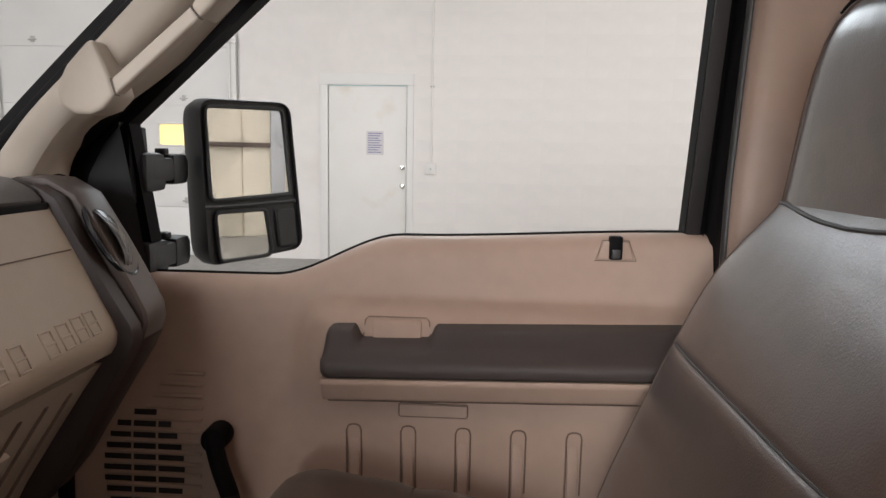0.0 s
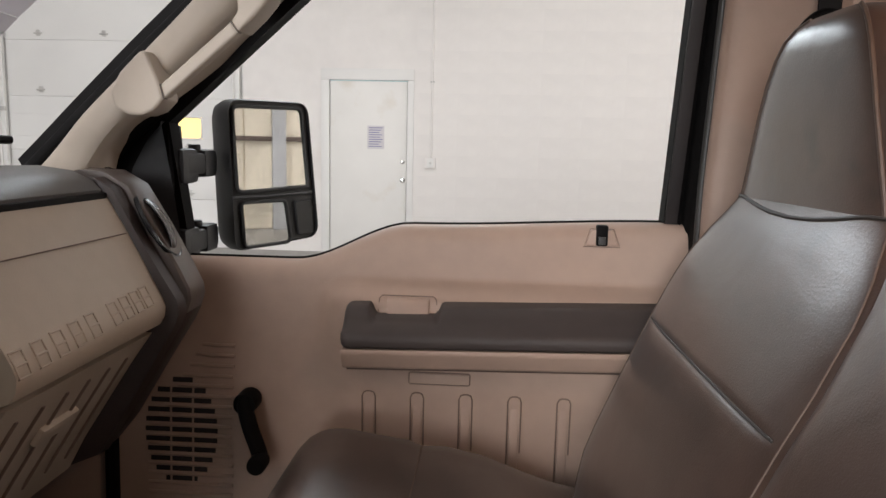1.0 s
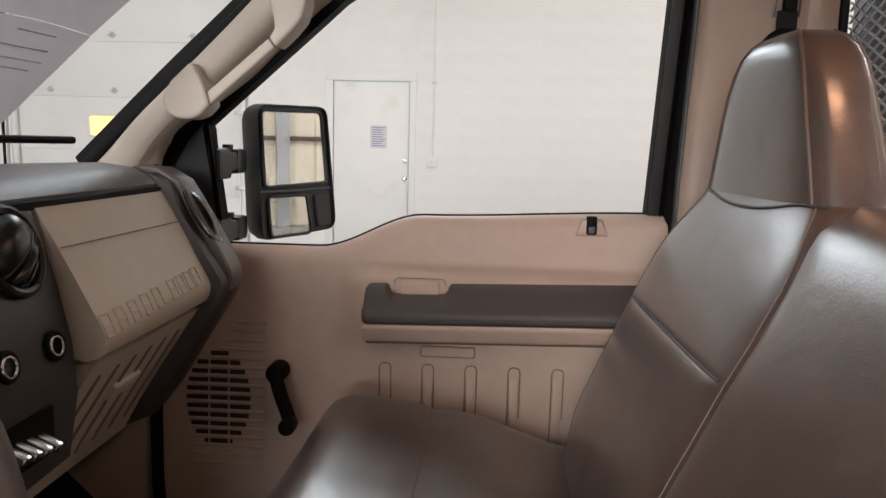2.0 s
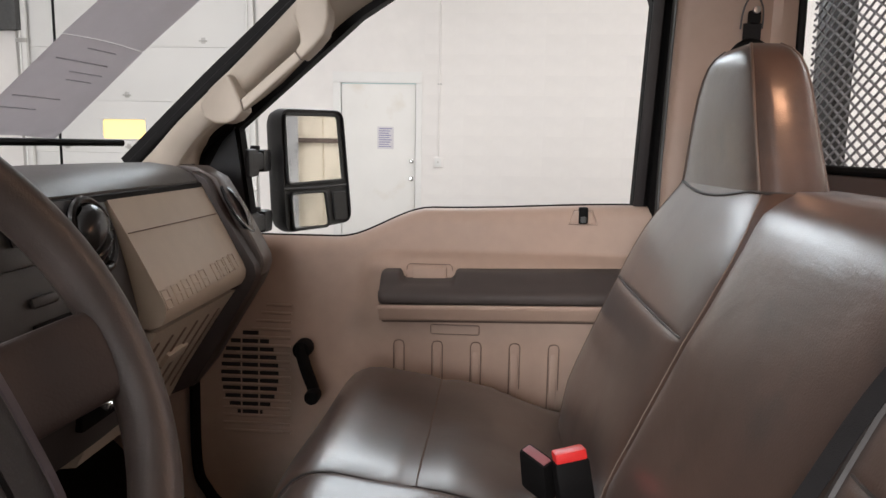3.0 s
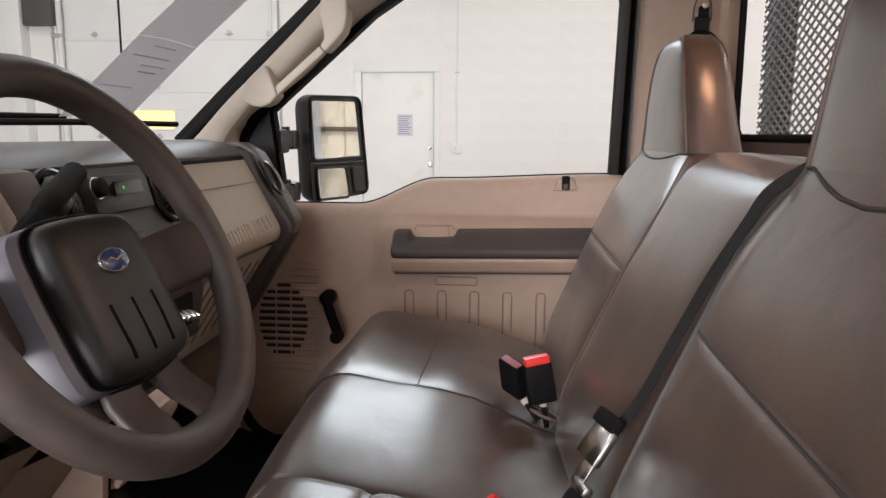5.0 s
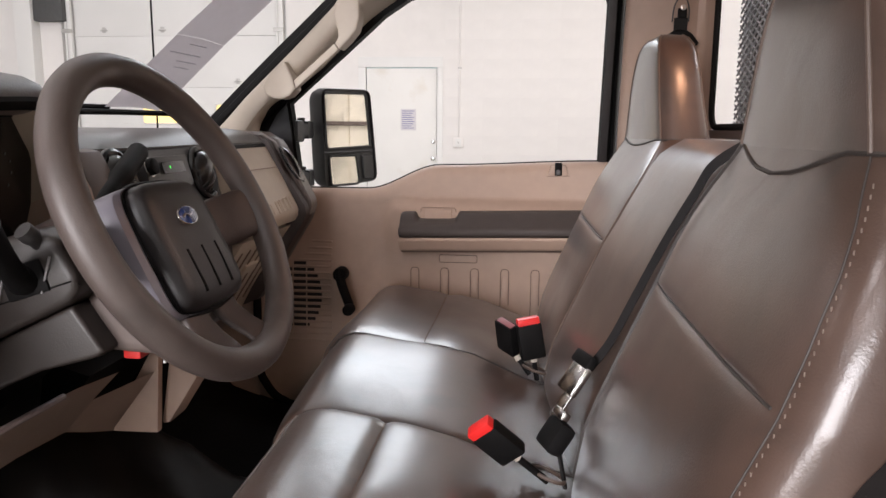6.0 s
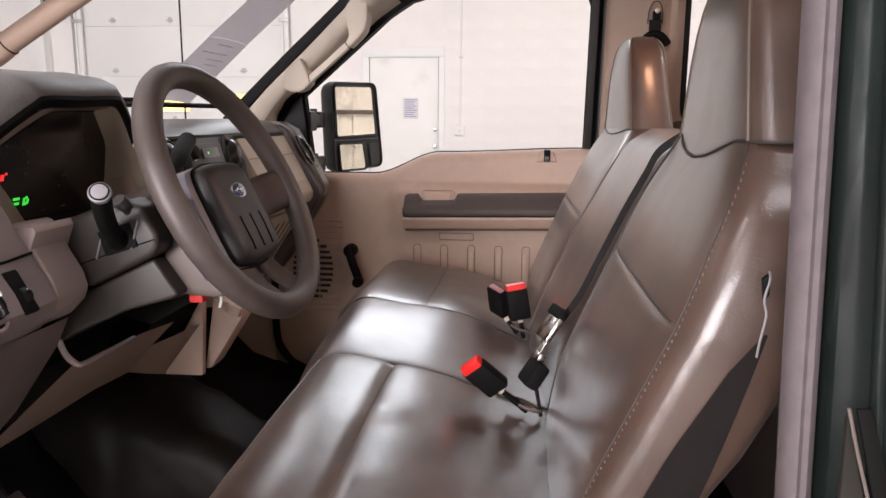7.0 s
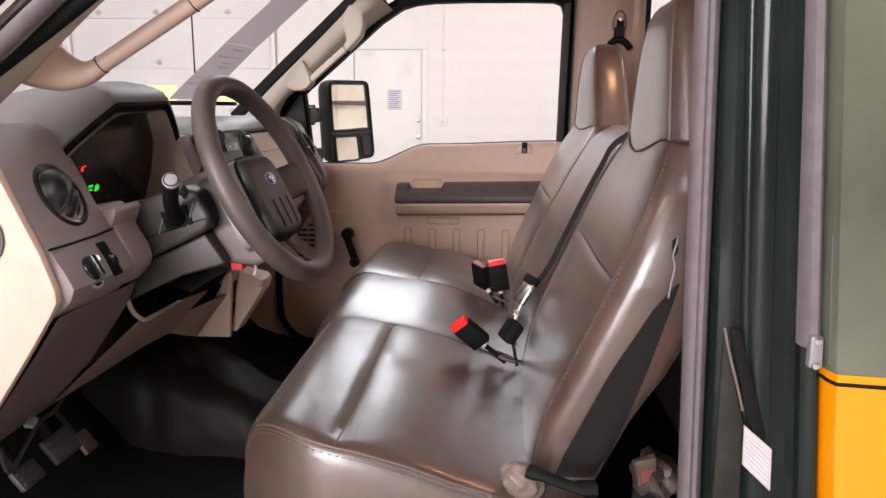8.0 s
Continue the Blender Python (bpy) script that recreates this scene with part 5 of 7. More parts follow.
loft_y([(y, [(x + dx, z) for x, z in leftp]) for y, dx in ((-0.527, -0.012), (-0.521, 0.0), (-0.48, 0.003), (-0.40, 0.003), (-0.353, 0.0), (-0.346, -0.012))], "switch_panel", PANEL_GREY, "taupe switch panel with vent and knob")
part("panel_seam", bm_tube([(-0.503, -0.522, 1.3585), (-0.5005, -0.48, 1.359), (-0.5005, -0.40, 1.360), (-0.503, -0.353, 1.362)], 0.0018, 6), BLACK, dash)
FN = (0.875, 0, 0.484)
round_vent((-0.541, -0.427, 1.423), FN, 0.046, 1.06)
part("knob_recess", bm_join(bm_ring((-0.4845, -0.463, 1.32), FN, 0.025, 0.003, 30, 8, sx=0.92, sy=1.3)), TAUPE, dash)
bm = bm_disc((0, 0, 0), (0, 0, 1), 0.0245, 0.004, 30)
bmesh.ops.transform(bm, matrix=Matrix.Translation((-0.4865, -0.463, 1.319)) @ Vector(FN).to_track_quat("Z", "Y").to_matrix().to_4x4() @ Matrix.Diagonal((0.92, 1.3, 1, 1)), verts=bm.verts)
part("knob_well", bm, BLACK, dash)
kn = part("headlight_knob", bm_join(bm_disc((-0.485, -0.463, 1.317), FN, 0.019, 0.012, 24, 0.003)), GLOSS_BLACK, dash, "glossy black round headlight knob")
part("knob_bar", bm_box((-0.4715, -0.463, 1.324), (0.012, 0.008, 0.034), 0.002, pose(0, 0, 0, 0, -29, 0)), GLOSS_BLACK, kn)
part("knob_mark", bm_box((-0.466, -0.463, 1.337), (0.002, 0.002, 0.008), 0.0, pose(0, 0, 0, 0, -29, 0)), DOOR_WHITE, kn)
part("dimmer_slot", bm_box((-0.4815, -0.409, 1.324), (0.006, 0.026, 0.058), 0.004, pose(0, 0, 0, 0, -29, 0)), BLACK, dash)
part("dimmer_wheel", bm_disc((-0.481, -0.414, 1.318), (0, 1, 0), 0.012, 0.012, 18, 0.001), GLOSS_BLACK, dash)
part("side_recess", bm_disc((0, 0, 0), (0, 0, 1), 0.02, 0.002, 28), SPOKE, dash, "dark oval recess in the side panel").matrix_world = Matrix.Translation((-0.572, -0.5445, 1.378)) @ pose(0, 0, 0, 90, 0, 0) @ Matrix.Diagonal((1.05, 1.55, 1, 1))
# pale side of the dash by the door, lower knee panels
part("side_panel", bm_prism([(-0.9, 1.52), (-0.605, 1.515), (-0.558, 1.479), (-0.521, 1.395), (-0.504, 1.358), (-0.486, 1.305), (-0.486, 1.287), (-0.497, 1.267), (-0.542, 1.199), (-0.592, 1.128), (-0.70, 0.98), (-0.9, 0.96)], -0.543, -0.5275, "y", 0.006), TAN, dash, "tan dash side panel")
knee = [(-0.529, (-0.494, 1.263), (-0.53, 1.21), (-0.60, 1.115), (-0.695, 0.99)), (-0.522, (-0.492, 1.264), (-0.535, 1.203), (-0.61, 1.105), (-0.70, 1.0)), (-0.515, (-0.492, 1.264), (-0.54, 1.198), (-0.615, 1.103), (-0.70, 1.003)), (-0.40, (-0.495, 1.263), (-0.543, 1.195), (-0.62, 1.10), (-0.702, 1.005)), (-0.36, (-0.494, 1.263), (-0.532, 1.205), (-0.605, 1.11), (-0.70, 1.008)), (-0.345, (-0.496, 1.262), (-0.525, 1.21), (-0.60, 1.112), (-0.698, 1.01)), (-0.285, (-0.506, 1.258), (-0.527, 1.215), (-0.602, 1.11), (-0.692, 1.016))]
bm = bm_grid([[(x, y, z) for x, z in pr] for y, *pr in knee])
bmesh.ops.solidify(bm, geom=bm.faces[:], thickness=-0.008)
part("knee_panel", bm, TAUPE, dash, "taupe knee panel")
lowp = [(-0.287, (-0.507, 1.186), (-0.60, 1.10), (-0.69, 1.018)), (-0.20, (-0.512, 1.178), (-0.59, 1.10), (-0.665, 1.032)), (-0.065, (-0.522, 1.168), (-0.57, 1.115), (-0.620, 1.060)), (0.015, (-0.505, 1.166), (-0.55, 1.12), (-0.598, 1.066))]
bm = bm_grid([[(x, y, z) for x, z in pr] for y, *pr in lowp])
bmesh.ops.solidify(bm, geom=bm.faces[:], thickness=-0.008)
part("lower_panel", bm, TAN, dash, "tan lower dash panel")
part("panel_lip", bm_tube(spline([(-0.527, -0.281, 1.222), (-0.520, -0.279, 1.20), (-0.507, -0.276, 1.186), (-0.505, -0.262, 1.181), (-0.508, -0.22, 1.178), (-0.518, -0.10, 1.170)], 4), 0.0045, 8), TAUPE, dash, "pale rolled panel edge")
bm = bm_grid([[(-0.580, 0.016, 1.106), (-0.602, 0.012, 1.066)], [(-0.535, 0.065, 1.122), (-0.592, 0.065, 1.044)], [(-0.500, 0.1115, 1.135), (-0.582, 0.1115, 1.027)]])
bmesh.ops.solidify(bm, geom=bm.faces[:], thickness=-0.008)
part("lower_strip", bm, TAN, dash)
part("slot_side", bm_prism([(-0.582, 1.026), (-0.502, 1.027), (-0.492, 1.178), (-0.50, 1.18), (-0.535, 1.12)], 0.112, 0.128, "y", 0.003), TAN, dash, "tan panel flank")
part("slot_back", bm_prism([(-0.62, 1.072), (-0.602, 1.072), (-0.53, 1.17), (-0.60, 1.19)], -0.02, 0.2, "y"), BLACK, dash, "dark open slot under the dash")
part("ashtray", bm_prism([(-0.484, 1.180), (-0.432, 1.168), (-0.424, 1.158), (-0.427, 1.140), (-0.494, 1.034), (-0.508, 1.032)], 0.138, 0.20, "y", 0.005), TAN, dash, "tan pull-out tray")
part("tray_lip", bm_box((-0.44, 0.15, 1.158), (0.030, 0.045, 0.020), 0.005, pose(0, 0, 0, 0, 20, 0)), TAN, dash)
part("red_tag", bm_box((-0.357, -0.19, 1.272), (0.022, 0.028, 0.02), 0.004), RED, dash, "red plastic tag")
part("tag_wire", bm_tube(spline([(-0.345, -0.175, 1.275), (-0.335, -0.165, 1.262), (-0.34, -0.16, 1.245)], 4), 0.0022, 6), DOOR_WHITE, dash)


# ---- steering wheel and column ----
TH, YW = 1.109, 0.05
hub = Vector((-0.302, -0.161, 1.427))
e1 = Vector((math.sin(YW), math.cos(YW), 0))
e2 = Vector((-math.cos(TH) * math.cos(YW), math.cos(TH) * math.sin(YW), math.sin(TH)))
e3 = e2.cross(e1) if e2.cross(e1).x > 0 else e1.cross(e2)


def W(u, v, w):
    """u across (to the passenger), v up the rim, w towards the driver."""
    return hub + e1 * u + e2 * v + e3 * w


sw = thing("steering_wheel", "worn brown four-spoke steering wheel with dark pad", "steering wheel")
R0, RT = 0.187, 0.0192
rows = []
for i in range(72):
    a = i * math.tau / 72
    rows.append([W((R0 + RT * math.cos(b)) * math.cos(a), (R0 + RT * math.cos(b)) * math.sin(a), RT * 1.0 * math.sin(b)) for b in [k * math.tau / 14 for k in range(14)]])
part("rim", bm_grid(rows, close_u=True, close_v=True), WHEEL, sw)
# pad: a domed block, wider in its middle, with a side coloured as if daylit
half_pad = [(0.0, 0.052), (0.03, 0.0515), (0.056, 0.047), (0.068, 0.032), (0.072, 0.0), (0.073, -0.04), (0.072, -0.085), (0.063, -0.102), (0.03, -0.109)]
loop = half_pad + [(0.0, -0.110)] + [(-u, v) for u, v in half_pad[:0:-1]]
pad = spline([W(u, v, 0) for u, v in loop + loop[:1]], 3)[:-1]
PC = W(0, -0.03, 0)
rows = []
for w, s in ((-0.10, 1.02), (-0.05, 1.02), (-0.024, 1.0), (-0.014, 0.985), (-0.007, 0.95), (-0.003, 0.88), (-0.001, 0.7), (0.0, 0.4), (0.0, 0.15)):
    rows.append([PC + (p - PC) * s + e3 * w for p in pad])
p = part("pad", bm_grid(rows, close_u=True, caps=True), PAD, sw, "dark horn pad")
for u in (-0.033, 0.0, 0.033):
    part("pad_groove", bm_tube([W(u, -0.038, -0.0014), W(u, -0.06, -0.0014), W(u * 0.97, -0.078, -0.0016), W(u * 0.97, -0.091, -0.0024)], 0.0027, 8), BLACK, p)
em = [W(0.0225 * math.cos(a), 0.0125 * math.sin(a), 0.0) for a in [k * math.tau / 28 for k in range(28)]]
c0 = W(-0.003, 0.0, 0)
rows = [[c0 + (q - c0) * s + e3 * w for q in em] for w, s in ((-0.01, 1.0), (0.0012, 1.0), (0.0025, 0.93))]
part("badge_rim", bm_grid(rows, close_u=True, caps=True), CHROME, p, "plain bright oval badge rim")
rows = [[c0 + (q - c0) * s + e3 * w for q in em] for w, s in ((0.0, 0.86), (0.0030, 0.86), (0.0034, 0.8))]
part("badge", bm_grid(rows, close_u=True, caps=True), BLUE, p, "plain blue oval badge")
part("badge_mark", bm_tube([c0 + e1 * u + e2 * v + e3 * 0.0034 for u, v in ((-0.011, -0.0015), (-0.004, 0.002), (0.004, -0.001), (0.011, 0.0018))], 0.0015, 6), CHROME, p, "pale plain mark")
part("pad_split", bm_tube([PC + (q - PC) * 1.02 + e3 * -0.024 for q in pad], 0.003, 6, closed=True), BLACK, p)
rows = []
for w, du in ((-0.022, 0.006), (-0.019, 0.012), (-0.022, 0.022), (-0.034, 0.029), (-0.06, 0.032)):
    rows.append([q + e1 * (du if (q - PC).dot(e1) > 0 else -du) * min(1, abs((q - PC).dot(e1)) / 0.05) + e3 * w for q in pad])
part("pad_surround", bm_grid(rows, close_u=True), PAD_DAYLIT, sw, "side of the hub, blue daylight put into its grey")
for s in (-1, 1):
    # upper spokes, broad and flat, lower spokes, short plates down to the rim
    rows = []
    for t in np.linspace(0, 1, 6):
        u, h = s * (0.07 + 0.112 * t), 0.037 - 0.003 * t
        w = -0.048 + 0.045 * smooth(0.25, 1, t)
        rows.append([W(u, -0.012 + h * math.copysign(abs(math.cos(b)) ** 0.45, math.cos(b)), w + 0.011 * math.copysign(abs(math.sin(b)) ** 0.6, math.sin(b))) for b in [k * math.tau / 20 for k in range(20)]])
    part("upper_spoke", bm_grid(rows, close_u=True, caps=True), SPOKE, sw, "brown plastic spoke")
    rows = []
    for t in np.linspace(0, 1, 5):
        u, v = s * (0.034 + 0.012 * t), -0.10 - 0.082 * t
        w = -0.03 + 0.028 * smooth(0.2, 1, t)
        rows.append([W(u + 0.025 * math.copysign(abs(math.cos(b)) ** 0.45, math.cos(b)), v, w + 0.007 * math.copysign(abs(math.sin(b)) ** 0.6, math.sin(b))) for b in [k * math.tau / 20 for k in range(20)]])
    part("lower_spoke", bm_grid(rows, close_u=True, caps=True), SPOKE, sw, "brown lower spoke")


col = thing("steering_column", "dark grey steering column cover with two stalks", "steering column")
ax = -e3
rows = []
for d, a, b, dz in ((0.045, 0.05, 0.05, 0), (0.06, 0.062, 0.06, 0), (0.11, 0.066, 0.066, 0), (0.17, 0.07, 0.07, -0.002), (0.225, 0.072, 0.072, -0.004), (0.24, 0.068, 0.07, -0.004)):
    rows.append([hub + ax * d + e1 * (a * np.sign(math.cos(t)) * abs(math.cos(t)) ** 0.6) + e2 * (b * np.sign(math.sin(t)) * abs(math.sin(t)) ** 0.6 + dz) for t in [k * math.tau / 28 for k in range(28)]])
part("column_cover", bm_grid(rows, close_u=True, caps=True), SPOKE, col)
part("cover_split", bm_tube([hub + ax * 0.06 - e1 * 0.0665 - e2 * 0.01, hub + ax * 0.235 - e1 * 0.0745 - e2 * 0.012], 0.0018, 6), BLACK, col)
cu = [(-0.533, 1.385), (-0.47, 1.408), (-0.425, 1.422), (-0.395, 1.414), (-0.373, 1.372), (-0.375, 1.355), (-0.384, 1.343), (-0.482, 1.296), (-0.515, 1.32)]
part("upper_cover", bm_prism(cu, -0.272, -0.045, "y", 0.010, 3), COLUMN, col, "dark brown upper column cover")
part("cover_line", bm_tube([(-0.505, -0.2718, 1.326), (-0.44, -0.2722, 1.349), (-0.380, -0.2718, 1.3685)], 0.0011, 6), BLACK, col)
sk = [(-0.54, 1.27), (-0.480, 1.2945), (-0.386, 1.3405), (-0.352, 1.290), (-0.362, 1.283), (-0.43, 1.264), (-0.50, 1.232), (-0.54, 1.21)]
part("column_skirt", bm_prism(sk, -0.266, -0.058, "y", 0.006, 3), COLUMN, col, "brown lower column cover")
part("hub_cover", bm_prism([(-0.392, 1.345), (-0.352, 1.362), (-0.318, 1.345), (-0.284, 1.288), (-0.31, 1.277), (-0.378, 1.282)], -0.236, -0.085, "y", 0.014, 3), TAN_DARK, col, "brown cover under the wheel hub")
part("stalk_slot", bm_box((-0.432, -0.2715, 1.368), (0.050, 0.008, 0.036), 0.003, pose(0, 0, 0, 0, -18, 0)), BLACK, col, "black stalk slot")
for x in (-0.4585, -0.4065):
    part("slot_edge", bm_tube([(x + 0.006, -0.274, 1.388 + (x + 0.43) * 0.3), (x - 0.006, -0.274, 1.348 + (x + 0.43) * 0.3)], 0.0014, 6), MESH, col)
st = part("turn_stalk", bm_tube(spline([(-0.432, -0.262, 1.368), (-0.43, -0.285, 1.374), (-0.416, -0.325, 1.405), (-0.388, -0.378, 1.441)], 4), [0.017] * 4 + [0.0125] * 5 + [0.0125] * 4, 14), BLACK, col, "black multifunction stalk")
sn = Vector((0.35, -0.80, 0.49)).normalized()
se = Vector((-0.386, -0.382, 1.4435))
part("stalk_ring", bm_disc(se - sn * 0.004, sn, 0.0138, 0.008, 28, 0.003), MESH, st, "grey ring of the stalk end")
part("stalk_end", bm_join(bm_disc(se + sn * 0.003, sn, 0.0098, 0.0035, 24, 0.0012)), GREY_PLASTIC, st, "grey stalk end button")
part("ring_groove", bm_ring(se + sn * 0.005, sn, 0.0107, 0.001, 28, 6), BLACK, st)
part("tilt_lever", bm_tube(spline([(-0.415, -0.262, 1.40), (-0.418, -0.275, 1.415), (-0.421, -0.284, 1.424)], 4), [0.007] * 4 + [0.010] * 5, 12), CHARCOAL, col, "small dark tilt lever")
part("gear_lever", bm_tube(spline([(-0.46, -0.09, 1.42), (-0.465, -0.05, 1.44), (-0.48, 0.02, 1.465), (-0.50, 0.10, 1.492)], 4), [0.010] * 4 + [0.011] * 3 + [0.0155] * 6, 12), BLACK, col, "black column gear lever")
part("key_barrel", bm_disc(tuple(hub + ax * 0.10 + e1 * 0.06 - e2 * 0.02), (0.3, 0.9, 0.2), 0.018, 0.02, 20, 0.003), CHARCOAL, col)


# ---- pedals ----
for nm, c, s, lab in (("brake_pedal", (-0.68, -0.278, 0.938), (0.012, 0.075, 0.052), "worn dark rubber brake pedal"), ("parking_brake_pedal", (-0.68, -0.375, 0.93), (0.012, 0.06, 0.04), "worn dark rubber parking brake pedal")):
    pd = thing(nm, lab, "pedal")
    m = pose(0, 0, 0, 0, -38, 0)
    pp = part("pedal_pad", bm_box(c, s, 0.005, m), PEDAL, pd)
    for k in (-1, 0, 1):
        part("pad_tread", bm_box(tuple(Vector(c) + m.to_3x3() @ Vector((0.0065, 0, k * s[2] * 0.27))), (0.003, s[1] * 0.82, 0.004), 0.001, m), PEDAL, pp)
    part("pedal_arm", bm_tube(spline([(c[0] - 0.01, c[1], c[2]), (c[0] - 0.05, c[1], c[2] + 0.06), (c[0] - 0.09, c[1], c[2] + 0.16)], 4), 0.008, 8), HUMP, pd)
tagged(part("release_handle", bm_box((-0.675, -0.359, 1.02), (0.016, 0.022, 0.008), 0.002, pose(0, 0, 0, 15, 10, 10)), GREY_PLASTIC), "pale release tab hanging under the dash", "handle")
ap = thing("accelerator_pedal", "small reddish brown worn accelerator pedal", "pedal")
m = pose(0, 0, 0, 0, -38, 0)
part("pedal_pad", bm_box((-0.685, -0.195, 0.905), (0.01, 0.04, 0.045), 0.004, m), SPOKE, ap)
part("pedal_arm", bm_tube(spline([(-0.69, -0.195, 0.905), (-0.74, -0.195, 0.97), (-0.77, -0.2, 1.05)], 4), 0.006, 8), BLACK, ap)
tagged(part("cable", bm_tube(spline([(-0.66, -0.46, 1.02), (-0.67, -0.43, 0.965), (-0.69, -0.36, 0.975), (-0.70, -0.30, 0.995), (-0.72, -0.22, 0.985), (-0.74, -0.12, 1.02)], 5), 0.004, 8), CHARCOAL), "dark cable hanging under the dash", "cable")


# ---- bench seat ----
seat = thing("bench_seat", "brown vinyl truck bench seat with three cushions and tall headrests", "seat")
DRV, PAS = -0.166, 0.735


def set_forward(y, z):
    """How far the passenger's side of the back stands forward of the driver's."""
    a = float(np.interp(z, [1.31, 1.51, 1.73], [-0.034, 0.0, -0.008]))
    b = float(np.interp(z, [1.31, 1.51, 1.73], [-0.003, -0.024, -0.02]))
    return a * min(1.0, max(0.0, (y - 0.12) / 0.34)) + b * max(0.0, y - 0.57) / 0.34



CUSHION = [(-0.272, 0.80), (-0.285, 0.90), (-0.296, 0.965), (-0.298, 1.005), (-0.293, 1.03), (-0.283, 1.052), (-0.265, 1.072), (-0.25, 1.081), (-0.235, 1.086), (-0.21, 1.087), (-0.18, 1.083), (-0.15, 1.0785), (-0.135, 1.0765), (-0.122, 1.0745), (-0.109, 1.073), (-0.09, 1.0705), (-0.06, 1.0645), (0.0, 1.05), (0.06, 1.028), (0.12, 1.008), (0.18, 0.995), (0.23, 0.99)]


def cushion_row(y, ya, yb, swell, side_lo, side_hi, front, folded=True):
    """The cushion's outline over its length at y."""
    t = (y - ya) / (yb - ya)
    drop = 0.0
    for d, r in ((y - ya, side_lo), (yb - y, side_hi)):
        if d < r:
            drop = max(drop, (0.055 if r > 0.03 else 0.014 if r > 0.025 else 0.007) * (1 - math.sqrt(max(0, 1 - (1 - d / r) ** 2))))
    row = []
    for x, z in CUSHION:
        k = smooth(0.95, 1.06, z)
        puff = swell * (1 - (2 * t - 1) ** 4)
        fc = 0.09 if ya > 0.46 else 0.122
        fold = 0.006 * math.exp(-((x + fc) / 0.009) ** 2) + 0.002 * math.exp(-((x + fc - 0.007) / 0.03) ** 2) - 0.001 * (1 - (2 * t - 1) ** 2) * math.exp(-((x + 0.18) / 0.035) ** 2) if folded else 0.0
        if ya < -0.3:
            fold *= smooth(0.004, 0.05, y - ya)
        pucker = 0.006 * math.exp(-((x + 0.105) / 0.02) ** 2 - ((y + 0.13) / 0.03) ** 2)
        lift = 0.022 * min(1.0, max(0.0, (y - 0.1) / 0.365)) * (1 - smooth(0.5, 0.85, y))
        wave = lift + 0.0008 * noise.noise((x * 14, y * 14, 3.1)) + 0.003 * noise.noise((x * 5, y * 6, 7.7)) + pucker
        zz = z + (puff - drop - fold + wave + 0.022 * (y - (ya + yb) / 2)) * k
        xx = x + (drop * 0.5 if x < -0.2 else 0) - front * (1 - smooth(-0.15, -0.02, x))
        yy = y
        if ya < -0.3:
            # the outer front corner is rounded in plan
            cut = 0.095 * (min(1.0, max(0.0, -0.10 - x) / 0.19)) ** 2.2
            yy = yb - (yb - y) * (yb - ya - cut) / (yb - ya)
        row.append((xx, yy, zz))
    return row


def cushion(name, ya, yb, swell, side_lo, side_hi, front=0.0):
    """Pillow of one seat place; it sinks at its seams and rounds over at an open side."""
    ys = [ya + (yb - ya) * (0.5 - 0.5 * math.cos(math.pi * i / 34)) for i in range(35)]
    secs = [cushion_row(y, ya, yb, swell, side_lo, side_hi, front, name != "centre_cushion") + [(0.23, y, 0.80), (-0.2, y if ya > -0.3 else yb - (yb - y) * 0.92, 0.80)] for y in ys]
    open_side = ya < -0.3
    body = bm_grid(secs, close_u=True, caps=not open_side)
    if open_side:
        # upright side wall under the outer edge
        edge = [Vector(q) for q in secs[0][4:-2]]
        out_n = []
        for k in range(len(edge)):
            d = edge[min(k + 1, len(edge) - 1)] - edge[max(k - 1, 0)]
            out_n.append(Vector((-d.y, d.x, 0)).normalized() * (-1 if d.x > 0 else 1) if abs(d.x) + abs(d.y) > 1e-6 else V(0, -1, 0))
        out_n = [q if q.y < 0 else -q for q in out_n]
        wall = [[q + nn * 0.013 * math.sin(math.pi * min(1, h * 1.25)) ** 0.7 + V(0, 0, (0.80 - q.z) * h) for q, nn in zip(edge, out_n)] for h in (0, 0.015, 0.04, 0.08, 0.15, 0.3, 0.5, 0.75, 0.8)]
        body = bm_join(body, bm_grid(wall))
        bmesh.ops.remove_doubles(body, verts=body.verts, dist=0.0003)
    c = part(name, body, VINYL, seat, "worn brown vinyl seat cushion", 50)
    k = 15 if ya > 0.46 else 13
    line = [Vector(s[k]) + V(0, 0, 0.0002) for s in secs[2:-2]]
    if name != "centre_cushion":
        part("cross_seam", bm_tube(line, 0.0014, 6), THREAD, c, "pale sewn seam")
    return c


dc = cushion("driver_cushion", -0.495, 0.10, 0.004, 0.028, 0.02, -0.01)
cc = cushion("centre_cushion", 0.1005, 0.465, 0.005, 0.02, 0.02, 0.01)
cushion("passenger_cushion", 0.4655, 1.06, 0.008, 0.02, 0.07, 0.03)
for y, own, fr in ((0.10, dc, -0.005), (0.4653, cc, 0.02)):
    row = cushion_row(y, y - 0.3, y, 0, 0.0, 0.022, fr)
    part("long_seam", bm_tube([Vector(p) + V(0, 0, 0.0045) for p in row[3:-1]], 0.0022, 8), SEAM, own, "dark sewn fold")
front_run = [Vector(cushion_row(float(y), -0.495, 0.10, 0.004, 0.028, 0.02, -0.01)[6]) for y in np.linspace(0.085, -0.475, 18)]
row = front_run + [Vector(p) for p in cushion_row(-0.489, -0.495, 0.10, 0.004, 0.028, 0.02, -0.01)[6:-2]]
part("edge_piping", bm_tube([p + V(0, -0.001, 0.0005) for p in row], 0.0021, 8), VINYL_SIDE, dc, "rolled vinyl piping")
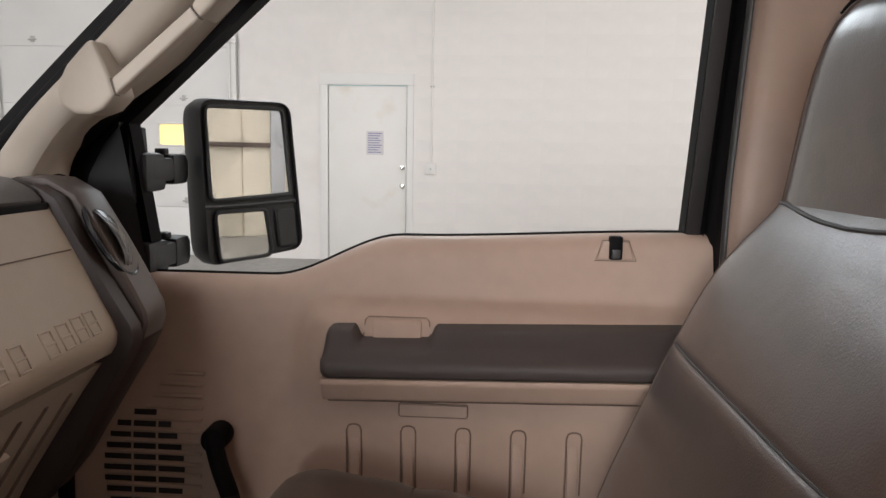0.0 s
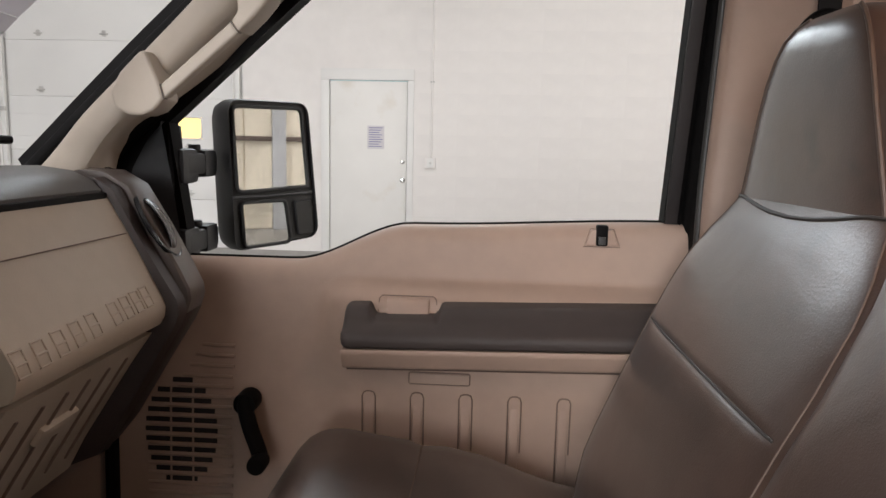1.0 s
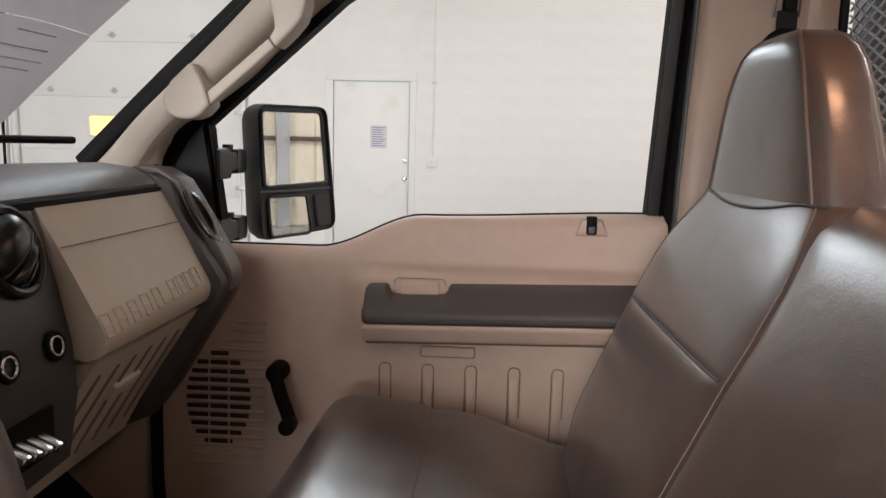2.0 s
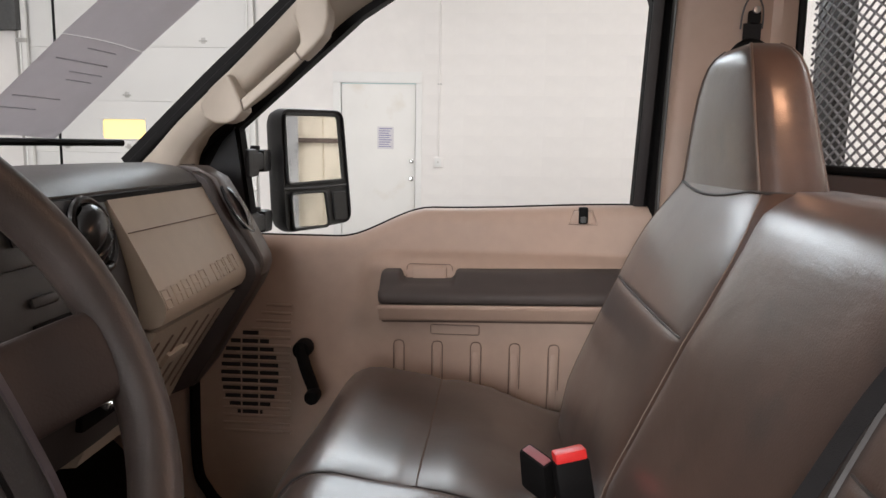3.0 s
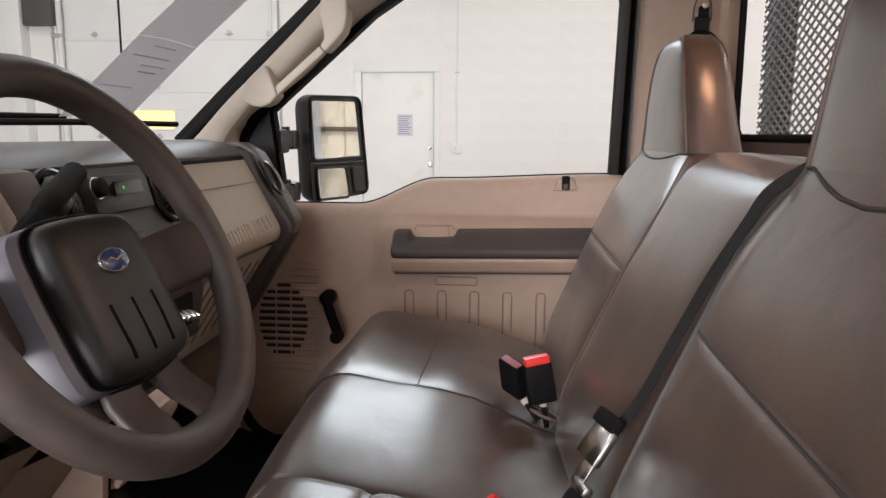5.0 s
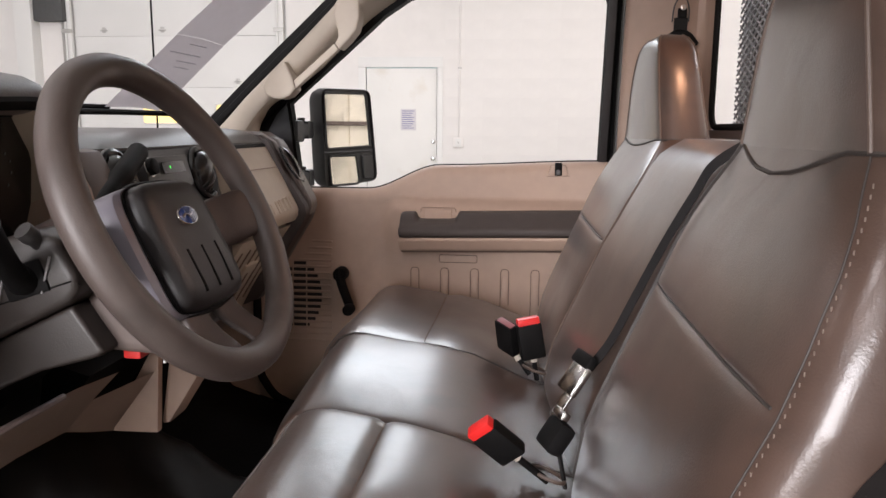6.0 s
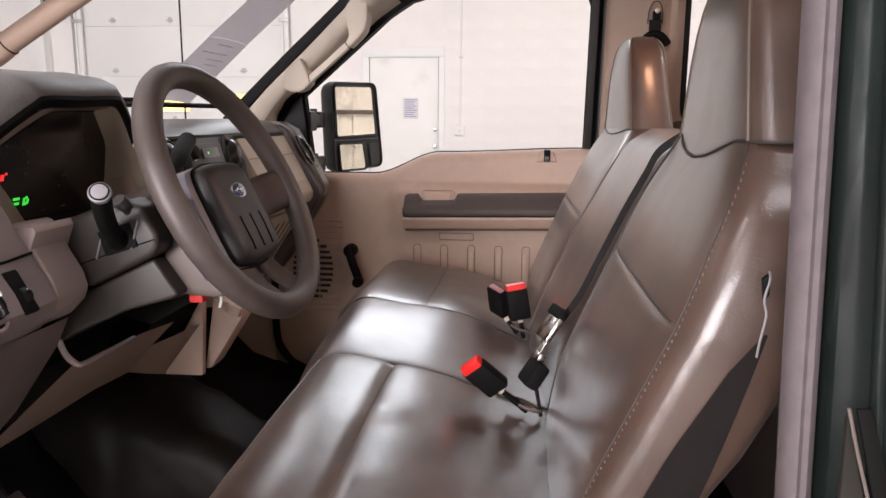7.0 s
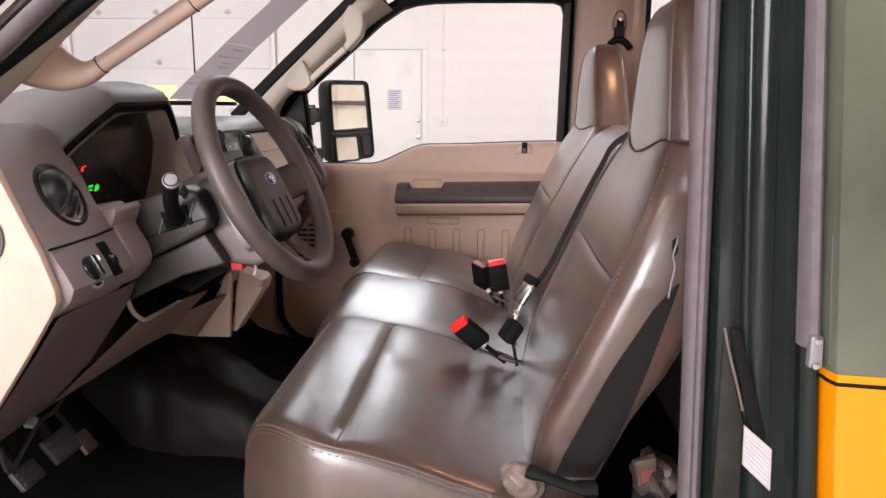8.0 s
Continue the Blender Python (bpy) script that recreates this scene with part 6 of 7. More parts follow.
row = row[17:]
part("edge_seam", bm_tube([p + V(0, -0.0062, -0.0035) for p in row], 0.0011, 6), VINYL_SIDE, dc)
for p, q in zip(row, row[1:]):
    n_ = max(1, int((q - p).length / 0.0085))
    for k in range(n_):
        c_ = p.lerp(q, (k + 0.5) / n_) + V(0, -0.0095, -0.0085)
        part("stitch", bm_box(tuple(c_), (0.0042, 0.0012, 0.0011), 0, (q - p).to_track_quat("X", "Z").to_matrix().to_4x4()), THREAD, dc)


def back_front(z):
    """x of the seat back's front face."""
    return float(np.interp(z, [0.95, 1.04, 1.10, 1.20, 1.31, 1.40, 1.51, 1.60, 1.70, 1.75], [0.165, 0.178, 0.19, 0.232, 0.280, 0.315, 0.366, 0.369, 0.377, 0.395]))


def back_half(z):
    """Half the width of a seat back."""
    return float(np.interp(z, [0.93, 0.98, 1.04, 1.10, 1.17, 1.24, 1.31, 1.37, 1.42, 1.46, 1.49, 1.512], [0.235, 0.25, 0.258, 0.264, 0.270, 0.274, 0.276, 0.270, 0.256, 0.236, 0.214, 0.198]))


def crease(z):
    """The sewn fold across the back: a groove with a swelling under it."""
    return 0.0032 * math.exp(-((z - 1.314) / 0.004) ** 2) - 0.0006 * math.exp(-((z - 1.288) / 0.02) ** 2)


def super_section(cy, hw, x0, x1, z, p=3.2, n=36, crown=0.012):
    out = []
    for k in range(n):
        a = k * math.tau / n
        ca, sa = math.cos(a), math.sin(a)
        u, v = abs(ca) ** (2 / p) * (1 if ca > 0 else -1), abs(sa) ** (2 / p) * (1 if sa > 0 else -1)
        x = (x0 + x1) / 2 - (x1 - x0) / 2 * u
        out.append((x, cy + hw * v, z))
    return out


def seat_back(name, cy, wide=1.0, p=4.2, move=lambda y, z: 0.0):
    def warp(bm):
        for v in bm.verts:
            v.co.x += move(v.co.y, v.co.z)
        return bm

    lower = [(float(z), back_half(z) * (1 + (wide - 1) * smooth(1.5, 1.42, z)), float(np.interp(z, [0.93, 1.04, 1.17, 1.31, 1.512], [0.10, 0.135, 0.165, 0.172, 0.152]))) for z in sorted(list(np.linspace(0.93, 1.25, 9)) + [1.265, 1.28, 1.295, 1.302, 1.308, 1.311, 1.314, 1.317, 1.32, 1.326, 1.335, 1.36, 1.39, 1.42, 1.44, 1.46, 1.475, 1.49, 1.502, 1.512])]
    secs = []
    for z, hw, th in lower:
        sec = super_section(cy, hw, back_front(z), back_front(z) + th, z, p, 48)
        secs.append([(x + crease(z) * (1 - smooth(0.70, 0.88, abs(y - cy) / hw)) * (x < back_front(z) + th * 0.5), y, zz) for x, y, zz in sec])
    b = part(name, warp(bm_grid(secs, close_u=True, caps=True)), VINYL, seat, "worn brown vinyl seat back", 55)
    wh = 1.07 if cy < 0 else 1.0
    head = [(z, hw * wh, th) for z, hw, th in ((1.512, 0.192, 0.110), (1.53, 0.186, 0.107), (1.57, 0.172, 0.102), (1.62, 0.154, 0.098), (1.66, 0.138, 0.094), (1.69, 0.122, 0.088), (1.71, 0.106, 0.08), (1.724, 0.086, 0.067), (1.733, 0.062, 0.05), (1.738, 0.03, 0.025))]
    ends = []
    for z, hw, th in head:
        mid = back_front(min(z, 1.69)) + float(np.interp(z, [1.512, 1.69], [0.055, 0.044]))
        ends.append((mid, th, hw, z))
    secs = [super_section(cy, hw, mid - th / 2, mid + th / 2, z, 4.6) for mid, th, hw, z in ends]
    part("headrest", warp(bm_grid(secs, close_u=True, caps=True)), VINYL, b, "tall brown vinyl headrest", 60)
    line = [(back_front(1.314) + 0.172 / 2 * (1 - (1 - abs(v) ** p) ** (1 / p)) + 0.0032 * (1 - smooth(0.70, 0.88, abs(v))) - 0.0006, cy + v * wide * back_half(1.314), 1.314) for v in np.linspace(-0.84, 0.84, 25)]
    part("cross_seam", warp(bm_tube(line, 0.0016, 6)), SEAM, b, "dark sewn crease")
    # fold round the headrest's foot, piping up its corners, stitched seams down the sides
    ring = super_section(cy, 0.195 * wh, back_front(1.512) - 0.0005, back_front(1.512) + 0.116, 1.512, 4.0, 120)
    fold = []
    for x, y, z in ring:
        v = (y - cy) / 0.15
        if x < 0.42 and abs(v) < 1.25:
            z -= (0.026 if cy < 0 else 0.014) * max(0, 1 - v * v) ** 1.3
            u = min(0.97, abs(y - cy) / back_half(z))
            x = min(x, back_front(z) + 0.076 * (1 - (1 - u ** p) ** (1 / p))) - 0.0008
        fold.append((x, y, z))
    part("foot_seam", warp(bm_tube(fold, 0.0024, 6, closed=True)), SEAM, b)
    q = 0.5 ** (1 / p)
    for s in (-1, 1):
        line = [(back_front(z) + th / 2 * (1 - q) - 0.0004, cy + s * (hw * q + 0.0004), z) for z, hw, th in lower if z > 1.0]
        part("side_seam", warp(bm_tube(line, 0.0045 if cy < 0 and s > 0 else 0.0011, 6)), SEAM if cy < 0 else THREAD, b, "sewn seam")
        if cy < 0 and s < 0:
            for k in range(58):
                z = 1.02 + 0.0082 * k
                th, hw = float(np.interp(z, [0.93, 1.04, 1.17, 1.31, 1.512], [0.10, 0.135, 0.165, 0.172, 0.152])), wide * back_half(z)
                u = q + 0.018
                w = (1 - u ** p) ** (1 / p)
                part("stitch", bm_box((back_front(z) + th / 2 * (1 - w) - 0.0004, cy + s * (hw * u + 0.0004), z), (0.0012, 0.0012, 0.0038), 0.0), THREAD, b)
        qq = 0.5 ** (1 / 4.6)
        line = [(mid - th / 2 * qq - 0.0006, cy + s * (hw * qq + 0.0006), z) for mid, th, hw, z in ends[:-1]]
        part("head_seam", warp(bm_tube(line, 0.0027, 8)), VINYL_SIDE, b)
        line = [(mid + th / 2 * qq + 0.0006, cy + s * (hw * qq + 0.0006), z) for mid, th, hw, z in ends[:-1]]
        part("head_seam", warp(bm_tube(line, 0.0027, 8)), VINYL_SIDE, b)
    return b


seat_back("driver_back", DRV, 1.045, 5.5)
seat_back("passenger_back", PAS, 1.045, 5.5, set_forward)
# low middle back between the two, filling up to their seams
secs = []
for z, th in ((0.93, 0.09), (1.0, 0.11), (1.10, 0.13), (1.20, 0.145), (1.31, 0.15), (1.36, 0.15), (1.40, 0.15), (1.44, 0.146), (1.465, 0.14), (1.485, 0.132), (1.50, 0.12), (1.51, 0.10), (1.515, 0.075)):
    x0 = back_front(z) + 0.005 + max(0, z - 1.47) ** 2 * 20
    y0, y1 = DRV + back_half(z) - 0.006, PAS - back_half(z) + 0.03
    secs.append(super_section((y0 + y1) / 2, (y1 - y0) / 2, x0, x0 + th, z, 7, 48))
secs = [[(x + set_forward(y, z), y, z) for x, y, z in sec] for sec in secs]
part("centre_back", bm_grid(secs, close_u=True, caps=True), VINYL, seat, "brown vinyl middle seat back", 55)
part("seat_base", bm_box((0.0, MID, 0.79), (0.46, 1.45, 0.12), 0.02), CHARCOAL, seat)
# dark cloth gusset of the driver's seat side, lying on its skin
def side_y(x, z):
    th = float(np.interp(z, [0.93, 1.04, 1.17, 1.31, 1.512], [0.10, 0.135, 0.165, 0.172, 0.152]))
    u = min(0.999, abs((x - back_front(z) - th / 2) / (th / 2)))
    return DRV - 1.045 * back_half(z) * (1 - u ** 5.5) ** (1 / 5.5)


rows = []
for z in np.linspace(1.005, 1.318, 16):
    a = float(np.interp(z, [1.005, 1.046, 1.183, 1.28, 1.318], [0.214, 0.228, 0.288, 0.342, 0.372]))
    b = float(np.interp(z, [1.005, 1.034, 1.193, 1.28, 1.318], [0.285, 0.296, 0.342, 0.366, 0.376]))
    rows.append([(x, side_y(x, z) - 0.0016, z) for x in np.linspace(a, b, 6)])
part("gusset", bm_grid(rows), CLOTH, seat, "dark cloth gusset on the seat side")
# recliner lever under a rumpled cover
part("recliner_lever", bm_tube(spline([(0.172, -0.495, 1.046), (0.198, -0.505, 1.042), (0.235, -0.508, 1.031), (0.268, -0.506, 1.029)], 4), [0.014] * 3 + [0.0105] * 6 + [0.0145] * 4, 12, flat=0.7), BLACK, seat, "black recliner lever")
bm = bmesh.new()
bmesh.ops.create_icosphere(bm, subdivisions=4, radius=1)
for v in bm.verts:
    k = 1 + 0.16 * noise.noise(v.co * 2.3) + 0.16 * abs(noise.noise(v.co * 4.5))
    v.co = Vector((0.166 + v.co.x * 0.031 * k, -0.468 + v.co.y * 0.024 * k, 1.018 + v.co.z * (0.033 if v.co.z < 0 else 0.022) * k - 0.25 * v.co.x * 0.03))
part("recliner_cover", bm, VINYL_TAN, seat, "rumpled tan recliner cover")
clip = part("side_clip", bm_tube(spline([(0.36, -0.49, 1.392), (0.357, -0.503, 1.386), (0.352, -0.507, 1.368), (0.355, -0.507, 1.352), (0.352, -0.506, 1.33), (0.350, -0.505, 1.31)], 4), 0.0012, 8), MESH, seat, "bent metal wire hook")
part("hook_strap", bm_prism([(0.353, 1.385), (0.361, 1.392), (0.361, 1.370), (0.356, 1.362)], -0.495, -0.488, "y", 0.002), BLACK, clip, "black strap behind the hook")

# ---- belts and buckles ----
def strap(name, pts, width, label, normal):
    n = Vector(normal).normalized()
    path = spline(pts, 6)
    rows = []
    for i, p in enumerate(path):
        d = (path[min(i + 1, len(path) - 1)] - path[max(i - 1, 0)]).normalized()
        s = d.cross(n).normalized() * width / 2
        rows.append([p - s - n * 0.0006, p - s + n * 0.0006, p + s + n * 0.0006, p + s - n * 0.0006])
    belt = thing(name, label, "seat belt")
    part("webbing", bm_grid(rows, close_u=True, caps=True), WEB, belt)
    return belt


def buckle(base, tip, roll, lab, k=1.0):
    b = thing("belt_buckle", lab, "belt buckle", "belt buckles")
    base, tip = Vector(base), Vector(tip)
    d = (tip - base).normalized()
    m = d.to_track_quat("Z", "Y").to_matrix().to_4x4() @ pose(0, 0, 0, 0, 0, roll)
    L = 0.085 * k
    part("buckle_body", bm_box(tuple(tip - d * L / 2), (0.030 * k, 0.058 * k, L), 0.007 * k, m), BLACK, b)
    part("release_button", bm_box(tuple(tip + d * 0.002), (0.027 * k, 0.052 * k, 0.024 * k), 0.005 * k, m), RED, b, "red release button")
    part("collar", bm_tube([tip - d * (L + 0.007), tip - d * (L - 0.002)], 0.007, 10), LINER, b, "pale plastic collar")
    part("stalk", bm_tube([base - d * 0.02, tip - d * (L + 0.006)], 0.0055, 10), BLACK, b)
    return b


buckle((0.130, 0.488, 1.035), (0.112, 0.490, 1.136), 20, "black belt buckle with red button standing in the seat gap", 0.89)
bb = thing("belt_buckle", "black plain backed belt buckle beside the red one", "belt buckle", "belt buckles")
m = pose(0, 0, 0, 12, -18, 40)
part("buckle_body", bm_box((0.070, 0.515, 1.098), (0.024, 0.052, 0.074), 0.006, m), BLACK, bb)
part("release_button", bm_box(tuple(Vector((0.070, 0.515, 1.098)) + m.to_3x3() @ Vector((0, 0, 0.0335))), (0.016, 0.045, 0.009), 0.003, m), FADED_PINK, bb, "faded pink release button")
part("collar", bm_tube([(0.0958, 0.502, 1.052), (0.09, 0.505, 1.06)], 0.007, 10), LINER, bb, "pale plastic collar")
part("stalk", bm_tube([(0.118, 0.495, 1.024), (0.0955, 0.5022, 1.0534)], 0.0055, 10), BLACK, bb)
buckle((0.125, 0.035, 1.03), (0.044, 0.003, 1.108), -30, "black belt buckle with red button lying on the cushion", 0.78)
for cx, cy_, cz in ((0.128, 0.492, 1.034), (0.138, 0.04, 1.024)):
    ring_ = [(cx + 0.034 * math.cos(a) * 0.75, cy_ + 0.016 * math.sin(a) - 0.01 * math.cos(a), cz - 0.006 * math.cos(a) + 0.004) for a in [k * math.tau / 20 for k in range(20)]]
    part("buckle_slot", bm_tube(ring_, 0.0032, 8, closed=True), VINYL_SIDE, seat, "rolled edge of the buckle slot")
st = strap("centre_belt", [(0.43, 0.02, 1.535), (0.395, 0.022, 1.52), (0.347, 0.034, 1.486), (0.328, 0.052, 1.445), (0.298, 0.076, 1.376), (0.262, 0.088, 1.293), (0.228, 0.098, 1.215), (0.195, 0.105, 1.165)], 0.0175, "dark grey belt webbing lying across the seat back", (-0.85, -0.45, 0.3))
m = pose(0, 0, 0, 0, 35, 20)
tg = part("tongue", bm_box((0.178, 0.095, 1.158), (0.012, 0.05, 0.05), 0.004, m), CHROME, st, "bright metal belt tongue")
part("tongue_blade", bm_box((0.16, 0.09, 1.118), (0.004, 0.026, 0.05), 0.001, m), CHROME, tg)
part("tongue_loop", bm_box((0.192, 0.105, 1.185), (0.014, 0.054, 0.022), 0.005, m), BLACK, tg)
b2 = thing("belt_latch", "black belt latch on a short strap", "belt buckle", "belt buckles")
part("latch_body", bm_box((0.15, 0.06, 1.08), (0.03, 0.05, 0.05), 0.01, m), BLACK, b2)
part("latch_loop", bm_box((0.158, 0.066, 1.112), (0.014, 0.034, 0.014), 0.003, m), CHROME, b2, "bright metal loop")
part("latch_strap", bm_tube([(0.155, 0.05, 1.06), (0.165, 0.035, 1.01)], 0.012, 8, flat=0.3), WEB, b2)
# shoulder belt guide on the pillar behind the passenger
gd = thing("belt_guide", "dark shoulder belt guide on the pillar trim", "belt guide")
part("guide_loop", bm_tube(spline([(0.466, 1.002, 1.805), (0.468, 0.996, 1.84), (0.478, 0.993, 1.862), (0.494, 0.992, 1.862), (0.504, 0.993, 1.84), (0.506, 0.998, 1.805)], 5), 0.0018, 8), CHARCOAL, gd)
part("guide_plate", bm_box((0.489, 0.996, 1.826), (0.022, 0.018, 0.026), 0.005), BLACK, gd)
part("guide_web", bm_box((0.486, 0.995, 1.79), (0.034, 0.005, 0.05), 0.002), WEB, gd)
part("guide_shell", bm_tube(spline([(0.452, 1.004, 1.748), (0.466, 0.996, 1.768), (0.484, 0.99, 1.775), (0.506, 0.992, 1.768), (0.525, 1.0, 1.748)], 4), 0.011, 10), BLACK, gd)


part("guide_pin", bm_disc((0.488, 0.984, 1.838), (0, -1, 0), 0.007, 0.006, 16, 0.0015), STEEL, gd, "small metal anchor pin")


# ---- driver's door opening ----
jamb = thing("door_jamb", "dark green painted door opening with dusty rubber seals", "door jamb")


def xj(z, a, b):
    return a + (b - a) * (1.683 - z) / 0.63


rows = []
for z in np.linspace(0.4, 2.05, 20):
    a = xj(z, 0.349, 0.371)
    rows.append([(a + u, y, z) for u, y in ((0.001, -0.535), (-0.001, -0.552), (0.003, -0.562), (0.009, -0.566), (0.013, -0.5635), (0.017, -0.567), (0.023, -0.563), (0.028, -0.55), (0.03, -0.52))])
part("inner_weatherstrip", bm_grid(rows), SEAL_GREY, jamb, "dusty grey rubber door seal")
rows = []
for z in np.linspace(0.4, 2.05, 24):
    a, b = xj(z, 0.378, 0.402), xj(z, 0.447, 0.505)
    rows.append([(a - 0.004, -0.52, z), (a, -0.555, z), (a + 0.006, -0.563, z), (a + (b - a) * 0.2, -0.566, z), (a + (b - a) * 0.3, -0.574, z), (a + (b - a) * 0.38, -0.588, z), (a + (b - a) * 0.46, -0.594, z), (a + (b - a) * 0.55, -0.597, z), (a + (b - a) * 0.65, -0.597, z), (a + (b - a) * 0.75, -0.594, z), (a + (b - a) * 0.86, -0.594, z), (b - 0.004, -0.603, z), (b, -0.612, z), (b + 0.004, -0.62, z)])
part("jamb_panel", bm_grid(rows), GREEN_SHADED, jamb, "glossy green jamb, darkened as in shade")
rows = []
for z in np.linspace(1.285, 2.05, 14):
    b = xj(z, 0.449, 0.500)
    rows.append([(b + u, y, z) for u, y in ((-0.002, -0.60), (-0.001, -0.618), (0.006, -0.626), (0.014, -0.627), (0.019, -0.622), (0.02, -0.605))])
part("outer_weatherstrip", bm_grid(rows), SEAL_GREY, jamb, "dusty grey rubber seal on the jamb edge")
rows = []
for z in np.linspace(0.4, 1.285, 10):
    b = xj(z, 0.449, 0.500)
    rows.append([(b + u, y, z) for u, y in ((-0.002, -0.60), (-0.001, -0.616), (0.006, -0.623), (0.014, -0.624), (0.019, -0.62), (0.02, -0.605))])
part("jamb_edge", bm_grid(rows), GREEN_SHADED, jamb)
# outside of the cab behind the door: green above, yellow band with a thin dark line
rows = []
for z in np.linspace(1.262, 2.02, 14):
    b = xj(z, 0.470, 0.522)
    rows.append([(b, -0.612, z), (b + 0.001, -0.63, z), (b + 0.006, -0.645, z), (0.60, -0.655 + 0.02 * smooth(1.5, 2.0, z), z), (0.76, -0.65 + 0.02 * smooth(1.5, 2.0, z), z), (0.78, -0.63, z)])
part("cab_side", bm_grid(rows), GREEN, cab, "glossy dark green cab side")
for z0, z1, mt in ((1.2525, 1.262, YELLOW), (1.2475, 1.2525, BLACK), (0.4, 1.2475, YELLOW)):
    rows = []
    for z in np.linspace(z0, z1, 3 if z1 - z0 < 0.1 else 8):
        b = xj(z, 0.470, 0.522)
        rows.append([(b, -0.613, z), (b + 0.001, -0.631, z), (b + 0.006, -0.646, z), (0.60, -0.656, z), (0.76, -0.651, z), (0.78, -0.63, z)])
    part("cab_band" if mt is YELLOW else "band_line", bm_grid(rows), mt, cab, "yellow painted band" if mt is YELLOW else "")
# ridges pressed into the jamb, a brown inner sheet, belt strap end, striker and its bolts
for x0, x1 in ((0.402, 0.442), (0.424, 0.468)):
    rows = [[(xj(z, x0, x1) + 0.007 * math.cos(a), -0.5835 - 0.0075 * math.sin(a) - (0.006 if x0 > 0.41 else 0), z) for a in np.linspace(0, math.pi, 9)] for z in np.linspace(1.12, 2.04, 14)]
    part("jamb_ridge", bm_grid(rows), GREEN_SHADED, jamb, "rounded glossy green ridge")
part("inner_sheet", bm_prism([(0.397, 1.293), (0.401, 1.02), (0.435, 1.02), (0.429, 1.178)], -0.5985, -0.592, "y", 0.002), OLIVE, jamb, "dark sheet inside the jamb")
part("sheet_edge", bm_tube(spline([(0.396, -0.601, 1.30), (0.406, -0.602, 1.262), (0.417, -0.602, 1.226), (0.426, -0.601, 1.195)], 4), 0.0016, 6), TAN_DARK, jamb)
part("strap_end", bm_prism([(0.402, 1.30), (0.414, 1.30), (0.456, 1.165), (0.453, 1.14), (0.432, 1.185)], -0.6025, -0.598, "y", 0.002), MATBLACK, jamb, "black strap over the jamb")
sp = part("striker", bm_prism([(0.484, 1.302), (0.498, 1.302), (0.500, 1.264), (0.484, 1.264)], -0.634, -0.622, "y", 0.003), MESH, jamb, "worn steel striker plate")
for z in (1.298, 1.268):
    part("striker_bolt", bm_disc((0.491, -0.634, z), (0, -1, 0), 0.0045, 0.004, 12, 0.001), CHROME, sp)
for x, z in ((0.523, 1.345), (0.5195, 1.41)):
    part("paint_chip", bm_box((x, -0.638, z), (0.004, 0.003, 0.007), 0.001), CHROME, jamb)
part("edge_bead", bm_tube([(xj(z, 0.474, 0.526), -0.634, z) for z in np.linspace(1.27, 1.42, 6)], 0.002, 6), SEAL_GREY, jamb, "grey sealer bead")
stick = [(0.428, 1.178), (0.463, 1.148), (0.466, 1.092), (0.430, 1.126)]
sk = part("sticker", bm_prism(stick, -0.6065, -0.6035, "y"), STICKER, jamb, "greyed white information sticker")
for k in range(7):
    t = 0.12 + 0.12 * k
    p0, p1 = Vector((0.431, -0.6072, 1.172 - t * 0.048)), Vector((0.461, -0.6072, 1.144 - t * 0.05))
    part("text_bar", bm_tube([p0, p1], 0.0009, 4), INK, sk)
part("rocker", bm_box((-0.15, -0.585, 0.60), (1.4, 0.06, 0.14), 0.015), GREEN_SHADED, cab)


# ---- sheet on the windshield, wiper, aerial, screen behind the window ----
sheet = thing("paper_sheet", "folded white paper sheet with printed lines inside the windshield", "paper")
pa, pb_, pc, pd_ = Vector((-0.84, 0.59, 1.575)), Vector((-0.84, 0.84, 1.572)), Vector((-0.667, 0.598, 1.731)), Vector((-0.664, 0.848, 1.734))
top_l, top_r = pc + (pc - pa) * 0.95 + V(0.012, 0, 0), pd_ + (pd_ - pb_) * 0.95 + V(0.012, 0, 0)


def sheet_quad(a, b, c, d, name):
    rows = [[a.lerp(b, u).lerp(c.lerp(d, u), v) + V(0, 0, 0.004 * math.sin(math.pi * u)) for u in np.linspace(0, 1, 7)] for v in np.linspace(0, 1, 7)]
    bm = bm_grid(rows)
    bmesh.ops.solidify(bm, geom=bm.faces[:], thickness=0.0012)
    return part(name, bm, PAPER, sheet)


q1 = sheet_quad(pa, pb_, pc, pd_, "lower_leaf")
sheet_quad(pc + V(0, 0, 0.001), pd_ + V(0, 0, 0.001), top_l, top_r, "upper_leaf")
for v, u0, u1 in ((0.93, 0.35, 0.7), (0.80, 0.15, 0.75), (0.70, 0.4, 0.8), (0.62, 0.45, 0.75), (0.42, 0.1, 0.6), (0.3, 0.1, 0.45)):
    a0, a1 = pa.lerp(pc, v).lerp(pb_.lerp(pd_, v), u0), pa.lerp(pc, v).lerp(pb_.lerp(pd_, v), u1)
    part("text_bar", bm_tube([a0 + V(0.0006, 0, -0.0006), a1 + V(0.0006, 0, -0.0006)], 0.0010, 4), INK, q1)
wp = thing("wiper", "black windshield wiper arm and blade", "wiper")
part("blade", bm_tube([(-0.93, 0.30, 1.56), (-0.87, 0.7, 1.566), (-0.80, 1.015, 1.566)], 0.007, 8), BLACK, wp)
part("arm", bm_tube([(-0.99, 0.15, 1.545), (-0.94, 0.4, 1.575), (-0.885, 0.68, 1.577)], 0.006, 8), BLACK, wp)
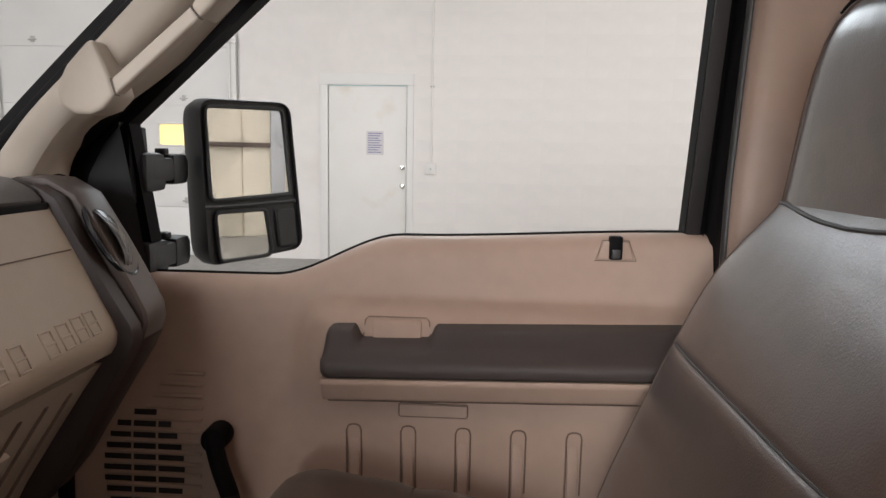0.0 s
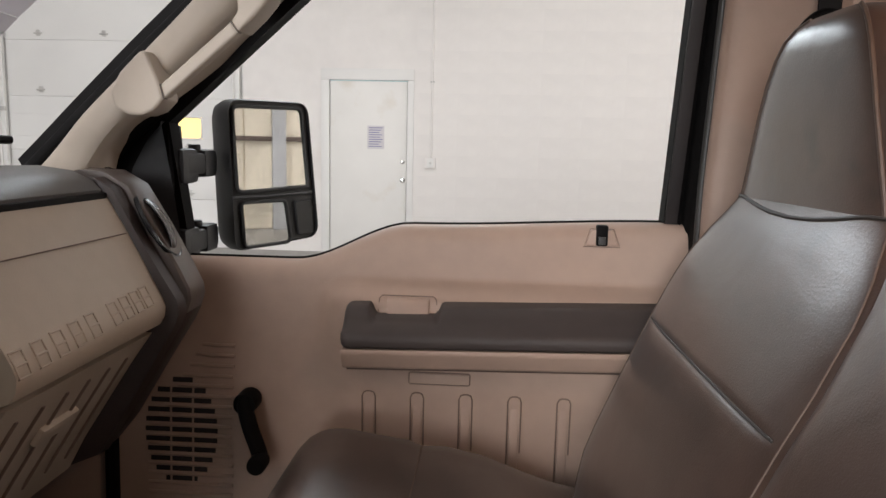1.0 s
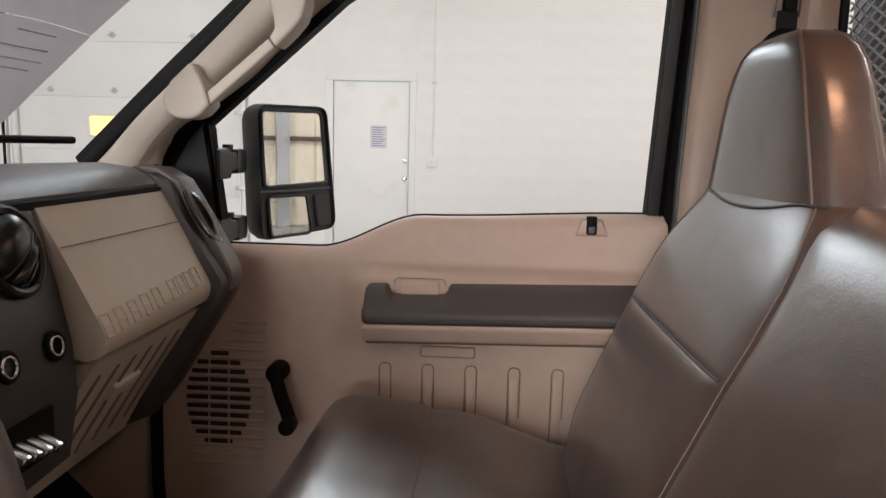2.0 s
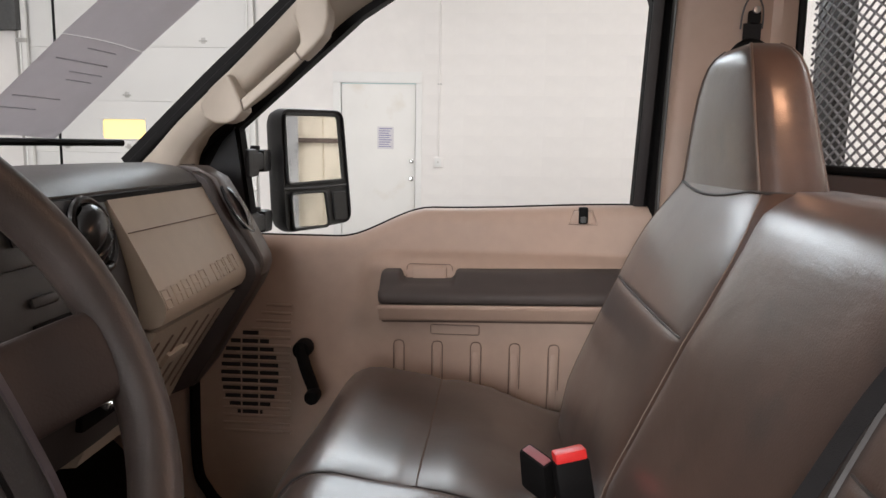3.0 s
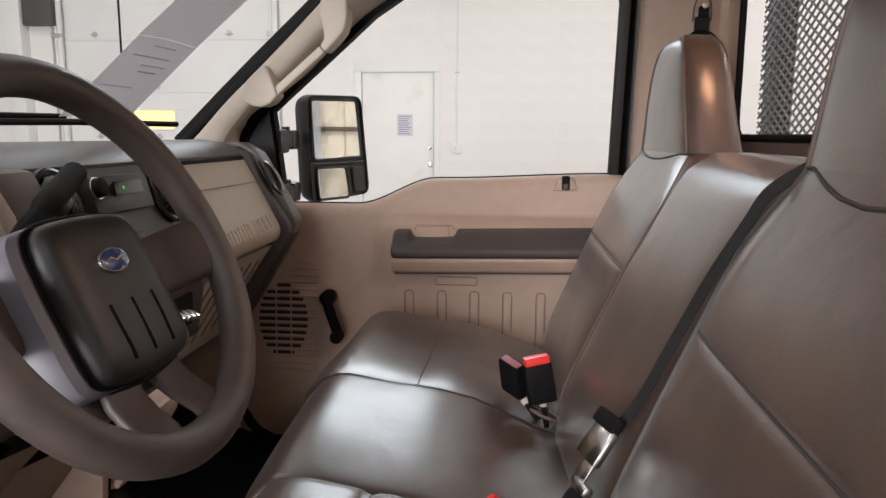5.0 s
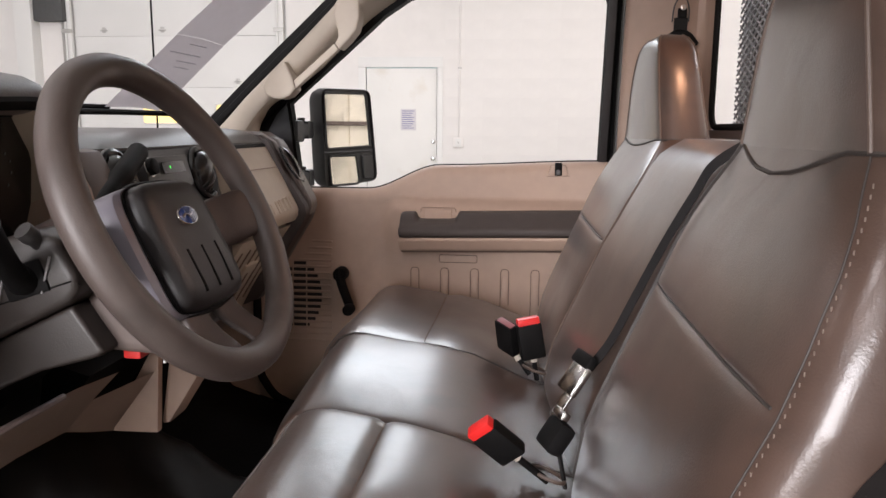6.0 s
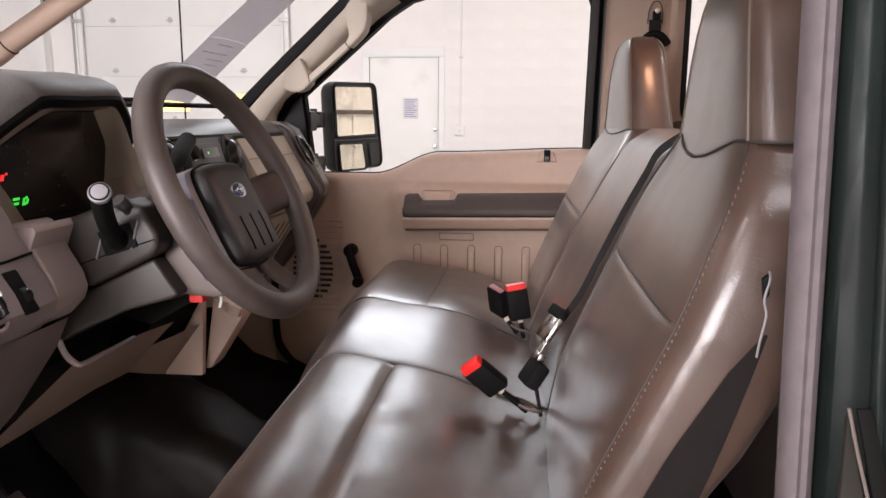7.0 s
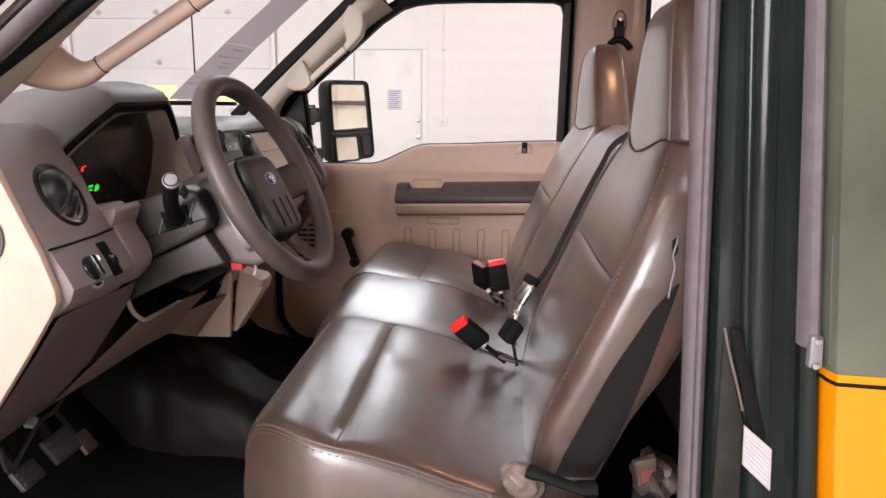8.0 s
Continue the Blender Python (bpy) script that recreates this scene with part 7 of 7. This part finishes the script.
part("pivot_cover", bm_box((-1.0, 0.13, 1.553), (0.06, 0.10, 0.026), 0.008, pose(0, 0, 0, 0, 0, 14)), CHARCOAL, wp, "dark grey wiper pivot cover")
tagged(part("aerial", bm_tube([(-0.94, 1.02, 1.42), (-0.94, 1.02, 2.2)], 0.0028, 8), BLACK), "thin black aerial mast on the fender", "aerial")
hood_rows = [[(x, y, 1.50 - 0.10 * ((x + 0.95) / 1.0) ** 2 - 0.03 * ((y - MID) / 0.8) ** 2) for y in np.linspace(-0.55, 1.15, 10)] for x in np.linspace(-0.95, -1.95, 8)]
bm = bm_grid(hood_rows)
bmesh.ops.solidify(bm, geom=bm.faces[:], thickness=0.025)
tagged(part("hood", bm, GREEN), "dark green hood in front of the windshield", "hood")
for y0, y1 in ((-0.62, -0.553), (1.153, 1.22)):
    part("front_fender", bm_prism([(-0.98, 1.48), (-1.4, 1.45), (-1.95, 1.37), (-1.98, 0.85), (-1.86, 0.8), (-1.8, 1.0), (-1.62, 1.14), (-1.38, 1.14), (-1.2, 1.0), (-1.14, 0.75), (-0.98, 0.75)], y0, y1, "y", 0.012), GREEN, cab, "dark green front fender")
part("front_panel", bm_box((-1.965, MID, 1.08), (0.05, 1.70, 0.5), 0.015), CHARCOAL, cab)
for y in (-0.12, 0.71):
    part("chassis_rail", bm_box((0.4, y, 0.64), (4.9, 0.08, 0.10), 0.006), BLACK, cab)


def road_wheel(x, y, s):
    w = part("wheel", bm_ring((x, y, GROUND + 0.385), (0, 1, 0), 0.285, 0.10, 36, 12), BLACK, cab, "black tyre on a steel wheel")
    part("rim", bm_disc((x, y - 0.09, GROUND + 0.385), (0, 1, 0), 0.215, 0.18, 32, 0.01), STEEL, w)


for x in (-1.5, 2.1):
    for y in (-0.46, 1.05):
        road_wheel(x, y, 1)


def mesh_screen():
    s = thing("window_guard", "grey expanded metal guard behind the rear window", "guard")
    x, y0, y1, z0, z1 = 0.70, -0.62, 1.235, 1.50, 2.02
    dy, dz = 0.046, 0.0245
    verts, faces = [], []

    def bar(p, q, r=0.0014):
        p, q = Vector(p), Vector(q)
        d = (q - p).normalized()
        a = Vector((1, 0, 0))
        b = d.cross(a)
        k = len(verts)
        for e in (p, q):
            verts.extend([e + a * r * 1.6 + b * r, e - a * r * 1.6 + b * r, e - a * r * 1.6 - b * r, e + a * r * 1.6 - b * r])
        for i in range(4):
            faces.append((k + i, k + (i + 1) % 4, k + 4 + (i + 1) % 4, k + 4 + i))
    n = int((y1 - y0) / dy) + int((z1 - z0) / dz) + 2
    for sgn in (1, -1):
        for i in range(-80, n + 80):
            # lines z = z0 + sgn * (y - yi) * dz / dy
            yi = y0 + i * dy
            pts = []
            ya, yb = (yi, yi + (z1 - z0) * dy / dz) if sgn > 0 else (yi, yi - (z1 - z0) * dy / dz)
            za, zb = z0, z1
            p, q = Vector((x, ya, za)), Vector((x, yb, zb))
            lo, hi = (p, q) if p.y < q.y else (q, p)
            if hi.y <= y0 or lo.y >= y1:
                continue
            if lo.y < y0:
                lo = lo.lerp(hi, (y0 - lo.y) / (hi.y - lo.y))
            if hi.y > y1:
                hi = lo.lerp(hi, (y1 - lo.y) / (hi.y - lo.y))
            bar(lo, hi)
    me = bpy.data.meshes.new("wires")
    me.from_pydata([tuple(v) for v in verts], [], faces)
    me.materials.append(MESH)
    w = new("wires", me)
    w.parent = s
    w["kind"] = "stuff"
    part("upright", bm_box((0.735, 1.205, 1.6), (0.04, 0.11, 1.2), 0.006), CHARCOAL, s, "dark steel upright")
    part("upright", bm_box((0.735, other(1.205), 1.6), (0.04, 0.11, 1.2), 0.006), CHARCOAL, s, "dark steel upright")
    part("guard_sill", bm_box((0.70, MID, 1.485), (0.08, 1.7, 0.03), 0.006), MESH, s)
    return s


mesh_screen()


# ---- blocks of the far wall: faint painted joints ----
bw, bh = 0.478, 0.239
block_mesh = None
for r in range(11):
    z = 0.86 + bh * r
    for c in range(-1, 9):
        x = -0.885 + bw * c + bw / 2
        if x - bw / 2 < DX1 + 0.055 or x > 3.4:
            continue
        if block_mesh is None:
            b0 = part("block", bm_box((0, 0, 0), (bw - 0.0004, 0.006, bh - 0.0003), 0.0002, seg=1), BLOCK, north)
            block_mesh = b0.data
        else:
            b0 = new("block", block_mesh)
            b0.parent = north
        b0.location = (x, WY - 0.0025, z)


# ---- litter behind the seat ----
def crumple(c, r, seed):
    bm = bmesh.new()
    bmesh.ops.create_icosphere(bm, subdivisions=3, radius=1)
    for v in bm.verts:
        k = 1 + 0.45 * noise.noise(v.co * 2.1 + Vector((seed, 0, 0))) + 0.2 * noise.noise(v.co * 5 + Vector((seed, 3, 0)))
        v.co = Vector((c[0] + v.co.x * r[0] * k, c[1] + v.co.y * r[1] * k, c[2] + v.co.z * r[2] * k))
    return bm


tagged(part("seat_bracket", bm_prism([(0.34, 0.70), (0.42, 0.70), (0.40, 0.985), (0.35, 0.985)], -0.36, -0.345, "y", 0.004), BLACK), "dark steel bracket behind the seat", "bracket")
bm = bm_box((0, 0, 0), (0.034, 0.012, 0.062), 0.003)
bmesh.ops.subdivide_edges(bm, edges=bm.edges[:], cuts=2, use_grid_fill=True)
for v in bm.verts:
    v.co += Vector((noise.noise(v.co * 60), noise.noise(v.co * 60 + V(4, 0, 0)), noise.noise(v.co * 60 + V(0, 7, 0)))) * 0.0035
bmesh.ops.transform(bm, matrix=pose(0.360, -0.40, 0.998, 6, -14, 12), verts=bm.verts)
wr = tagged(part("wrapper", bm, PAPER_FOIL, None, "", 20, False), "crumpled shiny tan and red packet standing behind the seat", "wrapper")
part("red_print", bm_box((0, 0, 0), (0.018, 0.0015, 0.022), 0.0005, pose(0, 0, 0, 6, -14, 12)), RED_PRINT, wr, "red printed patch").location = (0.358, -0.4085, 1.0)
tagged(part("rag", crumple((0.378, -0.37, 0.985), (0.035, 0.05, 0.03), 7.0), SPOKE), "dark brown crumpled rag behind the seat", "rag")
